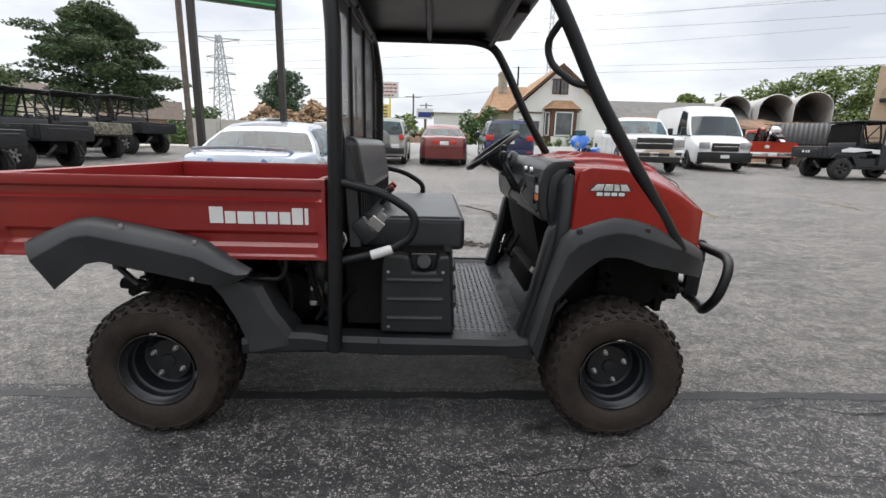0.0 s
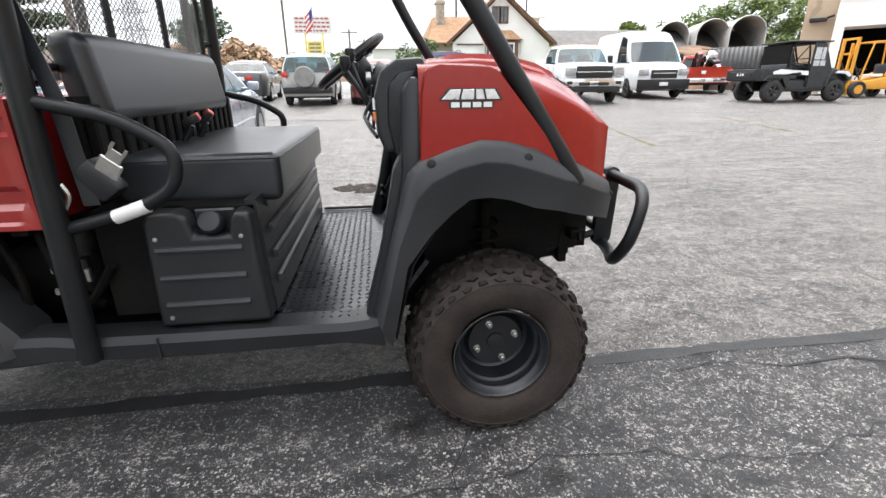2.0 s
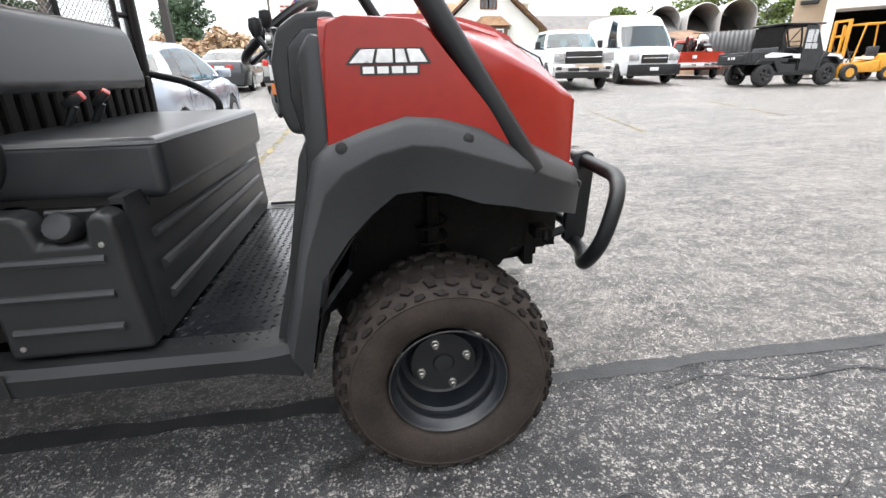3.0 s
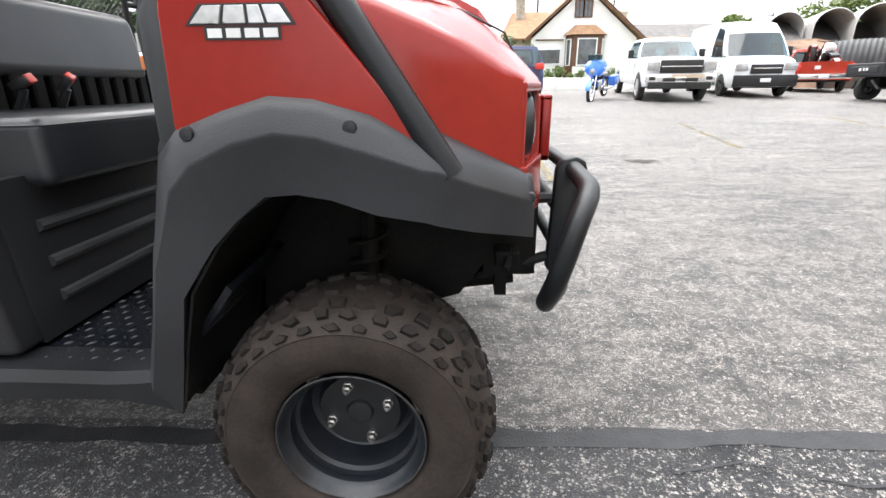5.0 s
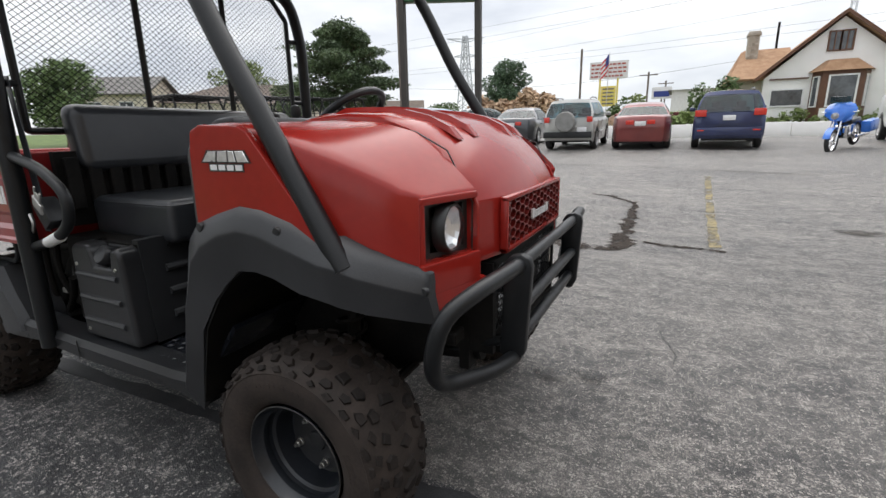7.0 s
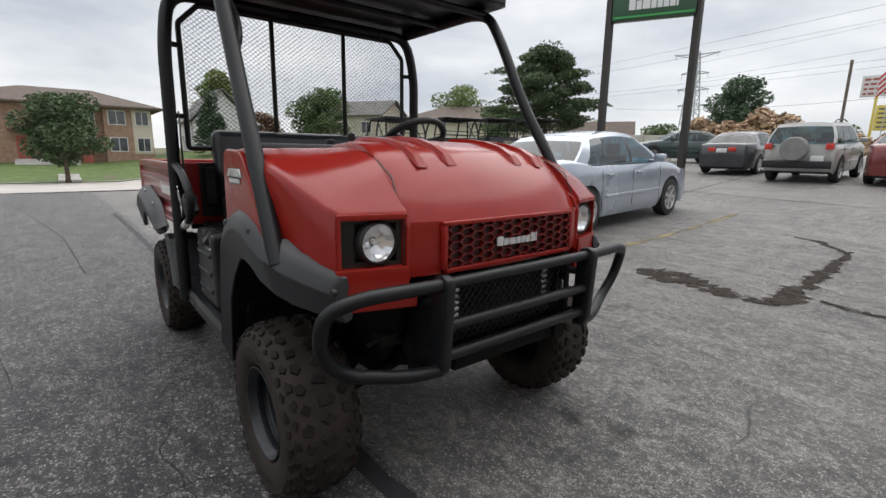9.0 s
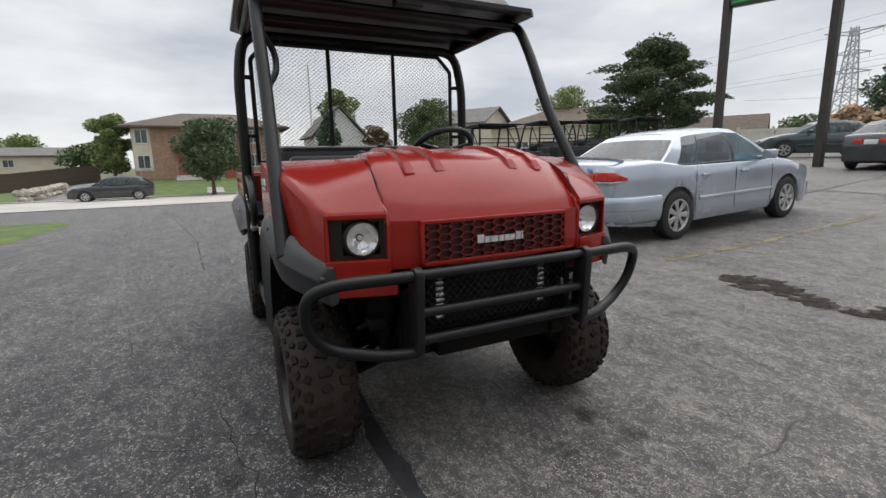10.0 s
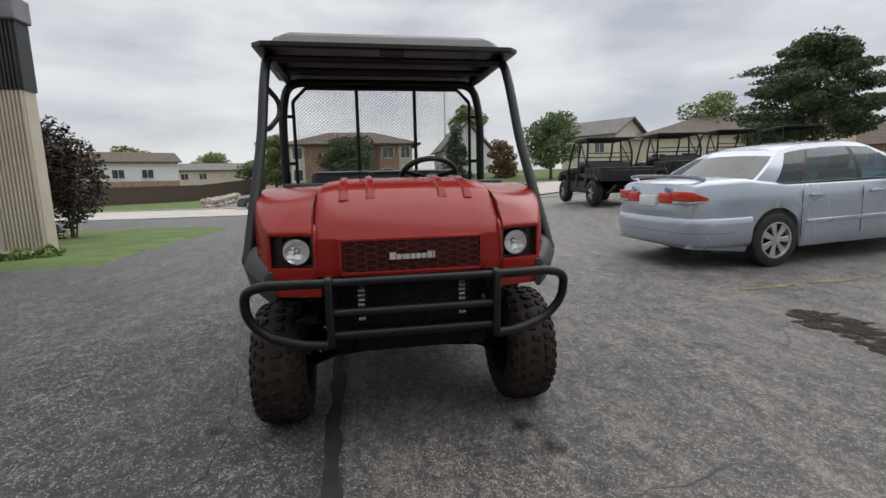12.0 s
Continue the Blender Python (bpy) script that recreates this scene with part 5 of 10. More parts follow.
SIDE = [(0.55, 0.702, 1.115), (0.62, 0.700, 1.118), (0.70, 0.696, 1.116), (0.745, 0.692, 1.110), (0.80, 0.684, 1.096), (0.87, 0.670, 1.073), (0.94, 0.652, 1.046), (1.0, 0.634, 1.019), (1.05, 0.614, 0.993), (1.075, 0.602, 0.978)]
for s in (-1, 1):
    bm = bmesh.new()
    rows = []
    for x, d, z in SIDE:
        w = hood_half(x) + 0.004
        zi = hood_centre(x) - 0.028
        low = 0.865 if x < 0.95 else 0.865 - (x - 0.95) * 0.75
        d -= 0.022 * min(1, max(0, (0.86 - x) / 0.1))
        dl = d + (0.012 if x > 0.9 else 0.0)
        zm = zi + (z - zi) * 0.5 + 0.006
        rows.append([(x, s * w, zi - 0.03), (x, s * (w + 0.004), zi), (x, s * (w + (d - w) * 0.5), zm), (x, s * (d - 0.035), z + 0.012), (x, s * (d - 0.012), z + 0.004), (x, s * d, z - 0.012), (x, s * (d + 0.006), z - 0.06), (x, s * dl, low)])
    for back, zf in ((0.004, 0.967), (0.0, 0.958)):
        w, d = 0.397, 0.582
        ys = [w, w + 0.004, w + (d - w) * 0.5, d - 0.035, d - 0.012, d, d + 0.003, d + 0.006]
        rows.append([(1.112 - back + 0.055 * max(0, d - y) / 0.185, s * y, z) for y, z in zip(ys, (zf - 0.03, zf + 0.001, zf + 0.001, zf, zf, zf - 0.008, 0.86, 0.76))])
    loft(bm, rows)
    solid(bm, 0.005)
    part("front_fender", bm, M_RED, uv, "red plastic front fender", angle=50)
    # face round the lamp
    bm = bmesh.new()
    FX = 1.118
    for y0, y1, z0, z1 in ((0.395, 0.582, 0.942, 0.960), (0.395, 0.588, 0.735, 0.812), (0.570, 0.582, 0.81, 0.946)):
        box(bm, FX - 0.03, FX + (0.012 if z0 < 0.8 else 0.004), min(s * y0, s * y1), max(s * y0, s * y1), z0, z1, 0.005, 2)
    swept(bm)
    part("lamp_surround", bm, M_RED, uv)
    bm = bmesh.new()
    prism(bm, [(1.05, 0.768), (1.172, 0.768), (1.172, 0.92), (1.152, 0.965), (1.09, 1.0), (1.05, 0.99)], "y", s * 0.384, s * 0.397, 0.003)
    part("mask_side", bm, M_RED, uv)
    bm = bmesh.new()
    box(bm, 1.06, 1.13, s * 0.585 if s < 0 else s * 0.37, s * 0.37 if s < 0 else s * 0.585, 0.69, 0.742, 0.008, 2)
    swept(bm)
    part("chin", bm, M_RED, uv)
    bm = bmesh.new()
    ya, yb = sorted((s * 0.393, s * 0.580))
    box(bm, 1.02, 1.058, ya, yb, 0.808, 0.948, 0.002)
    for y0, y1 in ((0.393, 0.412), (0.523, 0.580)):
        q0, q1 = sorted((s * y0, s * y1))
        box(bm, 1.056, 1.092, q0, q1, 0.808, 0.948, 0.002)
    q0, q1 = sorted((s * 0.410, s * 0.525))
    box(bm, 1.056, 1.092, q0, q1, 0.808, 0.824)
    box(bm, 1.056, 1.092, q0, q1, 0.932, 0.948)
    swept(bm)
    part("lamp_box", bm, M_BLACKDECAL, uv)
    lamp = new("headlight")
    lamp.parent = uv
    lamp.matrix_basis = pose(1.121, s * 0.4675, 0.878)
    tagged(lamp, "round clear headlight in a black box")
    bm = bmesh.new()
    lathe(bm, [(0.062, -0.01), (0.062, 0.012), (0.057, 0.02), (0.053, 0.02), (0.053, 0.0)], (0, 0, 0), "x", 28, caps=False)
    part("bezel", bm, M_BLACKDECAL, lamp)
    bm = bmesh.new()
    lathe(bm, [(0.053, 0.012), (0.046, 0.002), (0.036, -0.008), (0.025, -0.015), (0.013, -0.019)], (0, 0, 0), "x", 16, caps=False)
    tilt = random.Random(7)
    for v in bm.verts:
        v.co.x += tilt.uniform(-0.0035, 0.0035)
    part("reflector", bm, M_REFLECT, lamp, "faceted chrome reflector", angle=4)
    bm = bmesh.new()
    lathe(bm, [(0.010, -0.022), (0.009, -0.008), (0.006, -0.003), (0.0, -0.002)], (0, 0, 0), "x", 14)
    part("bulb", bm, M_REFLECT, lamp)
    bm = bmesh.new()
    lathe(bm, [(0.053, 0.018), (0.04, 0.026), (0.02, 0.030), (0.0, 0.031)], (0, 0, 0), "x", 28, caps=False)
    part("lens", bm, M_LENS, lamp, fix=True)
    # cowl panel with the model badge
    bm = bmesh.new()
    prism(bm, [(0.548, 0.878), (0.556, 1.06), (0.566, 1.112), (0.60, 1.126), (0.728, 1.120), (0.752, 1.108), (0.952, 0.868)], "y", s * 0.686, s * 0.706, 0.006, 2)
    part("cowl_panel", bm, M_RED, uv)
    bm = bmesh.new()
    d = s * 0.7065
    if s < 0:
        prism(bm, [(0.597, 1.0390), (0.762, 1.0390), (0.745, 1.0680), (0.621, 1.0680)], "y", d, d + s * 0.001)
        prism(bm, [(0.624, 1.0195), (0.738, 1.0195), (0.738, 1.0380), (0.624, 1.0380)], "y", d, d + s * 0.001)
        part("badge_shadow", bm, M_BLACKDECAL, uv)
        low, high = [0.602, 0.651, 0.690, 0.718, 0.757], [0.625, 0.657, 0.690, 0.712, 0.742]
        for k in range(4):
            bm = bmesh.new()
            prism(bm, [(low[k] + 0.0025, 1.0415), (low[k + 1] - 0.0025, 1.0415), (high[k + 1] - 0.0025, 1.0655), (high[k] + 0.0025, 1.0655)], "y", d, d + s * 0.003, 0.0008)
            part("badge_letter", bm, M_SILVERDECAL, uv, "silver badge letter as plain bar")
        for k in range(4):
            bm = bmesh.new()
            letters(bm, ((0.0215, 1),), 0.629 + 0.0278 * k, 1.0225, 0.0125, 0.0, d, s * 0.002)
            part("badge_number", bm, M_WHITE, uv, "white badge number as plain bar")
    else:
        bm.free()
# grille
bm = bmesh.new()
GX = 1.205
for y0, y1, z0, z1 in ((-0.298, 0.298, 0.918, 0.932), (-0.298, 0.298, 0.780, 0.796), (-0.298, -0.284, 0.78, 0.93), (0.284, 0.298, 0.78, 0.93)):
    box(bm, GX - 0.012, GX + 0.010, y0, y1, z0, z1, 0.004, 2)
grille = part("grille", bm, M_RED, uv, "red honeycomb grille")
# backing and cells carry the shade of the recess in their red
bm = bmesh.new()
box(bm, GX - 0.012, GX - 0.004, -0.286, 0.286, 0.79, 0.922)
part("grille_backing", bm, M_REDSHADE, grille)
bm = bmesh.new()
cw, chh = 0.0560, 0.0262
for col in range(-7, 8):
    for row in range(-1, 6):
        cy, cz = 0.75 * cw * col, 0.804 + chh * (row + (0.5 if col % 2 else 0.0))

        def corner(k, f, depth):
            y, z = ((0.5, 0), (0.25, 0.5), (-0.25, 0.5), (-0.5, 0), (-0.25, -0.5), (0.25, -0.5))[k]
            return bm.verts.new((GX + depth, min(0.286, max(-0.286, cy + y * cw * f)), min(0.920, max(0.793, cz + z * chh * f))))
        if not (-0.30 < cy < 0.30 and 0.785 < cz < 0.928):
            continue
        a, b, c = [corner(k, 1.0, 0.009) for k in range(6)], [corner(k, 0.88, 0.0095) for k in range(6)], [corner(k, 0.86, -0.004) for k in range(6)]
        for k in range(6):
            j = (k + 1) % 6
            bm.faces.new((a[k], a[j], b[j], b[k]))
            bm.faces.new((b[k], b[j], c[j], c[k]))
bmesh.ops.dissolve_degenerate(bm, dist=0.0003, edges=bm.edges[:])
part("honeycomb", bm, M_REDGRILLE, grille, angle=20)
x = -0.094
for w, h in WORD:
    bm = bmesh.new()
    letters(bm, ((w * 0.5, h),), x, 0.842, 0.028, 0.0, GX + 0.014, 0.005, axis="x")
    part("badge_letter", bm, M_SILVERDECAL, uv, "silver badge letter as plain bar")
    x += w * 0.5 + 0.0036
for s in (-1, 1):
    bm = bmesh.new()
    tube(bm, [(1.165 - 0.01, s * 0.3985, 0.79), (1.165 - 0.008, s * 0.3985, 0.93), (1.09, s * 0.397, 1.055), (1.0, s * 0.39, 1.10), (0.75, s * 0.362, 1.138), (0.56, s * 0.34, 1.122)], 0.0022, 6)
    part("hood_gap", bm, M_BLACKDECAL, uv)

# front wheel-arch flares
flare([(0.405, 0.455, 0.452, 0.34, 0.725, 0.67), (0.440, 0.58, 0.478, 0.46, 0.727, 0.67), (0.470, 0.70, 0.505, 0.595, 0.728, 0.68), (0.512, 0.855, 0.575, 0.690, 0.730, 0.69), (0.548, 0.893, 0.625, 0.740, 0.730, 0.692), (0.630, 0.922, 0.680, 0.783, 0.732, 0.692),
       (0.705, 0.944, 0.735, 0.787, 0.733, 0.692), (0.775, 0.939, 0.790, 0.778, 0.733, 0.690), (0.860, 0.916, 0.865, 0.752, 0.733, 0.688), (0.938, 0.882, 0.945, 0.738, 0.728, 0.672), (0.965, 0.880, 0.968, 0.730, 0.722, 0.655), (1.020, 0.852, 1.025, 0.714, 0.700, 0.640), (1.085, 0.820, 1.090, 0.694, 0.652, 0.598), (1.120, 0.802, 1.128, 0.680, 0.618, 0.575), (1.135, 0.793, 1.143, 0.674, 0.602, 0.565)], "front_flare", "weathered black plastic front wheel-arch flare")
for s in (-1, 1):
    for x, z, d in ((0.575, 0.885, 0.719), (0.832, 0.893, 0.722), (1.128, 0.758, 0.606)):
        bm = bmesh.new()
        lathe(bm, [(0.012, -s * 0.010), (0.012, 0.0), (0.010, s * 0.003), (0.0, s * 0.004)], (x, s * d, z), "y", 14)
        part("screw", bm, M_PLAST, uv)
    # inner liner of the arch, near-black so that its shade is in the colour
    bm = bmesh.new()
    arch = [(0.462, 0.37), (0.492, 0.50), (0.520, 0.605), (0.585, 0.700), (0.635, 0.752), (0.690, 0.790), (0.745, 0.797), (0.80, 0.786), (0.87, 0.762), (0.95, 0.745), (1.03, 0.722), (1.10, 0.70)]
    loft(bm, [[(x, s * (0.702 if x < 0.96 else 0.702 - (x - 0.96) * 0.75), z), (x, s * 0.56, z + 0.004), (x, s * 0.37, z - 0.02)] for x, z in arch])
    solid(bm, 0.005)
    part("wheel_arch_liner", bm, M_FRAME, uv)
    # inner panel near-black too, shade of the arch put into its colour
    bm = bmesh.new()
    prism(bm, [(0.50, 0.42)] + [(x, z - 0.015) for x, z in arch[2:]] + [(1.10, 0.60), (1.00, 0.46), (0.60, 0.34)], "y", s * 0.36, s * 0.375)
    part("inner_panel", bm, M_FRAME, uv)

# bull bar
bar = new("bull_bar")
bar.parent = uv
tagged(bar, "black steel tube bull bar")
for s in (-1, 1):
    bm = bmesh.new()
    prism(bm, [(1.225, 0.77), (1.24, 0.79), (1.27, 0.797), (1.292, 0.787), (1.298, 0.765), (1.285, 0.53), (1.27, 0.502), (1.235, 0.50), (1.215, 0.52)], "y", s * 0.338 - 0.015, s * 0.338 + 0.015, 0.006, 2)
    part("upright", bm, M_TUBE, bar)
    bm = bmesh.new()
    tube(bm, [(1.265, s * 0.34, 0.768), (1.245, s * 0.585, 0.768), (1.205, s * 0.668, 0.735), (1.175, s * 0.672, 0.62), (1.165, s * 0.60, 0.535), (1.235, s * 0.44, 0.512), (1.255, s * 0.34, 0.512)], 0.0195, 14, 0.075)
    part("side_loop", bm, M_TUBE, bar)
    bm = bmesh.new()
    tube(bm, [(1.22, s * 0.338, 0.55), (0.98, s * 0.28, 0.45)], 0.014, 8)
    tube(bm, [(1.22, s * 0.338, 0.70), (1.05, s * 0.33, 0.68)], 0.014, 8)
    part("mounting_strut", bm, M_TUBE, bar)
for z, x in ((0.768, 1.262), (0.645, 1.262), (0.552, 1.255)):
    bm = bmesh.new()
    tube(bm, [(x, -0.335, z), (x, 0.335, z)], 0.0175, 14)
    part("cross_bar", bm, M_TUBE, bar)
# radiator and its guard
bm = bmesh.new()
box(bm, 1.13, 1.165, -0.26, 0.26, 0.555, 0.745, 0.004)
rad = part("radiator", bm, M_FRAME, uv)
for s in (-1, 1):
    bm = bmesh.new()
    loft(bm, [[(1.163 + (0.008 if i % 2 else 0.0), s * 0.215 - 0.014, 0.575 + 0.01 * i), (1.163 + (0.008 if i % 2 else 0.0), s * 0.215 + 0.014, 0.575 + 0.01 * i)] for i in range(17)])
    solid(bm, 0.002)
    part("radiator_fins", bm, M_ALU, rad)
bm = bmesh.new()
for i in range(13):
    pts = []
    for j in range(45):
        pts.append((1.182, -0.31 + 0.0141 * j, 0.555 + 0.0155 * i + (0.0072 if (i + j) % 2 else -0.0072)))
    tube(bm, pts, 0.0014, 3)
part("radiator_guard", bm, M_TUBE, rad)["kind"] = "stuff"
bm = bmesh.new()
box(bm, 1.10, 1.19, -0.33, 0.33, 0.745, 0.765)
box(bm, 1.09, 1.12, -0.34, 0.34, 0.44, 0.76)
for s in (-1, 1):
    box(bm, 1.06, 1.19, s * 0.325 - 0.012, s * 0.325 + 0.012, 0.50, 0.76)
part("front_panel", bm, M_FRAME, uv)
bm = bmesh.new()
box(bm, 1.12, 1.20, -0.24, 0.30, 0.455, 0.515, 0.006)
box(bm, 1.195, 1.215, 0.235, 0.295, 0.455, 0.50, 0.004)
part("skid_bar", bm, M_FRAME, uv)
bm = bmesh.new()
box(bm, 1.08, 1.135, -0.46, -0.40, 0.565, 0.60, 0.004)
tube(bm, [(1.10, -0.49, 0.57), (1.12, -0.43, 0.60), (1.11, -0.38, 0.56)], 0.008, 6, 0.02)
part("horn", bm, M_FRAME, uv)
bm = bmesh.new()
box(bm, 1.15, 1.185, 0.305, 0.325, 0.60, 0.66, 0.004)
part("regulator", bm, M_STEEL, uv)

# chassis, running gear and engine
for s in (-1, 1):
    bm = bmesh.new()
    tube(bm, [(-1.45, s * 0.28, 0.52), (-0.75, s * 0.28, 0.42), (-0.6, s * 0.30, 0.33), (0.45, s * 0.30, 0.33), (0.62, s * 0.28, 0.42), (1.14, s * 0.28, 0.48)], 0.03, 8)
    part("chassis_rail", bm, M_FRAME, uv)
    bm = bmesh.new()
    tube(bm, [(-0.70, s * 0.62, 0.38), (0.45, s * 0.62, 0.38)], 0.025, 8)
    part("side_rail", bm, M_FRAME, uv)
for x in (-1.4, -0.7, -0.25, 0.3, 1.1):
    bm = bmesh.new()
    tube(bm, [(x, -0.6 if -0.75 < x < 0.4 else -0.3, 0.40 if x < 0.6 and x > -1 else 0.48), (x, 0.6 if -0.75 < x < 0.4 else 0.3, 0.40 if x < 0.6 and x > -1 else 0.48)], 0.022, 8)
    part("cross_member", bm, M_FRAME, uv)
# pan hung low, wide flat tray added to keep light off the ground
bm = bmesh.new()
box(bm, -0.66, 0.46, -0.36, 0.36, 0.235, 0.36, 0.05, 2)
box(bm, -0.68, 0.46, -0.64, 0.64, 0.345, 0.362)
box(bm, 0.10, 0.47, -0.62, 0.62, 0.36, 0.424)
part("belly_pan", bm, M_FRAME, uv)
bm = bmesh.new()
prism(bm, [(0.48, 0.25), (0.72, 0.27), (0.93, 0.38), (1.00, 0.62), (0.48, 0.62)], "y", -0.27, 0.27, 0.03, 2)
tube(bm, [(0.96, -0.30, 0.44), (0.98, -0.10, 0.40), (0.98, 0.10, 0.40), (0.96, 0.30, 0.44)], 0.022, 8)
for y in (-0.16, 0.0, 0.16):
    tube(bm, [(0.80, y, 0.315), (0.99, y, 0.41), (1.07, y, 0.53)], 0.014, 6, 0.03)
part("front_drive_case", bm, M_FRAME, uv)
for s in (-1, 1):
    bm = bmesh.new()
    tube(bm, [(0.70, s * 0.26, 0.38), (0.785, s * 0.50, 0.25), (0.90, s * 0.26, 0.38)], 0.016, 8, 0.03)
    tube(bm, [(0.70, s * 0.26, 0.47), (0.785, s * 0.50, 0.36), (0.90, s * 0.26, 0.47)], 0.014, 8, 0.03)
    part("suspension_arm", bm, M_FRAME, uv)
    bm = bmesh.new()
    tube(bm, [(0.785, s * 0.46, 0.30), (0.79, s * 0.40, 0.70)], 0.02, 8)
    coil = [(0.786 + 0.042 * math.cos(a), s * (0.452 - 0.005 * a / 6.28) + 0.042 * math.sin(a), 0.36 + 0.046 * a / 6.28) for a in [0.5 * i for i in range(80)]]
    tube(bm, coil, 0.006, 5)
    part("spring_strut", bm, M_FRAME, uv)
    bm = bmesh.new()
    tube(bm, [(0.785, 0, 0.33), (0.785, s * 0.56, 0.286)], 0.016, 8)
    part("drive_shaft", bm, M_FRAME, uv)
    bm = bmesh.new()
    tube(bm, [(-1.078, 0, 0.30), (-1.078, s * 0.56, 0.286)], 0.035, 10)
    part("drive_shaft", bm, M_FRAME, uv)
    bm = bmesh.new()
    tube(bm, [(-1.20, s * 0.40, 0.30), (-1.26, s * 0.40, 0.72)], 0.024, 8)
    coil = [(-1.22 + 0.045 * math.cos(a) - 0.02 * a / 37, s * 0.40 + 0.045 * math.sin(a), 0.36 + 0.05 * a / 6.28) for a in [0.5 * i for i in range(76)]]
    tube(bm, coil, 0.007, 5)
    part("rear_spring", bm, M_FRAME, uv)
bm = bmesh.new()
box(bm, -1.30, -0.70, -0.34, 0.34, 0.21, 0.60, 0.03, 2)
lathe(bm, [(0.10, -0.18), (0.11, -0.14), (0.11, 0.14), (0.10, 0.18)], (-0.92, 0.02, 0.60), "y", 20)
part("transmission", bm, M_FRAME, uv)
bm = bmesh.new()
box(bm, -0.66, -0.34, -0.34, 0.40, 0.36, 0.66, 0.025, 2)
lathe(bm, [(0.10, -0.46), (0.115, -0.45), (0.115, -0.37), (0.10, -0.36)], (-0.62, 0, 0.52), "y", 20)
for i in range(6):
    box(bm, -0.60 + 0.035 * i, -0.585 + 0.035 * i, -0.37, -0.33, 0.42, 0.62)
part("engine", bm, M_FRAME, uv, "dirty black engine under the bed")
bm = bmesh.new()
lathe(bm, [(0.05, -0.10), (0.055, -0.09), (0.055, 0.09), (0.05, 0.10)], (-0.47, -0.46, 0.60), "z", 16)
lathe(bm, [(0.018, -0.02), (0.018, 0.03), (0.0, 0.032)], (-0.43, -0.52, 0.585), "z", 10)
tube(bm, [(-0.52, -0.50, 0.67), (-0.46, -0.54, 0.60), (-0.44, -0.55, 0.50), (-0.48, -0.52, 0.44)], 0.009, 6, 0.04)
part("air_filter", bm, M_ENGINE, uv)
bm = bmesh.new()
tube(bm, [(-0.72, -0.66, 0.665), (-0.58, -0.66, 0.662), (-0.555, -0.66, 0.70), (-0.555, -0.66, 0.745)], 0.009, 8, 0.03)
part("bed_release_lever", bm, M_TUBE, uv)
bm = bmesh.new()
box(bm, -0.485, -0.455, -0.58, -0.565, 0.59, 0.61, 0.003)
box(bm, -0.49, -0.46, -0.58, -0.57, 0.525, 0.545, 0.003)
box(bm, -0.40, -0.385, -0.58, -0.565, 0.56, 0.60, 0.003)
part("hose_clip", bm, M_STEEL, uv)
for pts in ([(-0.62, -0.55, 0.72), (-0.56, -0.58, 0.60), (-0.58, -0.56, 0.46), (-0.64, -0.5, 0.42)], [(-0.50, -0.56, 0.74), (-0.47, -0.585, 0.62), (-0.44, -0.57, 0.52), (-0.38, -0.56, 0.48)], [(-0.30, -0.62, 0.62), (-0.36, -0.60, 0.54), (-0.42, -0.60, 0.47)]):
    bm = bmesh.new()
    tube(bm, pts, 0.012, 8, 0.05)
    part("hose", bm, M_FRAME, uv)
bm = bmesh.new()
box(bm, -1.30, -1.25, -0.56, -0.54, 0.66, 0.745, 0.004)
tube(bm, [(-1.28, -0.56, 0.68), (-1.20, -0.56, 0.60)], 0.012, 8)
part("bed_hinge", bm, M_ENGINE, uv, "rusty brass-coloured hinge bracket")

# roll cage
cage = new("roll_cage")
cage.parent = uv
tagged(cage, "black tube roll cage")
bm = bmesh.new()
tube(bm, [(-0.365, -0.700, 0.38), (-0.345, -0.700, 1.05), (-0.34, -0.695, 1.60), (-0.37, -0.655, 1.825), (-0.37, 0.655, 1.825), (-0.34, 0.695, 1.60), (-0.345, 0.700, 1.05), (-0.365, 0.700, 0.38)], 0.0285, 14, 0.10)
part("rear_hoop", bm, M_TUBE, cage)
for s in (-1, 1):
    bm = bmesh.new()
    tube(bm, [(0.985, s * 0.692, 0.815), (0.622, s * 0.662, 1.37), (0.472, s * 0.658, 1.66), (0.382, s * 0.652, 1.805), (0.25, s * 0.65, 1.835), (-0.37, s * 0.645, 1.835)], 0.025, 14, 0.10)
    part("front_pillar", bm, M_TUBE, cage)
bm = bmesh.new()
tube(bm, [(0.595, -0.660, 1.418), (0.535, -0.640, 1.425), (0.448, -0.595, 1.50), (0.428, -0.595, 1.575), (0.475, -0.657, 1.655)], 0.0135, 10, 0.05)
part("grab_handle", bm, M_TUBE, cage)
bm = bmesh.new()
tube(bm, [(0.36, -0.65, 1.812), (0.36, 0.65, 1.812)], 0.018, 10)
part("roof_cross_bar", bm, M_TUBE, cage)
bm = bmesh.new()
tube(bm, [(-0.02, -0.64, 1.835), (-0.02, 0.64, 1.835)], 0.016, 10)
part("roof_cross_bar", bm, M_TUBE, cage)
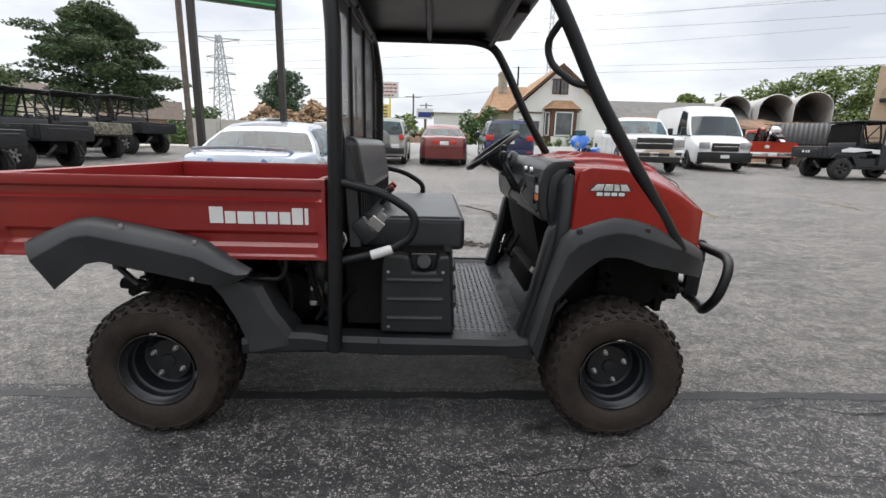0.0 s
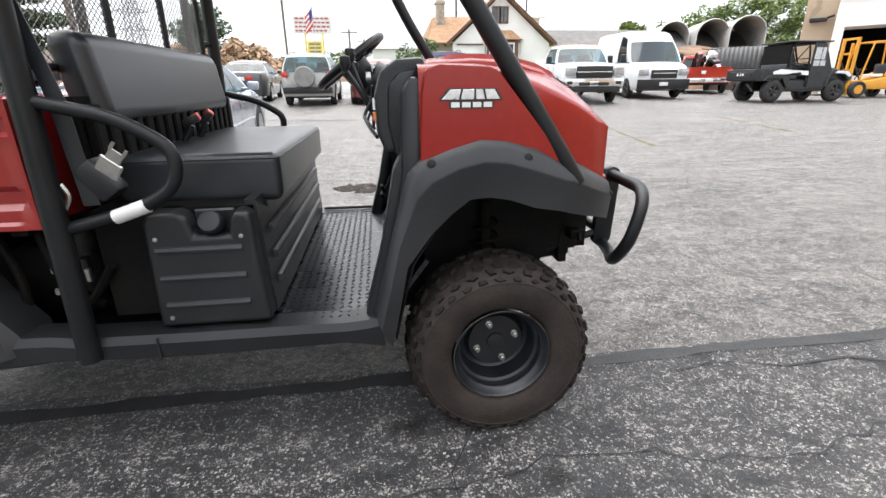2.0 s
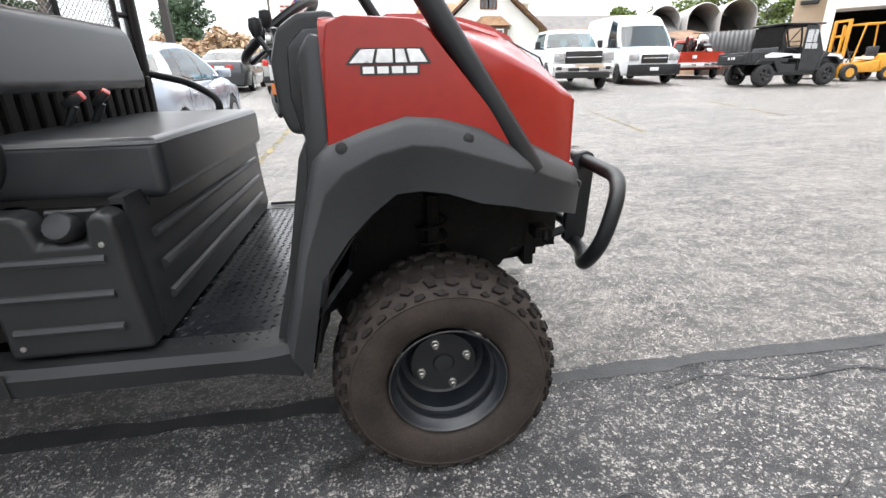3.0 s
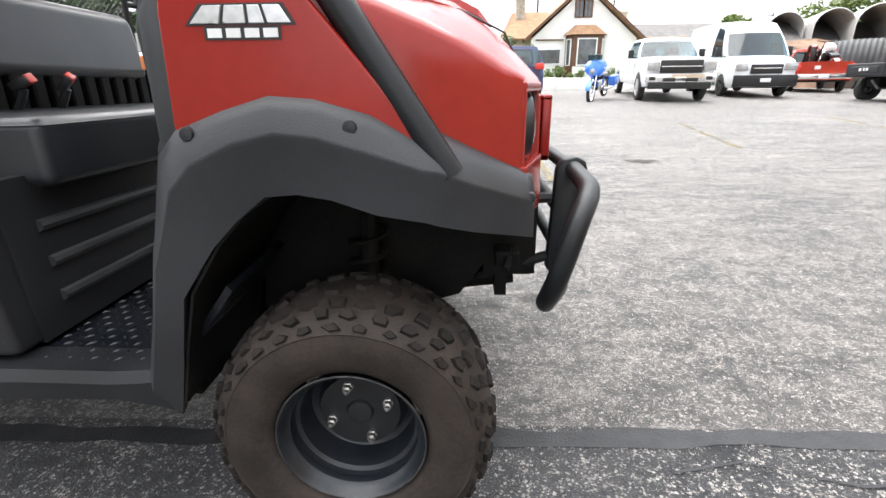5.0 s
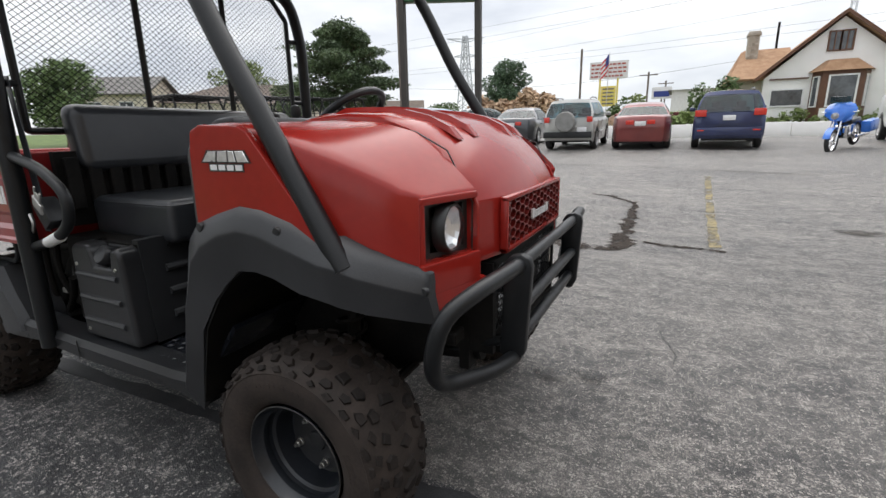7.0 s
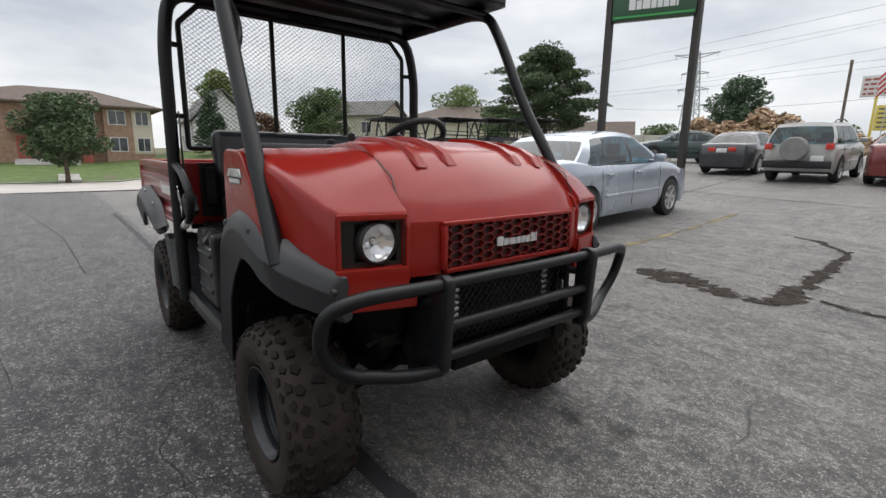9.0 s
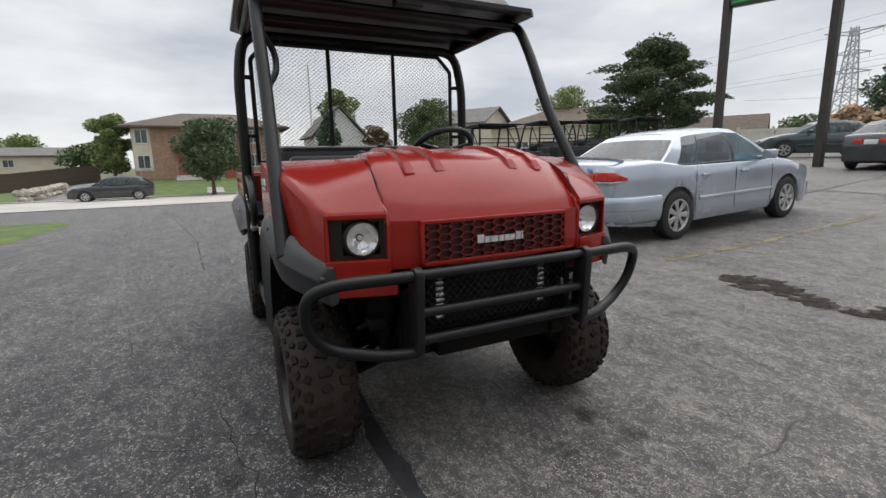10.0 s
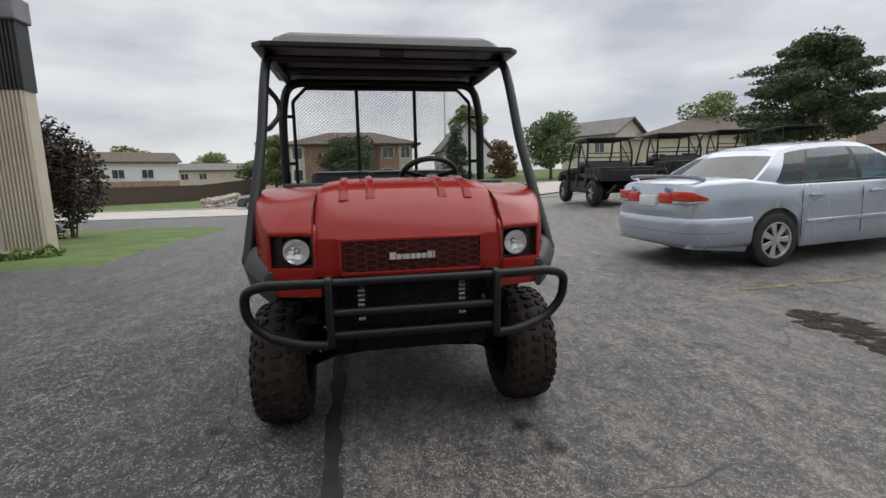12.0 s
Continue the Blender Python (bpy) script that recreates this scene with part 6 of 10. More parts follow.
# rear screen of expanded mesh
scr = new("rear_screen")
scr.parent = uv
tagged(scr, "black expanded metal screen behind the seat")
bm = bmesh.new()
SX = -0.372
rim = [(SX, -0.625, 1.13), (SX, -0.625, 1.70), (SX, -0.535, 1.79), (SX, 0.535, 1.79), (SX, 0.625, 1.70), (SX, 0.625, 1.13)]
tube(bm, rim, 0.0125, 8, 0.015, closed=True)
part("screen_frame", bm, M_TUBE, scr)
for y in (-0.19, 0.22):
    bm = bmesh.new()
    tube(bm, [(SX, y, 1.13), (SX, y, 1.79)], 0.0125, 8)
    part("screen_bar", bm, M_TUBE, scr)
for y in (-0.46, 0.46):
    bm = bmesh.new()
    tube(bm, [(SX, y, 1.785), (SX + 0.03, y, 1.83)], 0.012, 8)
    part("screen_bracket", bm, M_TUBE, scr)
for s in (-1, 1):
    for z in (1.28, 1.60):
        bm = bmesh.new()
        tube(bm, [(SX, s * 0.625, z), (-0.345, s * 0.695, z)], 0.012, 8)
        part("screen_bracket", bm, M_TUBE, scr)
bm = bmesh.new()
pz, py = 0.0108, 0.0132
for i in range(60):
    z0 = 1.138 + pz * i
    half = 0.62 if z0 < 1.70 else 0.62 - (z0 - 1.70)
    nn = int(half / py)
    pts = [(SX, py * j, z0 + (pz * 0.5 if (i + j) % 2 else -pz * 0.5) * 0.92) for j in range(-nn, nn + 1)]
    tube(bm, pts, 0.0016, 3)
part("mesh", bm, M_TUBE, scr, "fine diamond mesh")

# roof
bm = bmesh.new()


def roof_ring(inset, z, front, rear):
    w = 0.712 - inset
    c = 0.05
    x1, x0 = front, rear
    return [(x1, -w + c, z), (x1, w - c, z), (x1 - c, w, z), (x0 + c, w, z), (x0, w - c, z), (x0, -w + c, z), (x0 + c, -w, z), (x1 - c, -w, z)]


loft(bm, [roof_ring(0.02, 1.842, 0.465, -0.455), roof_ring(0.0, 1.848, 0.482, -0.47), roof_ring(0.0, 1.868, 0.482, -0.47), roof_ring(0.05, 1.876, 0.43, -0.42), roof_ring(0.075, 1.890, 0.408, -0.40), roof_ring(0.10, 1.925, 0.385, -0.38), roof_ring(0.135, 1.949, 0.350, -0.34), roof_ring(0.22, 1.961, 0.25, -0.26)], ring=True, caps=False)
top = [v for v in bm.verts if v.co.z > 1.955]
bm.faces.new(top)
loft(bm, [roof_ring(0.02, 1.842, 0.465, -0.455), roof_ring(0.06, 1.846, 0.42, -0.42), roof_ring(0.10, 1.866, 0.37, -0.37)], ring=True)
bm.verts.ensure_lookup_table()
bm.faces.new(bm.verts[-8:])
roof = part("roof", bm, M_PLAST, uv, "black moulded plastic roof", angle=25)
bm = bmesh.new()
for i, y in enumerate((-0.10, -0.045, -0.005, 0.045, 0.10)):
    prism(bm, [(y, 1.886), (y + 0.03, 1.886), (y + 0.022, 1.909), (y + 0.006, 1.909)], "x", 0.345, 0.405, 0.002)
for v in bm.verts:
    v.co.x = 0.406 - (v.co.z - 1.886) * 1.0 + (0.006 if v.co.x > 0.38 else -0.01)
part("embossed_word", bm, M_FLARE, roof, "embossed word as plain bars")
bm = bmesh.new()
box(bm, 0.40, 0.46, -0.06, 0.07, 1.815, 1.845, 0.004)
part("roof_bracket", bm, M_TUBE, roof)
bm = bmesh.new()
box(bm, -0.40, -0.34, -0.11, 0.10, 1.80, 1.835, 0.004)
part("roof_bracket", bm, M_TUBE, roof)

# broad moulded faces stay flat, their edges soft
for ob in uv.children_recursive:
    if ob.type == "MESH" and ob.name.split(".")[0] in ("hood", "front_fender", "front_flare", "rear_fender", "seat_cushion", "backrest", "cowl_panel", "lamp_surround", "dashboard", "seat_base_side", "sill", "mudguard", "roof", "chin", "side_panel"):
        even = ob.modifiers.new("even_shading", "WEIGHTED_NORMAL")
        even.keep_sharp = True

# ---- parked vehicles ----
def interp(t, x):
    if x <= t[0][0]:
        return t[0][1]
    for (a, za), (b, zb) in zip(t, t[1:]):
        if x <= b:
            return za + (zb - za) * (x - a) / (b - a)
    return t[-1][1]


def car_wheel(parent, x, y, r, width, rim_mat, spokes):
    w = new("wheel")
    w.parent = parent
    s = 1 if y > 0 else -1
    w.matrix_basis = pose(x, y, r, 0, 0, 180 if s > 0 else 0)
    bm = bmesh.new()
    k = r * 0.64
    lathe(bm, [(k, -width * 0.42), (k + 0.015, -width * 0.5), (r - 0.05, -width * 0.52), (r - 0.012, -width * 0.44), (r, -width * 0.3), (r, width * 0.3), (r - 0.012, width * 0.44), (k, width * 0.5)], (0, 0, 0), "y", 32, caps=False)
    part("tyre", bm, M_CARTYRE, w)
    bm = bmesh.new()
    ring(bm, [(k + 0.008, -width * 0.50), (k - 0.012, -width * 0.50), (k - 0.02, -width * 0.40), (k - 0.03, -width * 0.1)], 28)
    for i in range(spokes):
        a = 2 * math.pi * i / spokes
        q = [(0.03, -0.024), (k * 0.55, -0.03), (k - 0.005, -0.045), (k - 0.005, 0.045), (k * 0.55, 0.03), (0.03, 0.024)]
        prism(bm, [(u * math.cos(a) - v * math.sin(a), u * math.sin(a) + v * math.cos(a)) for u, v in q], "y", -width * 0.46, -width * 0.36, 0.004)
    lathe(bm, [(0.055, -width * 0.36), (0.055, -width * 0.48), (0.0, -width * 0.5)], (0, 0, 0), "y", 16)
    part("rim", bm, rim_mat, w)
    bm = bmesh.new()
    lathe(bm, [(k - 0.02, -width * 0.12), (0.0, -width * 0.12)], (0, 0, 0), "y", 24)
    part("brake", bm, M_CARINSIDE, w)


def ring(bm, profile, n=32):
    """Like lathe round y, but open at both ends."""
    rows = [[(r * math.cos(2 * math.pi * k / n), h, r * math.sin(2 * math.pi * k / n)) for k in range(n)] for r, h in profile]
    loft(bm, rows, ring=True)


def patch(bm, x, y0, y1, z0, z1, depth=0.03, bevel=0.008):
    box(bm, x - depth, x + depth, min(y0, y1), max(y0, y1), z0, z1, bevel, 2)


def make_car(name, label, category, where, heading, c):
    """A car from its numbers: c holds the length, width, wheels, the line of its body top, and its window columns."""
    hw, L0, L1 = c["w"] / 2, c["x0"], c["x1"]
    xr, xf, r = c["axles"][0], c["axles"][1], c["r"]
    px, py = where
    h = radians(heading)
    zr = lie(px + xr * math.cos(h), py + xr * math.sin(h))
    zf = lie(px + xf * math.cos(h), py + xf * math.sin(h))
    pitch = -math.degrees(math.atan2(zf - zr, xf - xr))
    base = zr - xr * (zf - zr) / (xf - xr)
    car = thing(name, pose(px, py, base, 0, 0, heading) @ pose(0, 0, 0, 0, pitch, 0), label, category, c.get("group", "parked cars"))
    paint, sill = c["paint"], c["sill"]
    # lower body
    n = 84
    rows = []
    for i in range(n + 1):
        t = i / n
        x = L0 + (L1 - L0) * t
        top = interp(c["top"], x)
        e0, e1 = min(1, (x - L0) / c.get("tail", 0.35)), min(1, (L1 - x) / c.get("nose", 0.5))
        w = hw * (1 - c.get("tail_in", 0.10) * (1 - e0) ** 2) * (1 - c.get("nose_in", 0.14) * (1 - e1) ** 2)
        low = sill + 0.06 * (1 - min(1, e0 * 1.3)) + 0.03 * (1 - min(1, e1 * 1.3))
        for ax in (xr, xf):
            d = abs(x - ax)
            ra = r + 0.055
            if d < ra:
                low = max(low, r + math.sqrt(ra * ra - d * d))
        top = max(top, low + 0.03)
        bulge = min(c["waist"], top - 0.02)
        cr = c.get("crown", 0.025)
        sec = [(0, top + cr), (w * 0.45, top + cr * 0.8), (w * 0.80, top + cr * 0.1), (w * 0.92, top - 0.012), (w * 0.965, top - 0.05), (w * 0.99, max(low, bulge)), (w, max(low, bulge - 0.12)), (w * 0.995, max(low, sill + 0.16)), (w * 0.97, max(low, sill + 0.03)), (w * 0.95, low)]
        sec = [(y, max(z, low)) for y, z in sec]
        bow = c.get("bow", 0.13) * ((1 - e0) - 1.3 * (1 - e1)) / hw ** 2
        rows.append([(x + bow * y * y, -y, z) for y, z in sec[::-1]] + [(x + bow * y * y, y, z) for y, z in sec[1:]])
    bm = bmesh.new()
    loft(bm, rows)
    bm.faces.new([bm.verts.new(p) for p in rows[0][::-1]])
    bm.faces.new([bm.verts.new(p) for p in rows[-1]])
    bmesh.ops.remove_doubles(bm, verts=bm.verts[:], dist=0.0008)
    part("body", bm, paint, car, angle=55)
    bm = bmesh.new()
    box(bm, L0 + 0.40, L1 - 0.35, -hw * 0.74, hw * 0.74, sill - 0.02, min(c["belt"] - 0.2, sill + 0.42))
    for ax in (xr, xf):
        ra = r + 0.05
        prism(bm, [(ax + ra * math.cos(math.pi * k / 10), r + ra * math.sin(math.pi * k / 10)) for k in range(11)], "y", -hw * 0.95, hw * 0.95)
    part("underbody", bm, M_CARINSIDE, car)
    # glass house
    belt, roof = c["belt"], c["roof"]
    wb, wr = hw * c.get("wb", 0.93), hw * c.get("wr", 0.66)
    cols = c["cols"]

    def side_at(xb, xt, t, s):
        x = xb + (xt - xb) * t
        bow = math.sin(t * math.pi) * 0.025
        ztop = interp(c["roofline"], xt) - 0.035 if "roofline" in c else roof - 0.035
        return (x, s * (wb + (wr - wb) * t ** 1.25 + bow), belt + (ztop - belt) * t)
    for s in (-1, 1):
        bm = bmesh.new()
        for (a, b, fill), (a2, b2, _) in zip(cols, cols[1:]):
            quad = [[side_at(a + (a2 - a) * u, b + (b2 - b) * u, t, s) for t in (0, 0.25, 0.5, 0.7, 0.87)] for u in (0, 0.5, 1)]
            loft(bm, [[side_at(a + (a2 - a) * u, b + (b2 - b) * u, t, s) for t in (0.87, 0.94, 1.0)] for u in (0, 0.5, 1)])
            if fill == "glass":
                g = bmesh.new()
                loft(g, quad)
                part("side_window", g, M_CARGLASS, car, angle=60)
            elif fill == "black":
                g = bmesh.new()
                loft(g, quad)
                part("pillar_trim", g, M_BLACKDECAL, car, angle=60)
            else:
                loft(bm, quad)
        if len(bm.faces):
            part("pillar", bm, paint, car, angle=60)
        else:
            bm.free()
        # rubber line under the windows
        bm = bmesh.new()
        tube(bm, [(cols[0][0], s * (wb + 0.004), belt), (cols[-1][0], s * (wb + 0.004), belt)], 0.010, 6)
        part("window_trim", bm, M_BLACKDECAL, car)
    (rb, rt), (fb, ft) = (cols[0][0], cols[0][1]), (cols[-1][0], cols[-1][1])
    zt0 = interp(c["roofline"], rt) if "roofline" in c else roof
    zt1 = interp(c["roofline"], ft) if "roofline" in c else roof
    for (b, tp, zt, out, nm) in ((rb, rt, zt0, -1, "rear_window"), (fb, ft, zt1, 1, "windscreen")):
        rows = []
        for i in range(7):
            t = i / 6
            row = []
            for j in range(9):
                v = (-1, -0.95, -0.65, -0.33, 0, 0.33, 0.65, 0.95, 1)[j]
                w = (wb + (wr - wb) * t ** 1.25 + math.sin(t * math.pi) * 0.025)
                swell = 0.10 * (1 - v * v) * (1 - 0.4 * t)
                row.append((b + (tp - b) * t + out * swell * 0.8, v * w, belt + (zt - 0.035 - belt) * t + (0.03 * (1 - v * v)) * t))
            rows.append(row)
        solidpanel = c.get("blind_rear") and out < 0
        bm = bmesh.new()
        # painted edge, glass within
        for i in range(6):
            for j in range(8):
                edge = j in (0, 7) and c.get("edge", True)
                q = [rows[i][j], rows[i][j + 1], rows[i + 1][j + 1], rows[i + 1][j]]
                if edge or i == 5 or solidpanel or (i == 0 and c.get("tall_rear") and out < 0):
                    bm.faces.new([bm.verts.new(p) for p in q])
        bmesh.ops.remove_doubles(bm, verts=bm.verts[:], dist=0.0005)
        if len(bm.faces):
            part(nm + "_frame", bm, paint, car, angle=60)
        else:
            bm.free()
        if not solidpanel:
            bm = bmesh.new()
            for i in range(6):
                for j in range(8):
                    edge = j in (0, 7) and c.get("edge", True)
                    if not (edge or i == 5 or (i == 0 and c.get("tall_rear") and out < 0)):
                        bm.faces.new([bm.verts.new(p) for p in (rows[i][j], rows[i][j + 1], rows[i + 1][j + 1], rows[i + 1][j])])
            bmesh.ops.remove_doubles(bm, verts=bm.verts[:], dist=0.0005)
            part(nm, bm, M_CARGLASS, car, angle=60)
    rows = []
    m = 12
    for i in range(m + 1):
        x = rt + (ft - rt) * i / m
        z = interp(c["roofline"], x) if "roofline" in c else roof
        rise = 0.035 * math.sin(math.pi * i / m) if "roofline" not in c else 0.0
        rows.append([(x, wr * v, z - 0.035 + (0.035 + 0.0) * (1 - abs(v) ** 2.6) + rise * (1 - v * v * 0.5)) for v in (-1, -0.96, -0.85, -0.6, -0.3, 0, 0.3, 0.6, 0.85, 0.96, 1)])
    bm = bmesh.new()
    loft(bm, rows)
    solid(bm, 0.02)
    part("roof", bm, paint, car, angle=60)
    # seats and inner floor behind the glass
    bm = bmesh.new()
    box(bm, cols[0][0] + 0.15, cols[-1][0] - 0.1, -wb * 0.92, wb * 0.92, belt - 0.12, belt - 0.08)
    part("parcel_shelf", bm, M_CARINSIDE, car)
    if not c.get("blind_rear"):
        for sx in c.get("seats", ()):
            for y in (-0.36, 0.36):
                bm = bmesh.new()
                box(bm, sx - 0.06, sx + 0.06, y - 0.24, y + 0.24, belt - 0.15, belt + 0.12, 0.04, 2)
                box(bm, sx - 0.04, sx + 0.04, y - 0.12, y + 0.12, belt + 0.12, belt + 0.30, 0.03, 2)
                part("seat", bm, M_CARINSIDE, car)
    for ax in (xr, xf):
        for s in (-1, 1):
            car_wheel(car, ax, s * (hw - 0.095), r, 0.205, c.get("rim", M_ALLOY), c.get("spokes", 6))
    # seams, handles, moulding
    for x in c.get("seams", ()):
        for s in (-1, 1):
            bm = bmesh.new()
            box(bm, x - 0.003, x + 0.003, s * (hw - 0.002) - 0.003, s * (hw - 0.002) + 0.003, sill + 0.12, belt - 0.08)
            part("door_gap", bm, M_BLACKDECAL, car)
    for x in c.get("handles", ()):
        for s in (-1, 1):
            bm = bmesh.new()
            box(bm, x - 0.09, x + 0.09, s * (hw + 0.008) - 0.014, s * (hw + 0.008) + 0.014, belt - 0.17, belt - 0.135, 0.01, 2)
            part("door_handle", bm, c.get("handle_mat", paint), car)
    if c.get("moulding"):
        for s in (-1, 1):
            bm = bmesh.new()
            box(bm, xr + r + 0.1, xf - r - 0.1, s * (hw + 0.004) - 0.010, s * (hw + 0.004) + 0.010, c["moulding"], c["moulding"] + 0.045, 0.006)
            part("side_moulding", bm, c.get("moulding_mat", paint), car)
    mx = c["cols"][-1][0] - 0.42
    for s in (-1, 1):
        mirror = new("door_mirror")
        mirror.parent = car
        bm = bmesh.new()
        box(bm, mx - 0.06, mx + 0.06, min(s * (hw + 0.02), s * (hw + 0.20)), max(s * (hw + 0.02), s * (hw + 0.20)), belt + 0.0, belt + c.get("mirror_h", 0.13), 0.03, 2)
        box(bm, mx - 0.02, mx + 0.03, min(s * (hw - 0.08), s * (hw + 0.06)), max(s * (hw - 0.08), s * (hw + 0.06)), belt, belt + 0.04, 0.01)
        part("mirror_shell", bm, c.get("mirror_mat", paint), mirror)
    for nm, x, y0, y1, z0, z1, m_, both in c.get("bits", ()):
        for s in ((1, -1) if both else (1,)):
            bm = bmesh.new()
            patch(bm, x, s * y0, s * y1, z0, z1, 0.035)
            part(nm, bm, m_, car)
    return car


def sedan(paint, **kw):
    c = dict(w=1.785, x0=-2.46, x1=2.35, axles=(-1.357, 1.357), r=0.328, sill=0.215, belt=0.985, roof=1.49, roofline=[(-1.10, 1.41), (-0.85, 1.46), (-0.45, 1.49), (-0.1, 1.49), (0.15, 1.47), (0.30, 1.44)], waist=0.83, paint=paint,
             top=[(-2.46, 0.69), (-2.44, 0.90), (-2.40, 1.02), (-2.30, 1.055), (-1.75, 1.075), (-1.2, 1.005), (0.6, 0.985), (0.95, 1.005), (1.5, 0.935), (2.0, 0.80), (2.22, 0.70), (2.33, 0.58), (2.35, 0.5)],
             cols=[(-1.72, -1.08, "paint"), (-1.36, -0.99, "glass"), (-1.02, -0.70, "black"), (-0.99, -0.66, "glass"), (-0.12, -0.10, "black"), (-0.04, -0.04, "glass"), (0.83, 0.18, "paint"), (0.98, 0.26, "paint")],
             seats=(-0.75, 0.2), seams=(-0.08, 0.88, -1.0), handles=(-0.80, 0.12), moulding=0.50,
             tail=0.9, tail_in=0.22, bits=(("tail_lamp_inner", -2.410, 0.20, 0.43, 0.805, 0.935, M_TAIL, True), ("number_plate", -2.425, -0.16, 0.16, 0.765, 0.90, M_SIGNWHITE, False),
                   ("head_lamp", 2.20, 0.42, 0.76, 0.60, 0.72, M_CLEARLAMP, True), ("bumper", 2.33, -0.74, 0.74, 0.28, 0.52, paint, False), ("grille", 2.30, -0.35, 0.35, 0.56, 0.66, M_BLACKDECAL, False)))
    c.update(kw)
    return c


silver_car = make_car("sedan", "silver-blue four-door sedan parked on the lot", "car", (-2.56, 8.39), 92.8, sedan(M_SILVER, spokes=7))
# thin spoiler on its boot
bm = bmesh.new()
tube(bm, [(-2.14, -0.62, 1.075), (-2.28, -0.60, 1.112), (-2.40, -0.3, 1.135), (-2.42, 0, 1.14), (-2.40, 0.3, 1.135), (-2.28, 0.60, 1.112), (-2.14, 0.62, 1.075)], 0.013, 8, 0.1, flat=2.2)
part("spoiler", bm, M_SILVER, silver_car)


def wrap(off, z, a, n=3.6, back=0.75, half=0.885):
    """A point on the rounded plan of the tail, off outside it."""
    cx, cy = abs(math.cos(a)) ** (2 / n), math.copysign(abs(math.sin(a)) ** (2 / n), a)
    return (-1.72 - (back + off) * cx, (half + off) * cy, z)


TURN = [radians(-90 + 180 * k / 48) for k in range(49)]
bm = bmesh.new()
loft(bm, [[wrap(off, z, a) for off, z in ((-0.06, 0.640), (0.004, 0.636), (0.020, 0.622), (0.030, 0.56), (0.028, 0.44), (0.012, 0.34), (-0.02, 0.29), (-0.10, 0.275))] for a in TURN])
part("rear_bumper", bm, M_SILVER, silver_car, angle=60)
bm = bmesh.new()
tube(bm, [wrap(0.026, 0.465, a) for a in TURN[2:-2]], 0.004, 5)
part("bumper_seam", bm, M_BLACKDECAL, silver_car)
for s in (-1, 1):
    for z0, z1, mm, nm in ((0.842, 0.955, M_TAIL, "tail_lamp"), (0.797, 0.839, M_CLEARLAMP, "reversing_lamp")):
        bm = bmesh.new()
        prism(bm, [(-2.444, s * 0.44), (-2.416, s * 0.60), (-2.388, s * 0.705), (-2.30, s * 0.748), (-2.215, s * 0.782), (-2.215, s * 0.70), (-2.30, s * 0.66), (-2.36, s * 0.44)], "z", z0, z1, 0.010, 2)
        for v in bm.verts:
            v.co.z += (0.850 - v.co.z) * 0.75 * rise((v.co.x + 2.40) / 0.185)
        part(nm, bm, mm, silver_car)
bm = bmesh.new()
lathe(bm, [(0.034, -2.41), (0.034, -2.4335), (0.0, -2.4345)], (0, 0.33, 0.975), "x", 16)
part("round_sticker", bm, M_PALEBLUE, silver_car, "round blue sticker")
bm = bmesh.new()
lathe(bm, [(0.034, -2.41), (0.034, -2.4335), (0.0, -2.4345)], (0, -0.33, 0.975), "x", 16)
part("round_sticker", bm, M_PALEBLUE, silver_car, "round blue sticker")

make_car("sedan", "dark grey sedan parked beside the sign post", "car", (-4.55, 21.4), 93, sedan(M_GREYCAR))
make_car("sedan", "dark green sedan parked by the white fence", "car", (-8.3, 24.2), 222, sedan(M_GREENCAR))
make_car("sedan", "dark red sedan parked facing the kerb", "car", (0.37, 19.75), 91, sedan(M_MAROON))
make_car("hatchback", "black hatchback parked across the street", "car", (-32.6, -4.1), 272, sedan(M_GREYCAR, roof=1.52, roofline=[(-1.6, 1.44), (-1.2, 1.50), (-0.3, 1.52), (0.3, 1.47)], top=[(-2.2, 0.6), (-2.18, 0.9), (-2.0, 1.0), (-1.2, 0.97), (0.6, 0.95), (0.95, 0.97), (1.5, 0.92), (2.0, 0.82), (2.22, 0.72), (2.33, 0.6), (2.35, 0.5)], x0=-2.2,
         cols=[(-2.1, -1.5, "paint"), (-1.75, -1.3, "glass"), (-0.98, -0.72, "black"), (-0.93, -0.68, "glass"), (-0.12, -0.10, "black"), (-0.04, -0.04, "glass"), (0.83, 0.18, "paint"), (0.98, 0.26, "paint")], bits=()))


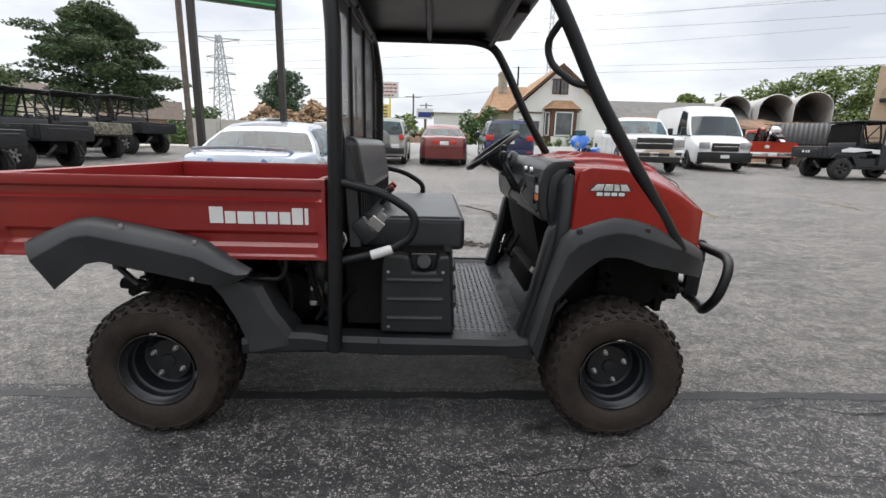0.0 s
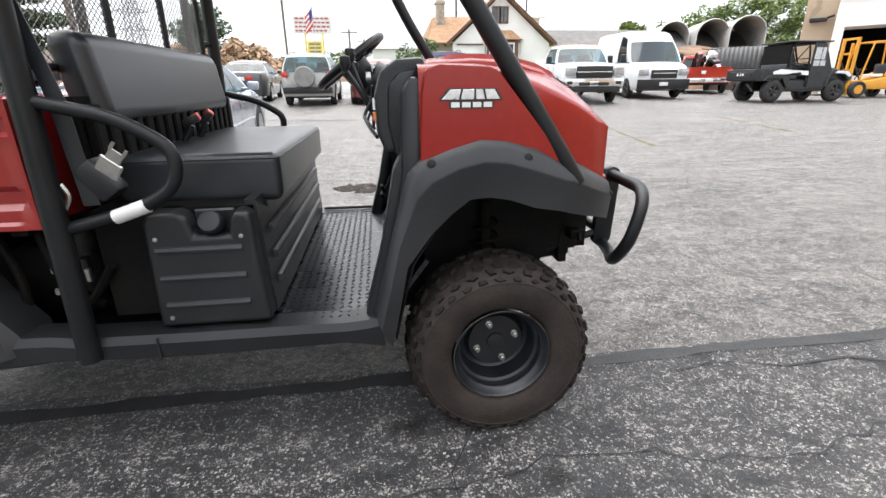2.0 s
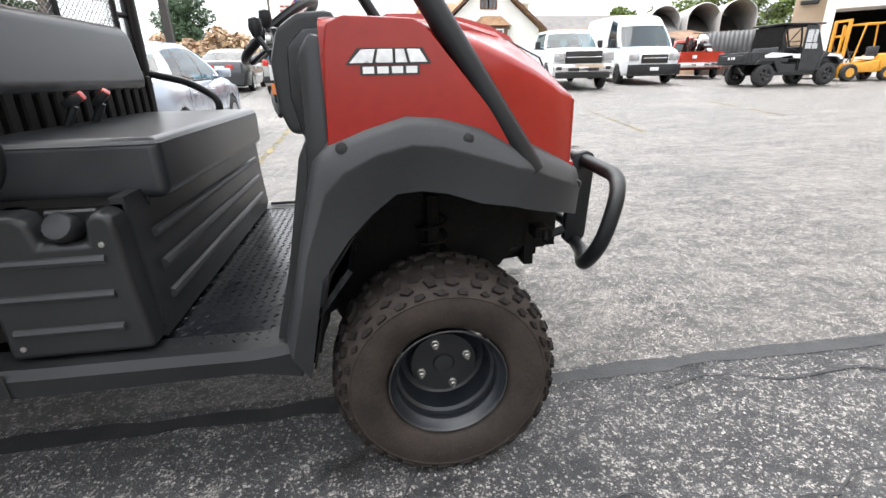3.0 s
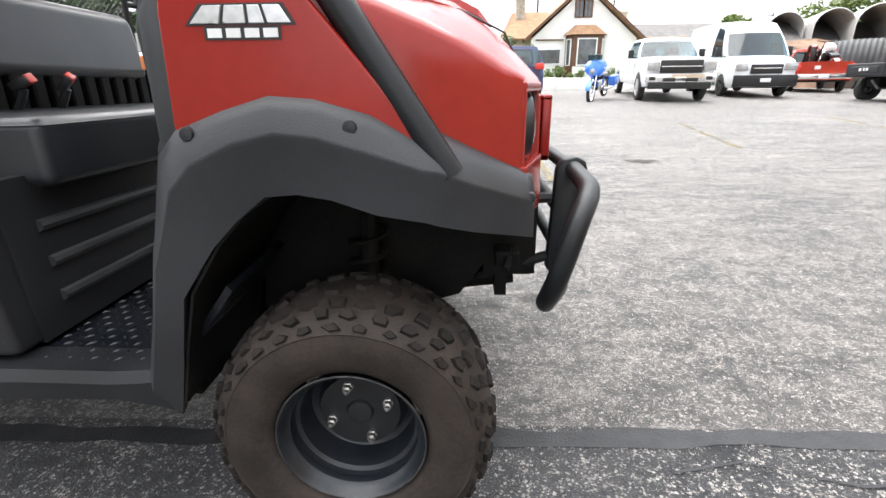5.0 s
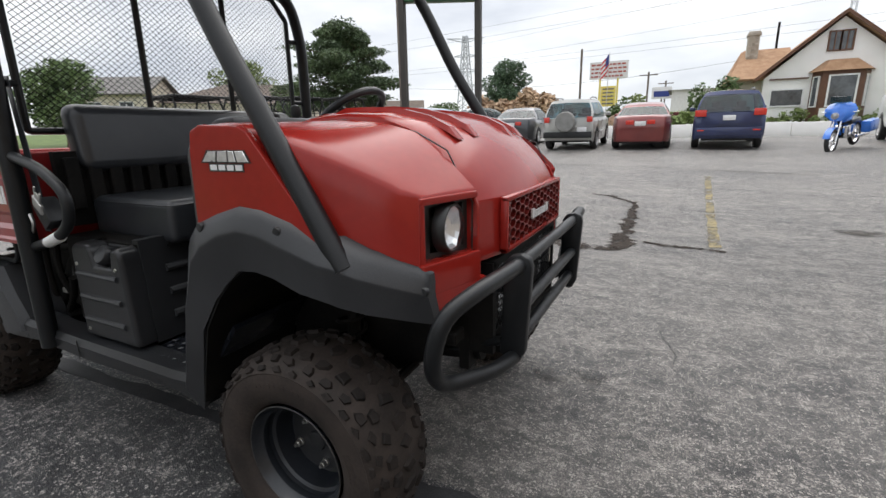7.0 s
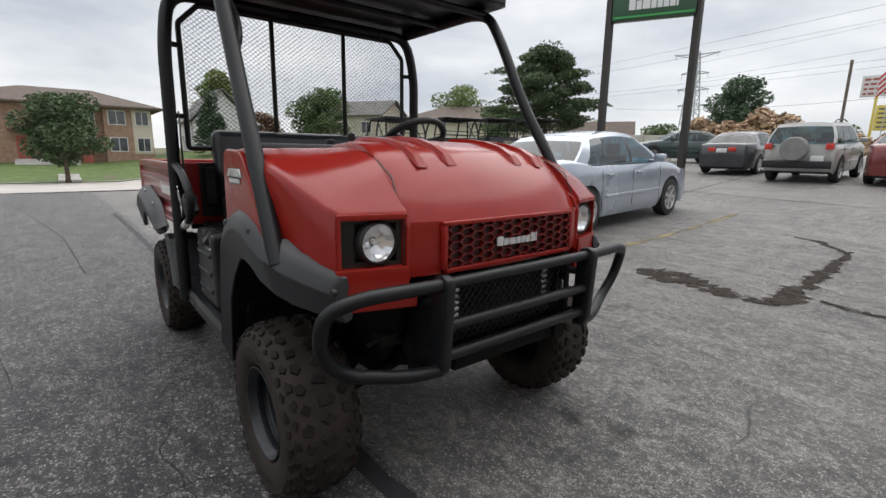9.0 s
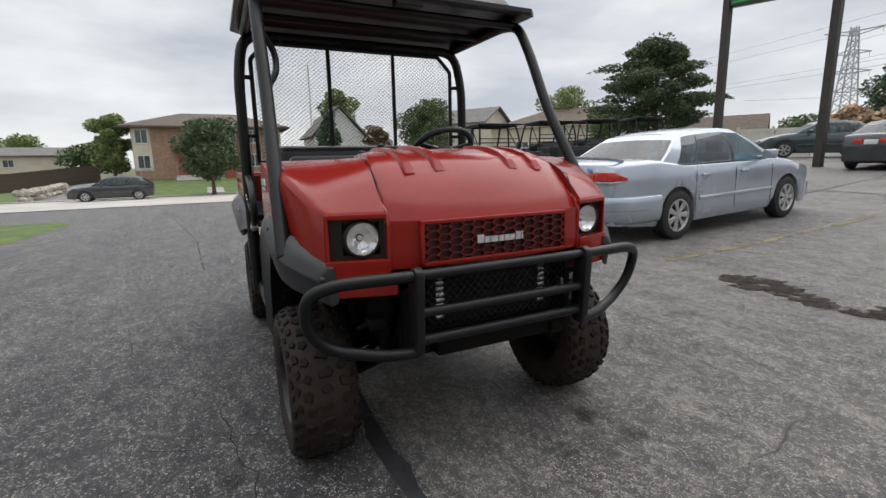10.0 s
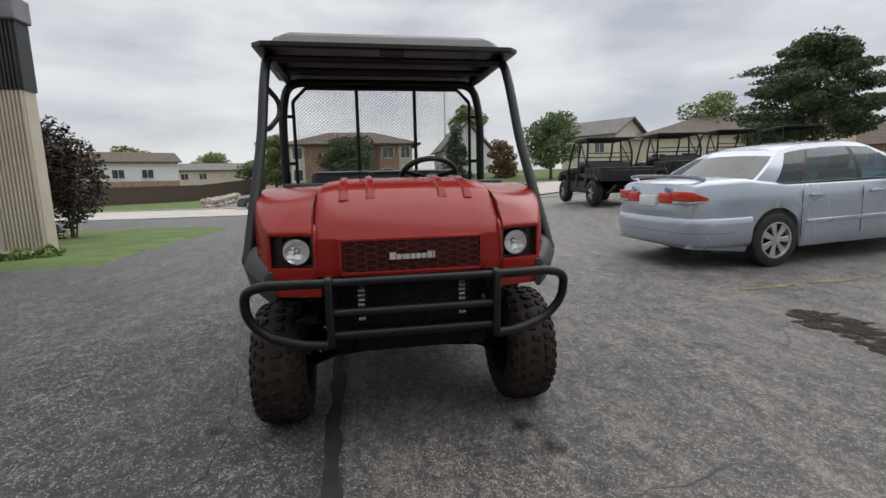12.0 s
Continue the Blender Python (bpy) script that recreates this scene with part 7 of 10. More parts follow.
def suv(paint, **kw):
    c = dict(w=1.86, x0=-2.32, x1=2.30, axles=(-1.33, 1.36), r=0.36, sill=0.27, belt=1.10, roof=1.70, waist=0.92, paint=paint, tail=0.25, tail_in=0.06,
             top=[(-2.32, 0.75), (-2.31, 0.95), (-2.26, 1.08), (-1.5, 1.10), (0.7, 1.09), (1.0, 1.10), (1.6, 1.04), (2.05, 0.94), (2.22, 0.80), (2.30, 0.6)],
             cols=[(-2.22, -1.88, "paint"), (-1.95, -1.70, "glass"), (-1.15, -1.05, "black"), (-1.08, -0.99, "glass"), (-0.22, -0.20, "black"), (-0.14, -0.14, "glass"), (0.78, 0.10, "paint"), (0.95, 0.20, "paint")],
             seats=(-0.85, 0.1), seams=(-0.18, 0.85, -1.1), handles=(-0.95, 0.02), moulding=0.55, wr=0.72, tall_rear=False,
             bits=(("tail_lamp", -2.26, 0.60, 0.90, 0.98, 1.17, M_TAIL, True), ("number_plate", -2.305, -0.16, 0.16, 0.86, 1.0, M_SIGNWHITE, False), ("bumper", -2.33, -0.84, 0.84, 0.42, 0.66, paint, False), ("reflector", -2.36, 0.62, 0.80, 0.56, 0.60, M_TAIL, True),
                   ("head_lamp", 2.14, 0.5, 0.82, 0.80, 0.95, M_CLEARLAMP, True), ("grille", 2.26, -0.42, 0.42, 0.66, 0.82, M_BLACKDECAL, False)))
    c.update(kw)
    return c


suv_b = make_car("suv", "dark blue suv parked facing the kerb", "car", (2.9, 19.7), 88, suv(M_BLUECAR))
suv_t = make_car("suv", "champagne small suv with spare wheel on its back", "car", (-1.85, 19.3), 90, suv(M_TANCAR, w=1.70, roof=1.66, x0=-1.98, x1=1.95, axles=(-1.2, 1.2), waist=0.85, belt=1.08,
         top=[(-1.98, 0.72), (-1.97, 0.95), (-1.93, 1.07), (-1.4, 1.08), (0.7, 1.07), (1.0, 1.08), (1.5, 1.0), (1.8, 0.92), (1.93, 0.75), (1.95, 0.6)],
         cols=[(-1.90, -1.62, "paint"), (-1.70, -1.50, "glass"), (-1.05, -0.95, "black"), (-0.98, -0.90, "glass"), (-0.20, -0.18, "black"), (-0.12, -0.12, "glass"), (0.72, 0.15, "paint"), (0.88, 0.25, "paint")],
         bits=(("tail_lamp", -1.95, 0.62, 0.80, 0.93, 1.10, M_TAIL, True), ("number_plate", -1.98, -0.62, -0.32, 0.62, 0.76, M_SIGNWHITE, False), ("bumper", -2.0, -0.80, 0.80, 0.42, 0.62, M_PLAST, False))))
bm = bmesh.new()
lathe(bm, [(0.33, -0.02), (0.33, -0.17), (0.30, -0.20), (0.0, -0.205)], (-1.98, 0.06, 0.95), "x", 28)
part("spare_wheel_cover", bm, mat("grey_spare_cover", (0.2, 0.2, 0.19), (0.26, 0.26, 0.25), rough=0.6), suv_t, "round grey spare wheel cover")
for par, l in ((suv_b, 1.0), (suv_t, 0.8)):
    for s in (-1, 1):
        bm = bmesh.new()
        zz = 1.73 if par is suv_b else 1.69
        tube(bm, [(-1.55 * l, s * 0.58, zz - 0.03), (-1.4 * l, s * 0.59, zz + 0.03), (-0.3 * l, s * 0.59, zz + 0.035), (0.05, s * 0.58, zz - 0.02)], 0.018, 6, 0.08)
        part("roof_rail", bm, M_PLAST, par)

# white pickup, facing the camera's side of the lot
white_truck = make_car("pickup_truck", "white crew-cab pickup truck with chrome bumper", "pickup truck", (8.07, 19.2), 262, dict(w=2.03, x0=-3.0, x1=2.95, axles=(-1.95, 1.95), r=0.41, sill=0.45, belt=1.30, roof=1.93, waist=1.1, paint=M_WHITECAR, crown=0.03, nose=0.25, nose_in=0.06, bow=0.07,
         top=[(-3.0, 1.2), (-2.95, 1.42), (-0.9, 1.42), (-0.85, 1.30), (1.2, 1.30), (1.45, 1.32), (2.2, 1.30), (2.75, 1.27), (2.90, 1.22), (2.95, 1.0)], wr=0.72,
         cols=[(-0.85, -0.72, "paint"), (-0.70, -0.62, "glass"), (0.12, 0.12, "black"), (0.20, 0.18, "glass"), (1.15, 0.62, "paint"), (1.35, 0.75, "paint")], seats=(-0.3, 0.5), seams=(0.16, 1.2, -0.8), handles=(-0.5, 0.45), handle_mat=M_CHROME, mirror_mat=M_PLAST, mirror_h=0.26, rim=M_ALLOY, spokes=8,
         bits=(("grille", 2.95, -0.60, 0.60, 0.86, 1.22, M_BLACKDECAL, False), ("grille_bar", 2.965, -0.58, 0.58, 1.03, 1.06, M_CHROME, False), ("grille_frame", 2.95, -0.62, 0.62, 1.225, 1.25, M_CHROME, False), ("head_lamp", 2.945, 0.63, 0.97, 0.92, 1.18, M_CLEARLAMP, True), ("bumper", 2.99, -0.99, 0.99, 0.60, 0.84, M_CHROME, False), ("fog_lamp", 3.0, 0.72, 0.90, 0.66, 0.76, M_BLACKDECAL, True), ("air_dam", 2.95, -0.9, 0.9, 0.40, 0.58, M_BLACKDECAL, False), ("bumper_intake", 3.01, -0.5, 0.5, 0.62, 0.72, M_BLACKDECAL, False), ("number_plate", 3.01, -0.15, 0.15, 0.60, 0.75, M_SIGNWHITE, False))))
for y in (-0.55, -0.28, 0, 0.28, 0.55):
    bm = bmesh.new()
    box(bm, 0.62, 0.70, y - 0.05, y + 0.05, 1.93, 1.965, 0.01)
    part("roof_marker_lamp", bm, M_AMBER, white_truck)
van = make_car("van", "white high-roof delivery van parked on the lot", "van", (11.5, 20.6), 262, dict(w=2.06, x0=-2.9, x1=2.85, axles=(-1.7, 1.85), r=0.35, sill=0.32, belt=1.32, roof=2.52, waist=1.0, paint=M_WHITECAR, crown=0.03, nose=0.45, nose_in=0.12,
         top=[(-2.9, 1.30), (1.6, 1.32), (1.9, 1.32), (2.35, 1.22), (2.7, 1.05), (2.82, 0.85), (2.85, 0.6)], wr=0.80, wb=0.96, blind_rear=True, roofline=[(-2.8, 2.46), (-2.2, 2.52), (0.3, 2.52), (0.85, 2.42), (1.2, 2.22)],
         cols=[(-2.88, -2.80, "paint"), (0.35, 0.35, "paint"), (0.42, 0.40, "glass"), (1.55, 0.95, "paint"), (1.92, 1.16, "paint")], seats=(), seams=(0.38, 1.55, -0.9), handles=(0.55,), mirror_mat=M_PLAST, mirror_h=0.30, rim=M_PLAST, spokes=5, handle_mat=M_PLAST,
         bits=(("grille", 2.82, -0.48, 0.48, 0.76, 1.06, M_BLACKDECAL, False), ("grille_bar", 2.84, -0.42, 0.42, 0.92, 0.95, M_CHROME, False), ("head_lamp", 2.745, 0.55, 0.93, 0.86, 1.09, M_CLEARLAMP, True), ("bumper", 2.84, -0.97, 0.97, 0.36, 0.72, M_PLAST, False), ("number_plate", 2.90, -0.15, 0.15, 0.50, 0.62, M_SIGNWHITE, False))))
for s in (-1, 1):
    bm = bmesh.new()
    box(bm, -1.2, 1.35, min(s * 1.025, s * 1.045), max(s * 1.025, s * 1.045), 0.36, 0.55, 0.006)
    part("side_cladding", bm, M_PLAST, van)
red = make_car("pickup_truck", "red pickup truck loaded with dirt bikes", "pickup truck", (15.7, 22.5), 66, dict(w=1.80, x0=-2.6, x1=2.4, axles=(-1.55, 1.55), r=0.35, sill=0.38, belt=1.08, roof=1.62, waist=0.95, paint=M_REDCAR, tail=0.1, tail_in=0.02,
         top=[(-2.6, 1.08), (-0.5, 1.10), (0.9, 1.08), (1.2, 1.08), (2.0, 1.02), (2.3, 0.95), (2.4, 0.7)], cols=[(-0.5, -0.4, "paint"), (-0.3, -0.25, "glass"), (0.7, 0.25, "paint"), (0.85, 0.35, "paint")], seats=(), seams=(-0.4, 0.75), handles=(-0.2,), spokes=5, wr=0.72,
         bits=(("tail_lamp", -2.6, 0.74, 0.88, 0.75, 1.0, M_TAIL, True), ("tail_bumper", -2.66, -0.85, 0.85, 0.48, 0.66, M_CHROME, False), ("number_plate", -2.70, -0.15, 0.15, 0.50, 0.62, M_SIGNWHITE, False), ("tailgate_decal", -2.605, 0.15, 0.32, 0.82, 0.95, M_SIGNWHITE, False))))


def make_bike(name, label, m, fairing, chrome):
    """A motorcycle: wheels, frame, engine, tank, seat, fork and bars."""
    b = thing(name, m, label, "motorcycle", "motorcycles" if not chrome else "")
    for x in (-0.72, 0.72):
        bm = bmesh.new()
        lathe(bm, [(0.24, -0.04), (0.29, -0.055), (0.32, -0.03), (0.325, 0), (0.32, 0.03), (0.29, 0.055), (0.24, 0.04)], (x, 0, 0.325), "y", 28, closed=True)
        part("tyre", bm, M_CARTYRE, b)
        bm = bmesh.new()
        for i in range(8):
            a = i * math.pi / 4
            tube(bm, [(x, 0, 0.325), (x + 0.25 * math.cos(a), 0, 0.325 + 0.25 * math.sin(a))], 0.008, 5)
        lathe(bm, [(0.05, -0.06), (0.05, 0.06)], (x, 0, 0.325), "y", 12)
        lathe(bm, [(0.235, -0.03), (0.25, -0.03), (0.25, 0.03), (0.235, 0.03)], (x, 0, 0.325), "y", 24, closed=True)
        part("rim", bm, M_CHROME, b)
    bm = bmesh.new()
    tube(bm, [(-0.72, 0, 0.33), (-0.30, 0, 0.42), (0.20, 0, 0.35), (0.42, 0, 0.85), (-0.1, 0, 0.80), (-0.72, 0, 0.62)], 0.03, 8, 0.05)
    part("frame", bm, M_FRAME, b)
    bm = bmesh.new()
    box(bm, -0.22, 0.22, -0.16, 0.16, 0.32, 0.68, 0.05, 2)
    for s in (-1, 1):
        tube(bm, [(0.1, s * 0.16, 0.45), (-0.1, s * 0.20, 0.30), (-0.95, s * 0.22, 0.30)], 0.04, 8, 0.05)
    part("engine", bm, M_CHROME if chrome else M_FRAME, b)
    bm = bmesh.new()
    for s in (-1, 1):
        tube(bm, [(0.72, s * 0.09, 0.33), (0.45, s * 0.09, 0.98)], 0.024, 8)
    tube(bm, [(0.40, -0.40, 1.06), (0.42, -0.2, 1.02), (0.44, 0.2, 1.02), (0.40, 0.40, 1.06)], 0.014, 6, 0.04)
    part("fork", bm, M_CHROME if chrome else M_FRAME, b)
    bm = bmesh.new()
    box(bm, -0.10, 0.38, -0.15, 0.15, 0.76, 1.0, 0.07, 3)
    part("tank", bm, fairing, b)
    bm = bmesh.new()
    box(bm, -0.62, -0.02, -0.16, 0.16, 0.68, 0.80, 0.05, 2)
    part("seat", bm, M_VINYL, b)
    for x in (0.72, -0.72):
        bm = bmesh.new()
        pts = [[(x + 0.37 * math.cos(a), -0.08, 0.325 + 0.37 * math.sin(a)), (x + 0.37 * math.cos(a), 0.08, 0.325 + 0.37 * math.sin(a))] for a in [radians(20 + 14 * i) for i in range(11)]]
        loft(bm, pts)
        solid(bm, 0.008)
        part("mudguard", bm, fairing, b)
    if chrome:
        bm = bmesh.new()
        rows = []
        for t, w in ((0, 0.18), (0.3, 0.33), (0.6, 0.36), (0.85, 0.28), (1.0, 0.12)):
            rows.append([(0.66 - 0.22 * t - 0.18 * abs(v) ** 2, w * v, 0.85 + 0.45 * t) for v in (-1, -0.6, -0.2, 0.2, 0.6, 1)])
        loft(bm, rows)
        solid(bm, 0.02)
        part("fairing", bm, M_BLUEPAINT, b, "bright blue batwing fairing")
        bm = bmesh.new()
        lathe(bm, [(0.09, 0.66), (0.085, 0.70), (0.0, 0.72)], (0, 0, 0.98), "x", 18)
        part("head_lamp", bm, M_CLEARLAMP, b)
        for s in (-1, 1):
            bm = bmesh.new()
            box(bm, -1.05, -0.45, min(s * 0.2, s * 0.42), max(s * 0.2, s * 0.42), 0.38, 0.70, 0.05, 2)
            part("pannier", bm, M_BLUEPAINT, b)
        bm = bmesh.new()
        box(bm, 0.42, 0.46, -0.22, 0.22, 1.28, 1.46, 0.01)
        part("wind_shield", bm, M_CARGLASS, b)
    return b


make_bike("motorcycle", "blue and chrome touring motorcycle on the lot", pose(5.6, 17.6, lie(5.6, 17.6), 0, 8, 238), M_BLUEPAINT, True)
for bx, by, hd, pt in ((14.85, 21.35, 60, M_REDCAR), (15.35, 21.2, 75, M_SIGNWHITE)):
    make_bike("dirt_bike", "red and white dirt bike standing in a truck bed", pose(bx, by, lie(bx, by) + 0.74, 0, 26 if pt is M_REDCAR else -18, hd), pt, False)


def make_utv(name, label, m, body_mat, group, cab=False, gate=None):
    """A crew utility vehicle with roof and cargo bed, seen from some way off."""
    u = thing(name, m, label, "utility vehicle", group)
    R = 0.36
    for x in (-1.15, 1.15):
        for s in (-1, 1):
            w = new("wheel")
            w.parent = u
            w.matrix_basis = pose(x, s * 0.645, R, 0, 0, 180 if s > 0 else 0)
            bm = bmesh.new()
            rows = []
            for i in range(48):
                a = 2 * math.pi * i / 48
                k = 0.012 if i % 2 else -0.004
                rows.append([(r * math.cos(a), y, r * math.sin(a)) for r, y in ((0.19, -0.10), (0.21, -0.13), (0.29, -0.135), (0.325 + k, -0.115), (R + k, -0.07), (R + k, 0.07), (0.325 + k, 0.115), (0.29, 0.135), (0.19, 0.10))])
            loft(bm, rows + rows[:1])
            bmesh.ops.remove_doubles(bm, verts=bm.verts[:], dist=0.0005)
            part("tyre", bm, M_CARTYRE, w)
            bm = bmesh.new()
            lathe(bm, [(0.20, -0.118), (0.185, -0.122), (0.17, -0.09), (0.12, -0.05), (0.01, -0.05)], (0, 0, 0), "y", 24, caps=False)
            rim = part("rim", bm, M_RIM, w)
            for i in range(5):
                a = 2 * math.pi * i / 5
                bm = bmesh.new()
                q = [(0.03, -0.022), (0.18, -0.035), (0.18, 0.035), (0.03, 0.022)]
                prism(bm, [(p * math.cos(a) - v * math.sin(a), p * math.sin(a) + v * math.cos(a)) for p, v in q], "y", -0.112, -0.085, 0.004)
                part("spoke", bm, M_ENGINE if cab else M_ALLOY, rim)
    bm = bmesh.new()
    prism(bm, [(0.78, 0.45), (1.60, 0.50), (1.74, 0.62), (1.72, 0.86), (1.50, 1.00), (0.95, 1.12), (0.80, 1.12)], "y", -0.60, 0.60, 0.05, 2)
    part("hood", bm, M_PLAST if cab else body_mat, u)
    bm = bmesh.new()
    box(bm, -1.05, 0.9, -0.66, 0.66, 0.34, 0.50, 0.02)
    part("floor_tub", bm, M_PLAST, u)
    # cargo bed with pressed sides and tailgate
    for s in (-1, 1):
        bm = bmesh.new()
        box(bm, -1.85, -0.62, s * 0.71 - 0.02, s * 0.71 + 0.02, 0.74, 1.08, 0.012)
        for x in (-1.68, -1.38, -1.08, -0.78):
            box(bm, x - 0.05, x + 0.05, s * 0.735 - 0.012, s * 0.735 + 0.012, 0.78, 1.03, 0.008)
        part("bed_side", bm, M_PLAST, u)
    bm = bmesh.new()
    box(bm, -1.89, -1.85, -0.72, 0.72, 0.74, 1.08, 0.012)
    box(bm, -1.905, -1.885, -0.55, 0.55, 0.82, 1.0, 0.01)
    part("tailgate", bm, gate or M_PLAST, u, "" if gate is None else "tan and green patterned tailgate")
    if cab:
        bm = bmesh.new()
        for k, w in enumerate((0.08, 0.05, 0.08)):
            box(bm, -1.912, -1.904, -0.18 + 0.13 * k, -0.18 + 0.13 * k + w, 0.87, 0.95)
        part("tailgate_decal", bm, M_WHITE, u, "white tailgate lettering as plain bars")
    bm = bmesh.new()
    box(bm, -1.86, -0.60, -0.70, 0.70, 0.70, 0.76)
    box(bm, -0.64, -0.60, -0.70, 0.70, 0.74, 1.10)
    part("bed_floor", bm, M_PLAST, u)
    bm = bmesh.new()
    box(bm, -1.55, -0.70, -0.24, 0.24, 0.40, 0.70, 0.03)
    part("drive_unit", bm, M_FRAME, u)
    for s in (-1, 1):
        bm = bmesh.new()
        tube(bm, [(-1.80, s * 0.30, 0.60), (-1.72, s * 0.50, 0.36)], 0.035, 8)
        part("spring", bm, M_ENGINE, u)
    for x in (-0.45, 0.35):
        bm = bmesh.new()
        box(bm, x - 0.2, x + 0.2, -0.60, 0.60, 0.74, 0.88, 0.03, 2)
        part("bench_seat", bm, M_VINYL, u)
        bm = bmesh.new()
        box(bm, x - 0.27, x - 0.15, -0.60, 0.60, 0.90, 1.24, 0.04, 2)
        part("seat_back", bm, M_VINYL, u)
        bm = bmesh.new()
        box(bm, x - 0.22, x + 0.22, -0.58, 0.58, 0.50, 0.74, 0.02)
        part("seat_box", bm, M_PLAST, u)
    for s in (-1, 1):
        bm = bmesh.new()
        tube(bm, [(0.92, s * 0.66, 0.95), (0.64, s * 0.66, 1.55), (0.50, s * 0.62, 1.88), (-0.55, s * 0.62, 1.90), (-0.68, s * 0.68, 1.5), (-0.64, s * 0.69, 0.55)], 0.030, 8, 0.1)
        part("cage_side", bm, M_TUBE, u)
        bm = bmesh.new()
        tube(bm, [(-0.05, s * 0.62, 1.89), (0.0, s * 0.68, 1.4), (0.0, s * 0.69, 0.5)], 0.028, 8, 0.08)
        part("middle_post", bm, M_TUBE, u)
        bm = bmesh.new()
        tube(bm, [(-0.05, s * 0.63, 1.80), (-0.64, s * 0.68, 1.15)], 0.018, 6)
        part("brace", bm, M_TUBE, u)
        bm = bmesh.new()
        tube(bm, [(-0.62, s * 0.695, 1.22), (-0.1, s * 0.70, 1.12), (0.0, s * 0.70, 0.9)], 0.020, 6, 0.06)
        part("hip_rail", bm, M_TUBE, u)
        bm = bmesh.new()
        prism(bm, [(0.70, 0.50), (0.84, 0.84), (0.98, 0.90), (1.34, 0.88), (1.56, 0.66), (1.66, 0.70), (1.66, 0.86), (1.45, 1.00), (0.88, 1.06), (0.70, 0.62)], "y", s * 0.56, s * 0.76, 0.018)
        part("front_wheel_arch", bm, M_PLAST, u)
        bm = bmesh.new()
        prism(bm, [(-1.62, 0.68), (-1.40, 0.78), (-0.92, 0.78), (-0.74, 0.50), (-0.60, 0.50), (-0.64, 0.76), (-0.88, 0.88), (-1.44, 0.88)], "y", s * 0.60, s * 0.77, 0.015)
        part("rear_wheel_arch", bm, M_PLAST, u)
        bm = bmesh.new()
        box(bm, -0.66, 0.74, s * 0.66 - 0.03, s * 0.66 + 0.03, 0.40, 0.70, 0.02)
        part("side_panel", bm, M_PLAST, u)
        if cab:
            bm = bmesh.new()
            prism(bm, [(-1.30, 0.98), (-1.05, 1.06), (-0.02, 1.00), (0.0, 0.86), (-0.25, 0.88), (-0.30, 0.96), (-0.85, 0.90), (-1.28, 0.90)], "y", s * 0.768, s * 0.785, 0.006)
            part("white_trim_panel", bm, body_mat, u, "white painted trim panel")
            bm = bmesh.new()
            prism(bm, [(0.98, 0.92), (1.06, 1.0), (1.45, 0.98), (1.62, 0.84), (1.52, 0.80), (1.36, 0.90), (1.06, 0.92)], "y", s * 0.765, s * 0.785, 0.006)
            part("white_fender_trim", bm, body_mat, u)
        else:
            bm = bmesh.new()
            box(bm, -0.60, -0.32, s * 0.70 - 0.01, s * 0.70 + 0.01, 0.80, 0.92, 0.006)
            part("side_decal", bm, M_ENGINE, u, "silver decal as plain bar")
        bm = bmesh.new()
        lathe(bm, [(0.07, 1.70), (0.06, 1.735), (0.0, 1.74)], (0, s * 0.45, 0.76), "x", 14)
        part("head_lamp", bm, M_CLEARLAMP, u)
    for x, hy, z, r in ((0.5, 0.62, 1.88, 0.022), (-0.05, 0.62, 1.88, 0.022), (-0.55, 0.62, 1.88, 0.022), (-0.66, 0.68, 1.14, 0.016), (-0.66, 0.68, 1.26, 0.014), (-0.66, 0.68, 1.38, 0.014), (-0.66, 0.68, 1.50, 0.014), (0.02, 0.68, 1.26, 0.016), (0.02, 0.68, 1.40, 0.014)):
        bm = bmesh.new()
        tube(bm, [(x, -hy, z), (x, hy, z)], r, 6)
        part("cage_cross_bar", bm, M_TUBE, u)
    bm = bmesh.new()
    box(bm, -0.78, 0.74, -0.72, 0.72, 1.905, 1.955, 0.02, 2)
    part("roof", bm, M_PLAST, u)
    bm = bmesh.new()
    tube(bm, [(0.50, 0.30, 1.08), (0.74, 0.30, 0.92)], 0.02, 6)
    lathe(bm, [(0.17, -0.014), (0.185, 0.0), (0.17, 0.014), (0.155, 0.0)], (0, 0, 0), "z", 20, closed=True)
    for v in bm.verts:
        if v.co.length < 0.25:
            v.co = pose(0.50, 0.30, 1.10, 0, -40, 0) @ v.co
    part("steering_wheel", bm, M_PLAST, u)
    if cab:
        bm = bmesh.new()
        box(bm, -0.70, -0.66, -0.64, 0.64, 1.12, 1.86, 0.01)
        part("rear_panel", bm, M_FRAME, u)
        for s in (-1, 1):
            bm = bmesh.new()
            prism(bm, [(0.05, 0.48), (0.85, 0.48), (0.88, 0.95), (0.60, 1.60), (0.48, 1.87), (0.05, 1.89)], "y", s * 0.70, s * 0.73, 0.01)
            d = part("door", bm, M_PLAST, u, "black cab door with four small panes")
            for x0, x1, z0, z1 in ((0.12, 0.34, 1.36, 1.74), (0.37, 0.50, 1.36, 1.74), (0.12, 0.34, 1.16, 1.33), (0.37, 0.56, 1.16, 1.33)):
                bm = bmesh.new()
                prism(bm, [(x0, z0), (x1, z0), (x1, z1), (x0, z1)], "y", s * 0.732, s * 0.737)
                part("pane", bm, M_CLEARLAMP, d)
    bm = bmesh.new()
    tube(bm, [(1.75, -0.45, 0.50), (1.84, -0.45, 0.78), (1.84, 0.45, 0.78), (1.75, 0.45, 0.50)], 0.02, 8, 0.05)
    part("front_guard", bm, M_TUBE, u)
    return u


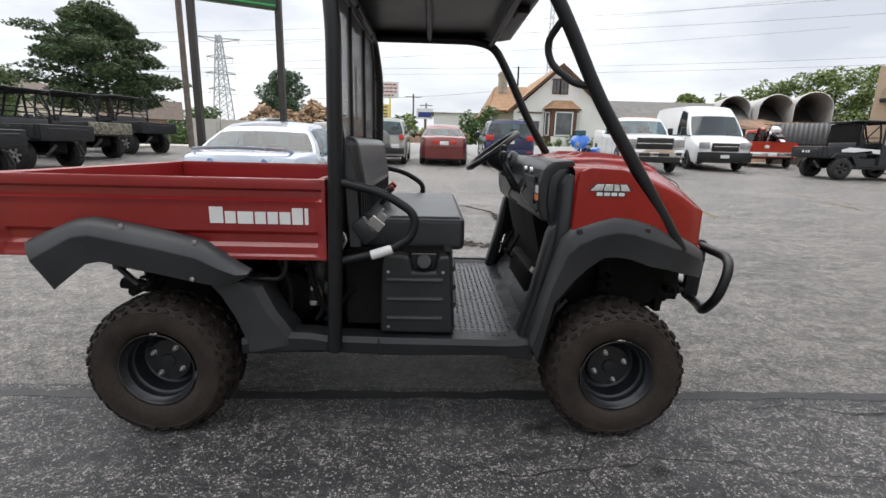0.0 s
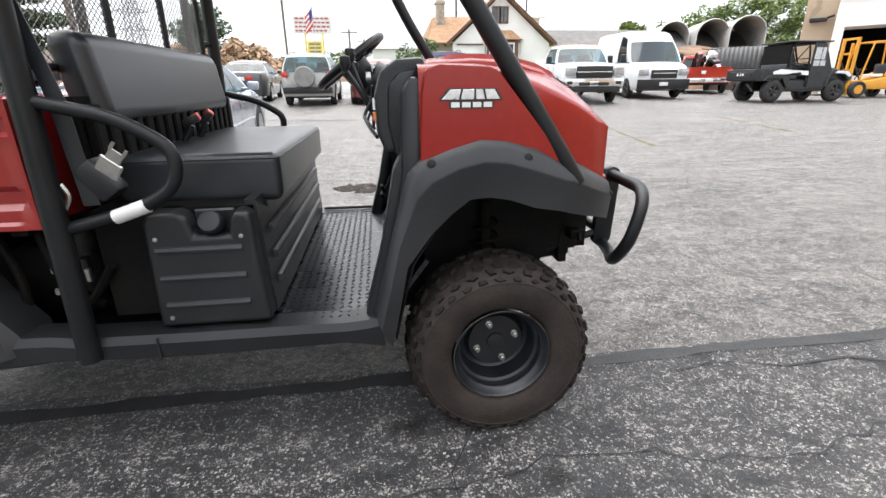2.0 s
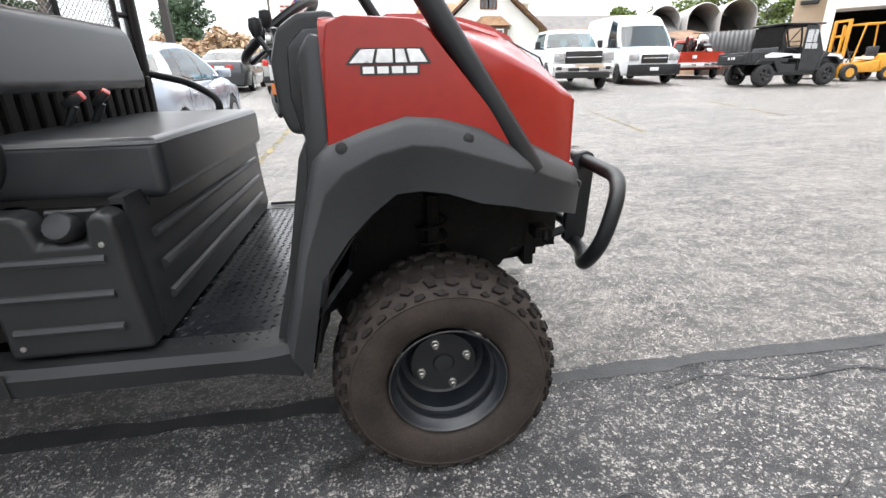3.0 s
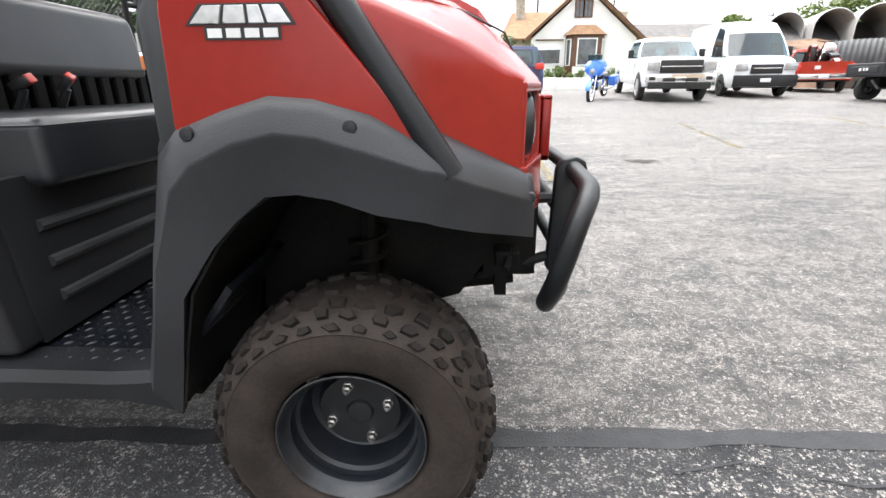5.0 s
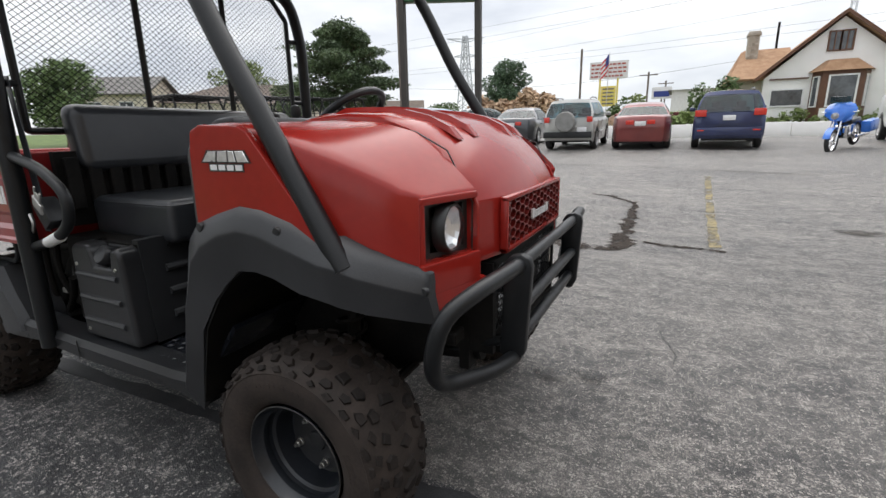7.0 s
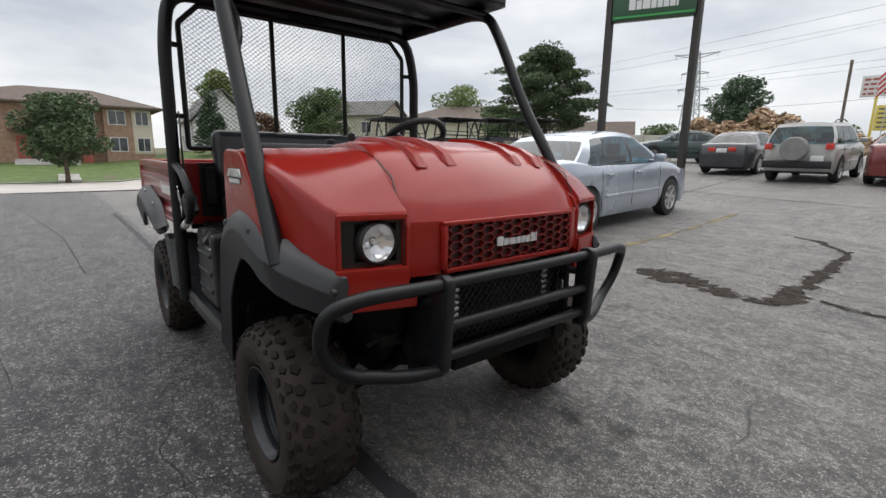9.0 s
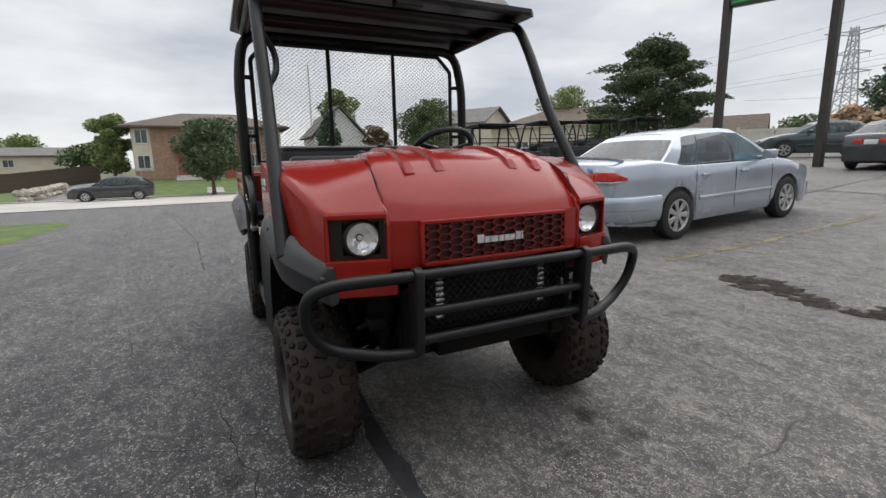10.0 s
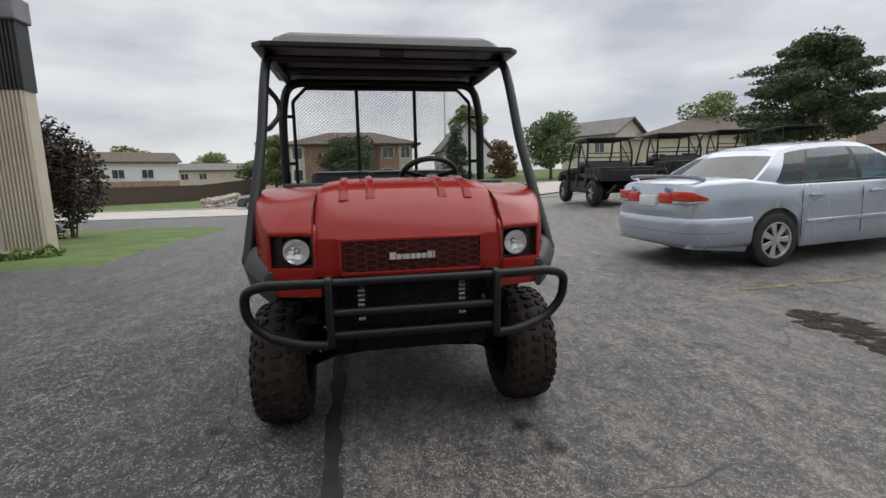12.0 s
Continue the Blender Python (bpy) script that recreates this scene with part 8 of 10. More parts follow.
def in_row(x, y, heading):
    """A stand in the row: the middle of the rear axle and the way the bonnet points."""
    cx, cy = x + 1.15 * math.cos(radians(heading)), y + 1.15 * math.sin(radians(heading))
    return pose(cx, cy, lie(x, y), 0, 0, heading)


utv_a = make_utv("utility_vehicle", "black crew utility vehicle with roof in a parked row", in_row(-9.3, 9.5, 175), M_GREYCAR, "row of utility vehicles")
for ux, uy, hd in ((-9.65, 12.0, 171), (-10.3, 17.2, 164)):
    copy_thing(utv_a, in_row(ux, uy, hd))
make_utv("utility_vehicle", "black crew utility vehicle with a patterned tailgate", in_row(-10.35, 14.7, 167), M_GREYCAR, "row of utility vehicles", gate=M_CAMO)
make_utv("utility_vehicle", "black and white utility vehicle with closed cab", pose(15.0, 16.3, lie(15.0, 16.3), 0, 0, 358), M_WHITECAR, "row of utility vehicles", cab=True)


# forklift by the open workshop
fk = thing("forklift", pose(19.3, 17.4, lie(19.3, 17.4), 0, 0, 172), "orange-yellow forklift with upright mast beside the workshop", "forklift")
bm = bmesh.new()
prism(bm, [(-0.55, 0.30), (0.62, 0.30), (0.66, 0.62), (0.50, 0.66), (0.35, 0.58), (-0.50, 0.74)], "y", -0.46, 0.46, 0.04, 2)
part("body", bm, M_FORK, fk)
bm = bmesh.new()
prism(bm, [(-1.20, 0.36), (-0.52, 0.30), (-0.48, 0.92), (-1.05, 0.98), (-1.24, 0.80)], "y", -0.50, 0.50, 0.07, 2)
part("counterweight", bm, M_FORK, fk)
for s in (-1, 1):
    bm = bmesh.new()
    box(bm, 0.84, 0.94, s * 0.34 - 0.045, s * 0.34 + 0.045, 0.10, 2.15, 0.01)
    part("mast_rail", bm, M_FORK, fk)
    bm = bmesh.new()
    box(bm, 0.95, 1.02, s * 0.22 - 0.04, s * 0.22 + 0.04, 0.12, 1.95, 0.008)
    part("inner_mast_rail", bm, M_FORK, fk)
    bm = bmesh.new()
    prism(bm, [(1.04, 0.08), (2.00, 0.08), (2.00, 0.11), (1.09, 0.14), (1.09, 0.65), (1.04, 0.65)], "y", s * 0.26 - 0.05, s * 0.26 + 0.05)
    part("fork", bm, M_FRAME, fk)
    bm = bmesh.new()
    tube(bm, [(0.58, s * 0.44, 0.62), (0.34, s * 0.42, 1.98), (-0.80, s * 0.42, 2.02), (-0.92, s * 0.44, 0.90)], 0.028, 8, 0.06)
    part("guard_post", bm, M_FORK, fk)
    bm = bmesh.new()
    tube(bm, [(0.88, s * 0.30, 1.35), (0.45, s * 0.30, 0.60)], 0.03, 8)
    part("tilt_ram", bm, M_ENGINE, fk)
    for x, r in ((0.62, 0.30), (-0.80, 0.25)):
        bm = bmesh.new()
        lathe(bm, [(0.10, s * 0.36), (r - 0.03, s * 0.35), (r, s * 0.39), (r, s * 0.54), (r - 0.03, s * 0.58), (r * 0.55, s * 0.56)], (x, 0, r), "y", 22, caps=False)
        wh = part("wheel", bm, M_CARTYRE, fk)
        bm = bmesh.new()
        lathe(bm, [(r * 0.56, s * 0.555), (r * 0.45, s * 0.52), (0.06, s * 0.54), (0.0, s * 0.545)], (x, 0, r), "y", 18)
        part("rim", bm, M_FORK, wh)
for z in (0.28, 0.95, 1.55, 2.07):
    bm = bmesh.new()
    box(bm, 0.86, 0.92, -0.30, 0.30, z, z + 0.08)
    part("mast_cross_bar", bm, M_FORK, fk)
for x in (0.2, -0.05, -0.3, -0.55):
    bm = bmesh.new()
    box(bm, x - 0.025, x + 0.025, -0.40, 0.40, 1.99, 2.02)
    part("guard_bar", bm, M_FORK, fk)
bm = bmesh.new()
box(bm, -0.45, 0.02, -0.24, 0.24, 0.74, 0.86, 0.04, 2)
part("seat", bm, M_SIGNWHITE, fk, "pale worn seat")
bm = bmesh.new()
box(bm, -0.54, -0.42, -0.24, 0.24, 0.84, 1.22, 0.04, 2)
part("seat_back", bm, M_VINYL, fk)
bm = bmesh.new()
tube(bm, [(0.48, 0.05, 0.60), (0.30, 0.05, 1.02)], 0.02, 8)
lathe(bm, [(0.16, -0.012), (0.175, 0.0), (0.16, 0.012), (0.145, 0.0)], (0.29, 0.05, 1.03), "z", 20, closed=True)
part("steering_wheel", bm, M_PLAST, fk)
bm = bmesh.new()
box(bm, 1.02, 1.06, -0.40, 0.40, 0.14, 0.42, 0.01)
part("fork_carriage", bm, M_FRAME, fk)

# ---- trees ----
def leaf_mass(bm, rnd, blobs, count, size, droop=0.3):
    """Small folded leaves strewn over the shells of overlapping blobs (x, y, z, r, squash)."""
    total = sum(b[3] ** 2 for b in blobs)
    for bx, by, bz, br, sq in blobs:
        for _ in range(int(count * br * br / total)):
            u, v = rnd.uniform(-1, 1), rnd.uniform(0, 2 * math.pi)
            k = math.sqrt(1 - u * u)
            rr = br * (0.55 + 0.5 * rnd.random() ** 0.6)
            p = Vector((bx + rr * k * math.cos(v), by + rr * k * math.sin(v), bz + rr * u * sq))
            s = size * rnd.uniform(0.6, 1.4)
            d = Vector((rnd.gauss(0, 1), rnd.gauss(0, 1), rnd.gauss(-droop, 0.5))).normalized()
            e = d.cross(Vector((rnd.gauss(0, 1), rnd.gauss(0, 1), rnd.gauss(0, 1)))).normalized()
            up = d.cross(e) * (s * 0.18)
            a = bm.verts.new(p - d * s)
            b = bm.verts.new(p + e * s * 0.45 + up)
            c = bm.verts.new(p + d * s)
            f = bm.verts.new(p - e * s * 0.45 + up)
            bm.faces.new((a, b, c))
            bm.faces.new((a, c, f))


def make_tree(x, y, z0, h, r, trunk_h, leaf, label, seed, count=2600, size=0.26, shape="round", group="trees"):
    rnd = random.Random(seed)
    turn = rnd.uniform(0, 360)
    t = thing("tree", pose(x, y, z0, 0, 0, turn), label, "tree", group)
    bm = bmesh.new()
    lean = rnd.uniform(-0.03, 0.03) * h
    tr = 0.028 * h
    n = 9
    rows = []
    for i, k in enumerate((0, 0.05, 0.3, 0.6, 0.85)):
        rad = tr * (1.5 if i == 0 else 1.0 - 0.85 * k)
        rows.append([(lean * k + rad * math.cos(2 * math.pi * j / n), rad * math.sin(2 * math.pi * j / n), h * k * 0.95) for j in range(n)])
    loft(bm, rows, ring=True, caps=True)
    blobs = []
    limbs = {"cone": 16, "spread": 34}.get(shape, 11)
    for i in range(limbs):
        a = i * 2.4 + rnd.uniform(-0.4, 0.4)
        k = i / (limbs - 1)
        z = trunk_h + (h - trunk_h) * (0.05 + 0.8 * k)
        if shape == "cone":
            reach = r * (1.05 - 0.9 * k)
        elif shape == "spread":
            reach = r * (0.40 + 0.66 * math.sin(math.pi * (0.22 + 0.72 * k))) * rnd.uniform(0.75, 1.2) * (1 + 0.30 * k * math.cos(a + radians(turn - 213)))
        else:
            reach = r * (0.45 + 0.55 * math.sin(math.pi * (0.1 + 0.8 * k))) * rnd.uniform(0.8, 1.1)
        ex, ey = reach * 0.78 * math.cos(a), reach * 0.78 * math.sin(a)
        ez = z + (h * 0.05 if shape != "cone" else -h * 0.02)
        tube(bm, [(lean * 0.4, 0, z - h * 0.06), (ex * 0.5, ey * 0.5, z), (ex, ey, ez)], tr * 0.22, 5)
        br = r * rnd.uniform(0.26, 0.42) * (1.0 if shape != "cone" else (1.15 - 0.7 * k))
        sq = {"round": 0.75, "spread": 0.42}.get(shape, 0.55)
        if shape == "spread":
            br *= 0.72
            for out, drop, share in ((1.42, 0.012, 0.22), (1.26, 0.004, 0.42), (1.08, -0.004, 0.7), (0.8, 0.0, 0.95)):
                blobs.append((ex * out, ey * out, ez - h * drop, br * share, 0.45))
        blobs.append((ex * 0.95, ey * 0.95, ez, br, sq))
        blobs.append((ex * 0.55, ey * 0.55, z + h * 0.03, br * 1.1, sq))
    blobs.append((lean, 0, h * 0.9, r * 0.35, 0.9))
    blobs.append((0, 0, trunk_h + (h - trunk_h) * 0.5, r * (0.45 if shape == "spread" else 0.6), 0.9))
    part("trunk", bm, M_BARK, t)
    bm = bmesh.new()
    leaf_mass(bm, rnd, blobs, int(count * 2.4), size * 0.66)
    crown = part("crown", bm, leaf, t, fix=False)
    crown["kind"] = "stuff"
    return t


def make_bush(x, y, z0, r, h, leaf, label, seed, count=900, size=0.14):
    rnd = random.Random(seed)
    b = thing("bush", pose(x, y, z0), label, "bush", "bushes")
    bm = bmesh.new()
    blobs = [(rnd.uniform(-0.5, 0.5) * r, rnd.uniform(-0.5, 0.5) * r, h * rnd.uniform(0.3, 0.75), r * rnd.uniform(0.4, 0.65), h / (2 * r) + 0.25) for _ in range(7)]
    leaf_mass(bm, rnd, blobs, count, size)
    f = part("foliage", bm, leaf, b, fix=False)
    f["kind"] = "stuff"
    bm = bmesh.new()
    for i in range(5):
        tube(bm, [(0.05 * i - 0.1, 0, -0.05), (rnd.uniform(-0.4, 0.4) * r, rnd.uniform(-0.4, 0.4) * r, h * 0.6)], 0.02, 5)
    part("stems", bm, M_BARK, b)
    return b


make_tree(-14.6, 22.1, lie(-14.6, 22.1) - 0.05, 6.0, 2.75, 1.3, M_DARKLEAF, "dense dark green tree with layered spreading branches", 5, 16000, 0.115, "spread")
make_tree(-16.6, 54.0, 0.7, 8.2, 3.6, 1.8, M_NEEDLE, "dark green tree behind the woodpile", 7, 4200, 0.24, "round")
make_tree(-34.5, 1.5, lie(-34.5, 1.5), 5.0, 2.7, 1.4, M_DARKLEAF, "dark green tree on the lawn before the flats", 11, 4200, 0.2, "round")
make_tree(-38.5, 20.0, lie(-38.5, 20), 5.8, 3.0, 1.2, M_LEAF, "green tree beside the street", 12, 3400, 0.22, "round")
make_tree(-46.0, 12.5, 0.0, 6.6, 2.0, 0.8, M_NEEDLE, "slim dark conifer beside the flats", 13, 1800, 0.22, "cone")
make_tree(-62.0, 17.5, 0.5, 9.8, 3.4, 3.0, M_LEAF2, "tall light green tree behind houses", 14, 2000, 0.34, "round")
make_tree(-44.0, 17.0, 0.0, 4.6, 1.9, 0.8, M_LEAF3, "small reddish tree beside the street", 15, 1800, 0.22, "round")
make_tree(-52.5, -7.0, 0.0, 6.0, 2.0, 0.6, M_LEAF2, "light green tree beside the flats", 16, 4200, 0.20, "round")
make_tree(-47.0, 44.0, 0.5, 9.5, 4.2, 2.4, M_LEAF2, "green tree behind the long roof", 17, 2400, 0.3, "round")
make_tree(-34.0, 38.0, 0.6, 5.6, 2.2, 1.5, M_LEAF, "green tree before the long roof", 18, 1800, 0.24, "round")
for i, (tx, ty, th) in enumerate(((47, 76, 9.0), (51, 73.5, 11.0), (54.5, 71, 12.0), (58, 69, 12.6), (61.5, 66, 12.4), (65, 62, 12.0), (69, 58, 11.5), (73, 54, 11), (52, 66, 8.0), (60, 60, 8.5), (33, 62, 7.5))):
    make_tree(tx, ty, 1.0, th, 4.6 if th > 9 else 2.6, 1.2, M_LEAF2, "light green tree in the far row", 30 + i, 1700, 0.42, "round", "far trees")
for i, (tx, ty, th) in enumerate(((-60, 95, 8), (-48, 100, 7), (-75, 90, 7.5), (-90, 84, 7), (-36, 104, 6.5), (-20, 110, 6), (-95, -40, 7), (-100, -58, 8), (-110, -30, 6.5), (-84, -14, 3.4), (-86, -52, 8.4), (-72, -44, 7.6))):
    make_tree(tx, ty, 0.4, th, 4.4, 1.0, M_LEAF if i % 2 else M_LEAF2, "green tree in the far row", 50 + i, 1300, 0.5, "round", "far trees")
make_bush(-9.2, -4.5, lie(-9.2, -4.5), 0.95, 2.7, M_SHRUB, "dark reddish shrub beside the building", 3, 6500, 0.06)
for i, (bx, by, br, bh, bl) in enumerate(((-0.2, 33.5, 0.8, 1.2, M_LEAF2), (2.6, 33.0, 1.0, 2.2, M_LEAF), (1.6, 30.2, 0.9, 0.9, M_LEAF2), (-4.8, 58, 1.8, 4.2, M_LEAF), (-3.2, 57, 1.5, 4.8, M_LEAF2), (-12, 60, 1.6, 2.4, M_LEAF), (3.6, 31.0, 0.8, 2.6, M_LEAF))):
    make_bush(bx, by, 1.2 if by < 40 else 0.7, br, bh, bl, "green rounded shrub on the terrace", 80 + i, 1100, 0.14 if by < 40 else 0.25)
for i, (bx, by, br, bh) in enumerate(((-29.5, 55.5, 1.6, 3.0), (-27.0, 56.5, 1.5, 3.4), (-24.6, 57.5, 1.6, 3.0), (-22.2, 58.0, 1.5, 3.3), (-19.8, 59.0, 1.6, 3.0), (-17.6, 59.5, 1.4, 2.8))):
    make_bush(bx, by, 0.6, br, bh, M_LEAF2 if i % 2 else M_LEAF, "rounded green shrub in the far hedge", 140 + i, 1500, 0.22)
for i in range(9):
    make_bush(5.6 + 0.62 * i, 30.2 + 0.1 * (i % 3), 1.25, 0.4, 0.35 + 0.25 * ((i * 7) % 3), M_LEAF2, "weedy plant along the house wall", 100 + i, 220, 0.09)
for i in range(6):
    make_bush(-5.3 + 0.16 * i, -2.75 - 0.3 * i, -0.05, 0.2, 0.22, M_LEAF2, "weeds at the foot of the wall", 120 + i, 160, 0.06)


# ---- buildings ----
def win(parent, axis, c, u0, u1, z0, z1, out, frame_mat=None, bars=1, w=0.07):
    """A window with frame, pane and glazing bars on a wall at c, facing out."""
    frame_mat = frame_mat or M_TRIMWHITE
    wn = new("window")
    wn.parent = parent

    def bx(bm, a0, a1, b0, b1, d0, d1):
        lo, hi = sorted((c + out * d0, c + out * d1))
        if axis == "y":
            box(bm, a0, a1, lo, hi, b0, b1)
        else:
            box(bm, lo, hi, a0, a1, b0, b1)
    bm = bmesh.new()
    bx(bm, u0, u1, z0, z1, 0.0, 0.02)
    part("pane", bm, M_WINDOW, wn)
    bm = bmesh.new()
    bx(bm, u0 - w, u0, z0 - w, z1 + w, -0.02, 0.06)
    bx(bm, u1, u1 + w, z0 - w, z1 + w, -0.02, 0.06)
    bx(bm, u0, u1, z0 - w, z0, -0.02, 0.07)
    bx(bm, u0, u1, z1, z1 + w, -0.02, 0.06)
    for i in range(1, bars + 1):
        u = u0 + (u1 - u0) * i / (bars + 1)
        bx(bm, u - 0.025, u + 0.025, z0, z1, 0.0, 0.045)
    part("window_frame", bm, frame_mat, wn)
    return wn


def slab(bm, pts, thick):
    """A flat sheet of given thickness over a quad or triangle."""
    v = [Vector(p) for p in pts]
    nrm = (v[1] - v[0]).cross(v[2] - v[0]).normalized() * thick
    a = [bm.verts.new(p) for p in v]
    b = [bm.verts.new(p + nrm) for p in v]
    bm.faces.new(a)
    bm.faces.new(b[::-1])
    for i in range(len(v)):
        j = (i + 1) % len(v)
        bm.faces.new((a[i], b[i], b[j], a[j]))


# white gabled house on its terrace
HZ = 1.25
house = thing("house", pose(0, 0, 0), "white stucco house with orange-brown roof on a terrace", "house")
HY = 31.0
bm = bmesh.new()
prism(bm, [(5.15, HZ - 0.4), (11.25, HZ - 0.4), (11.25, 3.55), (8.08, 6.20), (5.15, 3.55)], "y", HY, HY + 9)
part("wall", bm, M_STUCCO, house)
bm = bmesh.new()
box(bm, 3.9, 5.15, HY + 0.6, HY + 8, HZ - 0.4, 3.6)
part("wing_wall", bm, M_CREAM, house)
bm = bmesh.new()
slab(bm, [(4.75, HY - 0.35, 3.42), (8.08, HY - 0.35, 6.32), (8.08, HY + 9.3, 6.32), (4.75, HY + 9.3, 3.42)], 0.14)
slab(bm, [(8.08, HY - 0.35, 6.32), (11.6, HY - 0.35, 3.42), (11.6, HY + 9.3, 3.42), (8.08, HY + 9.3, 6.32)], 0.14)
part("roof", bm, M_ROOF, house)
bm = bmesh.new()
slab(bm, [(3.6, HY + 0.1, 3.5), (6.6, HY + 0.1, 3.5), (6.6, HY + 3.6, 5.35), (4.4, HY + 3.6, 5.35)], 0.12)
slab(bm, [(4.4, HY + 3.6, 5.35), (6.6, HY + 3.6, 5.35), (6.6, HY + 8.5, 3.5), (3.6, HY + 8.5, 3.5)], 0.12)
slab(bm, [(3.6, HY + 8.5, 3.5), (3.6, HY + 0.1, 3.5), (4.4, HY + 3.6, 5.35)], 0.12)
part("wing_roof", bm, M_ROOF, house)
bm = bmesh.new()
for a, b in (((4.72, 3.36), (8.08, 6.28)), ((8.08, 6.28), (11.62, 3.36))):
    slab(bm, [(a[0], HY - 0.40, a[1] + 0.02), (b[0], HY - 0.40, b[1] + 0.02), (b[0], HY - 0.40, b[1] + 0.2), (a[0], HY - 0.40, a[1] + 0.2)], -0.05)
part("barge_board", bm, M_TRIMBROWN, house)
bm = bmesh.new()
box(bm, 4.45, 5.0, HY + 2.4, HY + 3.0, 3.6, 6.3, 0.03)
box(bm, 4.40, 5.05, HY + 2.35, HY + 3.05, 6.05, 6.2, 0.02)
rnd = random.Random(4)
for i in range(16):
    for j in range(3):
        box(bm, 4.46 + 0.18 * j, 4.61 + 0.18 * j, HY + 2.385, HY + 2.42, 3.75 + 0.15 * i, 3.87 + 0.15 * i, 0.008)
part("chimney", bm, M_ROCK, house)
bm = bmesh.new()
prism(bm, [(7.15, HY), (7.45, HY - 0.7), (9.05, HY - 0.7), (9.4, HY)], "z", HZ - 0.3, 3.72)
bay = part("bay", bm, M_TRIMBROWN, house, "brown timber bay window")
bm = bmesh.new()
loft(bm, [[(6.95, HY + 0.05, 3.72), (7.3, HY - 0.9, 3.70), (9.2, HY - 0.9, 3.70), (9.6, HY + 0.05, 3.72)], [(7.6, HY + 0.05, 4.25), (7.75, HY - 0.25, 4.25), (8.75, HY - 0.25, 4.25), (8.9, HY + 0.05, 4.25)]], ring=True, caps=True)
part("bay_roof", bm, M_ROOF, bay)
bm = bmesh.new()
box(bm, 7.5, 9.0, HY - 0.73, HY - 0.69, HZ - 0.2, 2.0)
part("bay_panel", bm, M_STUCCO, bay)
win(house, "y", HY - 0.72, 7.75, 8.75, 2.1, 3.45, -1, bars=0)
for sx in (0, 1):
    wn = win(house, "y", 0, -0.16, 0.16, 2.1, 3.45, -1, bars=0, w=0.05)
    wn.matrix_basis = pose(7.29 if sx == 0 else 9.235, HY - 0.37, 0, 0, 0, -66 if sx == 0 else 64)
win(house, "y", HY, 7.62, 8.02, 4.72, 5.52, -1, frame_mat=M_TRIMBROWN, bars=1)
win(house, "y", HY, 8.10, 8.50, 4.72, 5.52, -1, frame_mat=M_TRIMBROWN, bars=1)
win(house, "y", HY, 5.55, 6.85, 2.2, 2.95, -1, bars=0)
bm = bmesh.new()
box(bm, 5.4, 7.0, HY - 0.12, HY, 3.45, 3.52)
part("awning_rail", bm, M_TRIMBROWN, house)
bm = bmesh.new()
box(bm, 10.0, 12.2, HY + 5, HY + 8, 4.2, 5.6)
slab(bm, [(9.8, HY + 4.7, 5.55), (12.5, HY + 4.7, 5.55), (12.5, HY + 8.3, 5.9), (9.8, HY + 8.3, 5.9)], 0.1)
part("dormer", bm, M_STUCCO, house)
bm = bmesh.new()
tube(bm, [(6.0, HY + 4, 5.2), (6.0, HY + 4, 6.9)], 0.06, 6)
tube(bm, [(11.2, HY + 5, 5.6), (11.2, HY + 5, 6.9)], 0.05, 6)
part("vent_pipe", bm, M_FRAME, house)
# terrace lawn and its low white wall
terrace_xs = [-10 + 0.8 * i for i in range(36)]
bm = bmesh.new()
vs = [[bm.verts.new((x, y, 1.28 + 0.03 * math.sin(x * 1.3 + y))) for y in (27.45, 28.2, 29, 30, 32, 36, 44)] for x in terrace_xs]
for i in range(len(terrace_xs) - 1):
    for j in range(6):
        bm.faces.new((vs[i][j], vs[i + 1][j], vs[i + 1][j + 1], vs[i][j + 1]))
tagged(part("lawn", bm, M_GRASS, fix=False), "mown grass terrace before the house", "lawn", "", "structure")
bm = bmesh.new()
for i in range(14):
    x = -10 + 2.0 * i
    box(bm, x + 0.006, x + 1.994, 27.18, 27.46, 0.45, 1.32 + 0.02 * ((i * 5) % 3), 0.03, 2)
tagged(part("retaining_wall", bm, M_STUCCO), "low white concrete retaining wall", "wall", "", "structure")

# grey-roofed building beside the house
gb = thing("shed_building", pose(0, 0, 0), "white building with long grey shingle roof", "building")
bm = bmesh.new()
prism(bm, [(36.0, 0.5), (42.0, 0.5), (42.0, 3.6), (39.0, 4.9), (36.0, 3.6)], "x", 13.6, 30.0)
part("wall", bm, M_STUCCO, gb)
bm = bmesh.new()
slab(bm, [(13.3, 35.6, 3.55), (30.3, 35.6, 3.55), (30.3, 39.0, 5.05), (13.3, 39.0, 5.05)], 0.1)
slab(bm, [(13.3, 39.0, 5.05), (30.3, 39.0, 5.05), (30.3, 42.4, 3.55), (13.3, 42.4, 3.55)], 0.1)
part("roof", bm, M_GREYROOF, gb)

# earth bank with corrugated steel arches on it
bm = bmesh.new()
rows = []
for i in range(16):
    x = 19 + 1.2 * i
    rows.append([(x, 31.0 - 0.12 * i, 0.6), (x, 32.2 + 0.3 * math.sin(i), 3.1 + 0.25 * math.sin(i * 1.7)), (x, 34.5, 3.6 + 0.1 * math.sin(i * 2.1)), (x, 46, 3.65), (x, 52, 0.6)])
loft(bm, rows)
tagged(part("earth_bank", bm, M_DIRT, fix=False), "sandy earth bank behind the parked trucks", "bank", "", "structure")


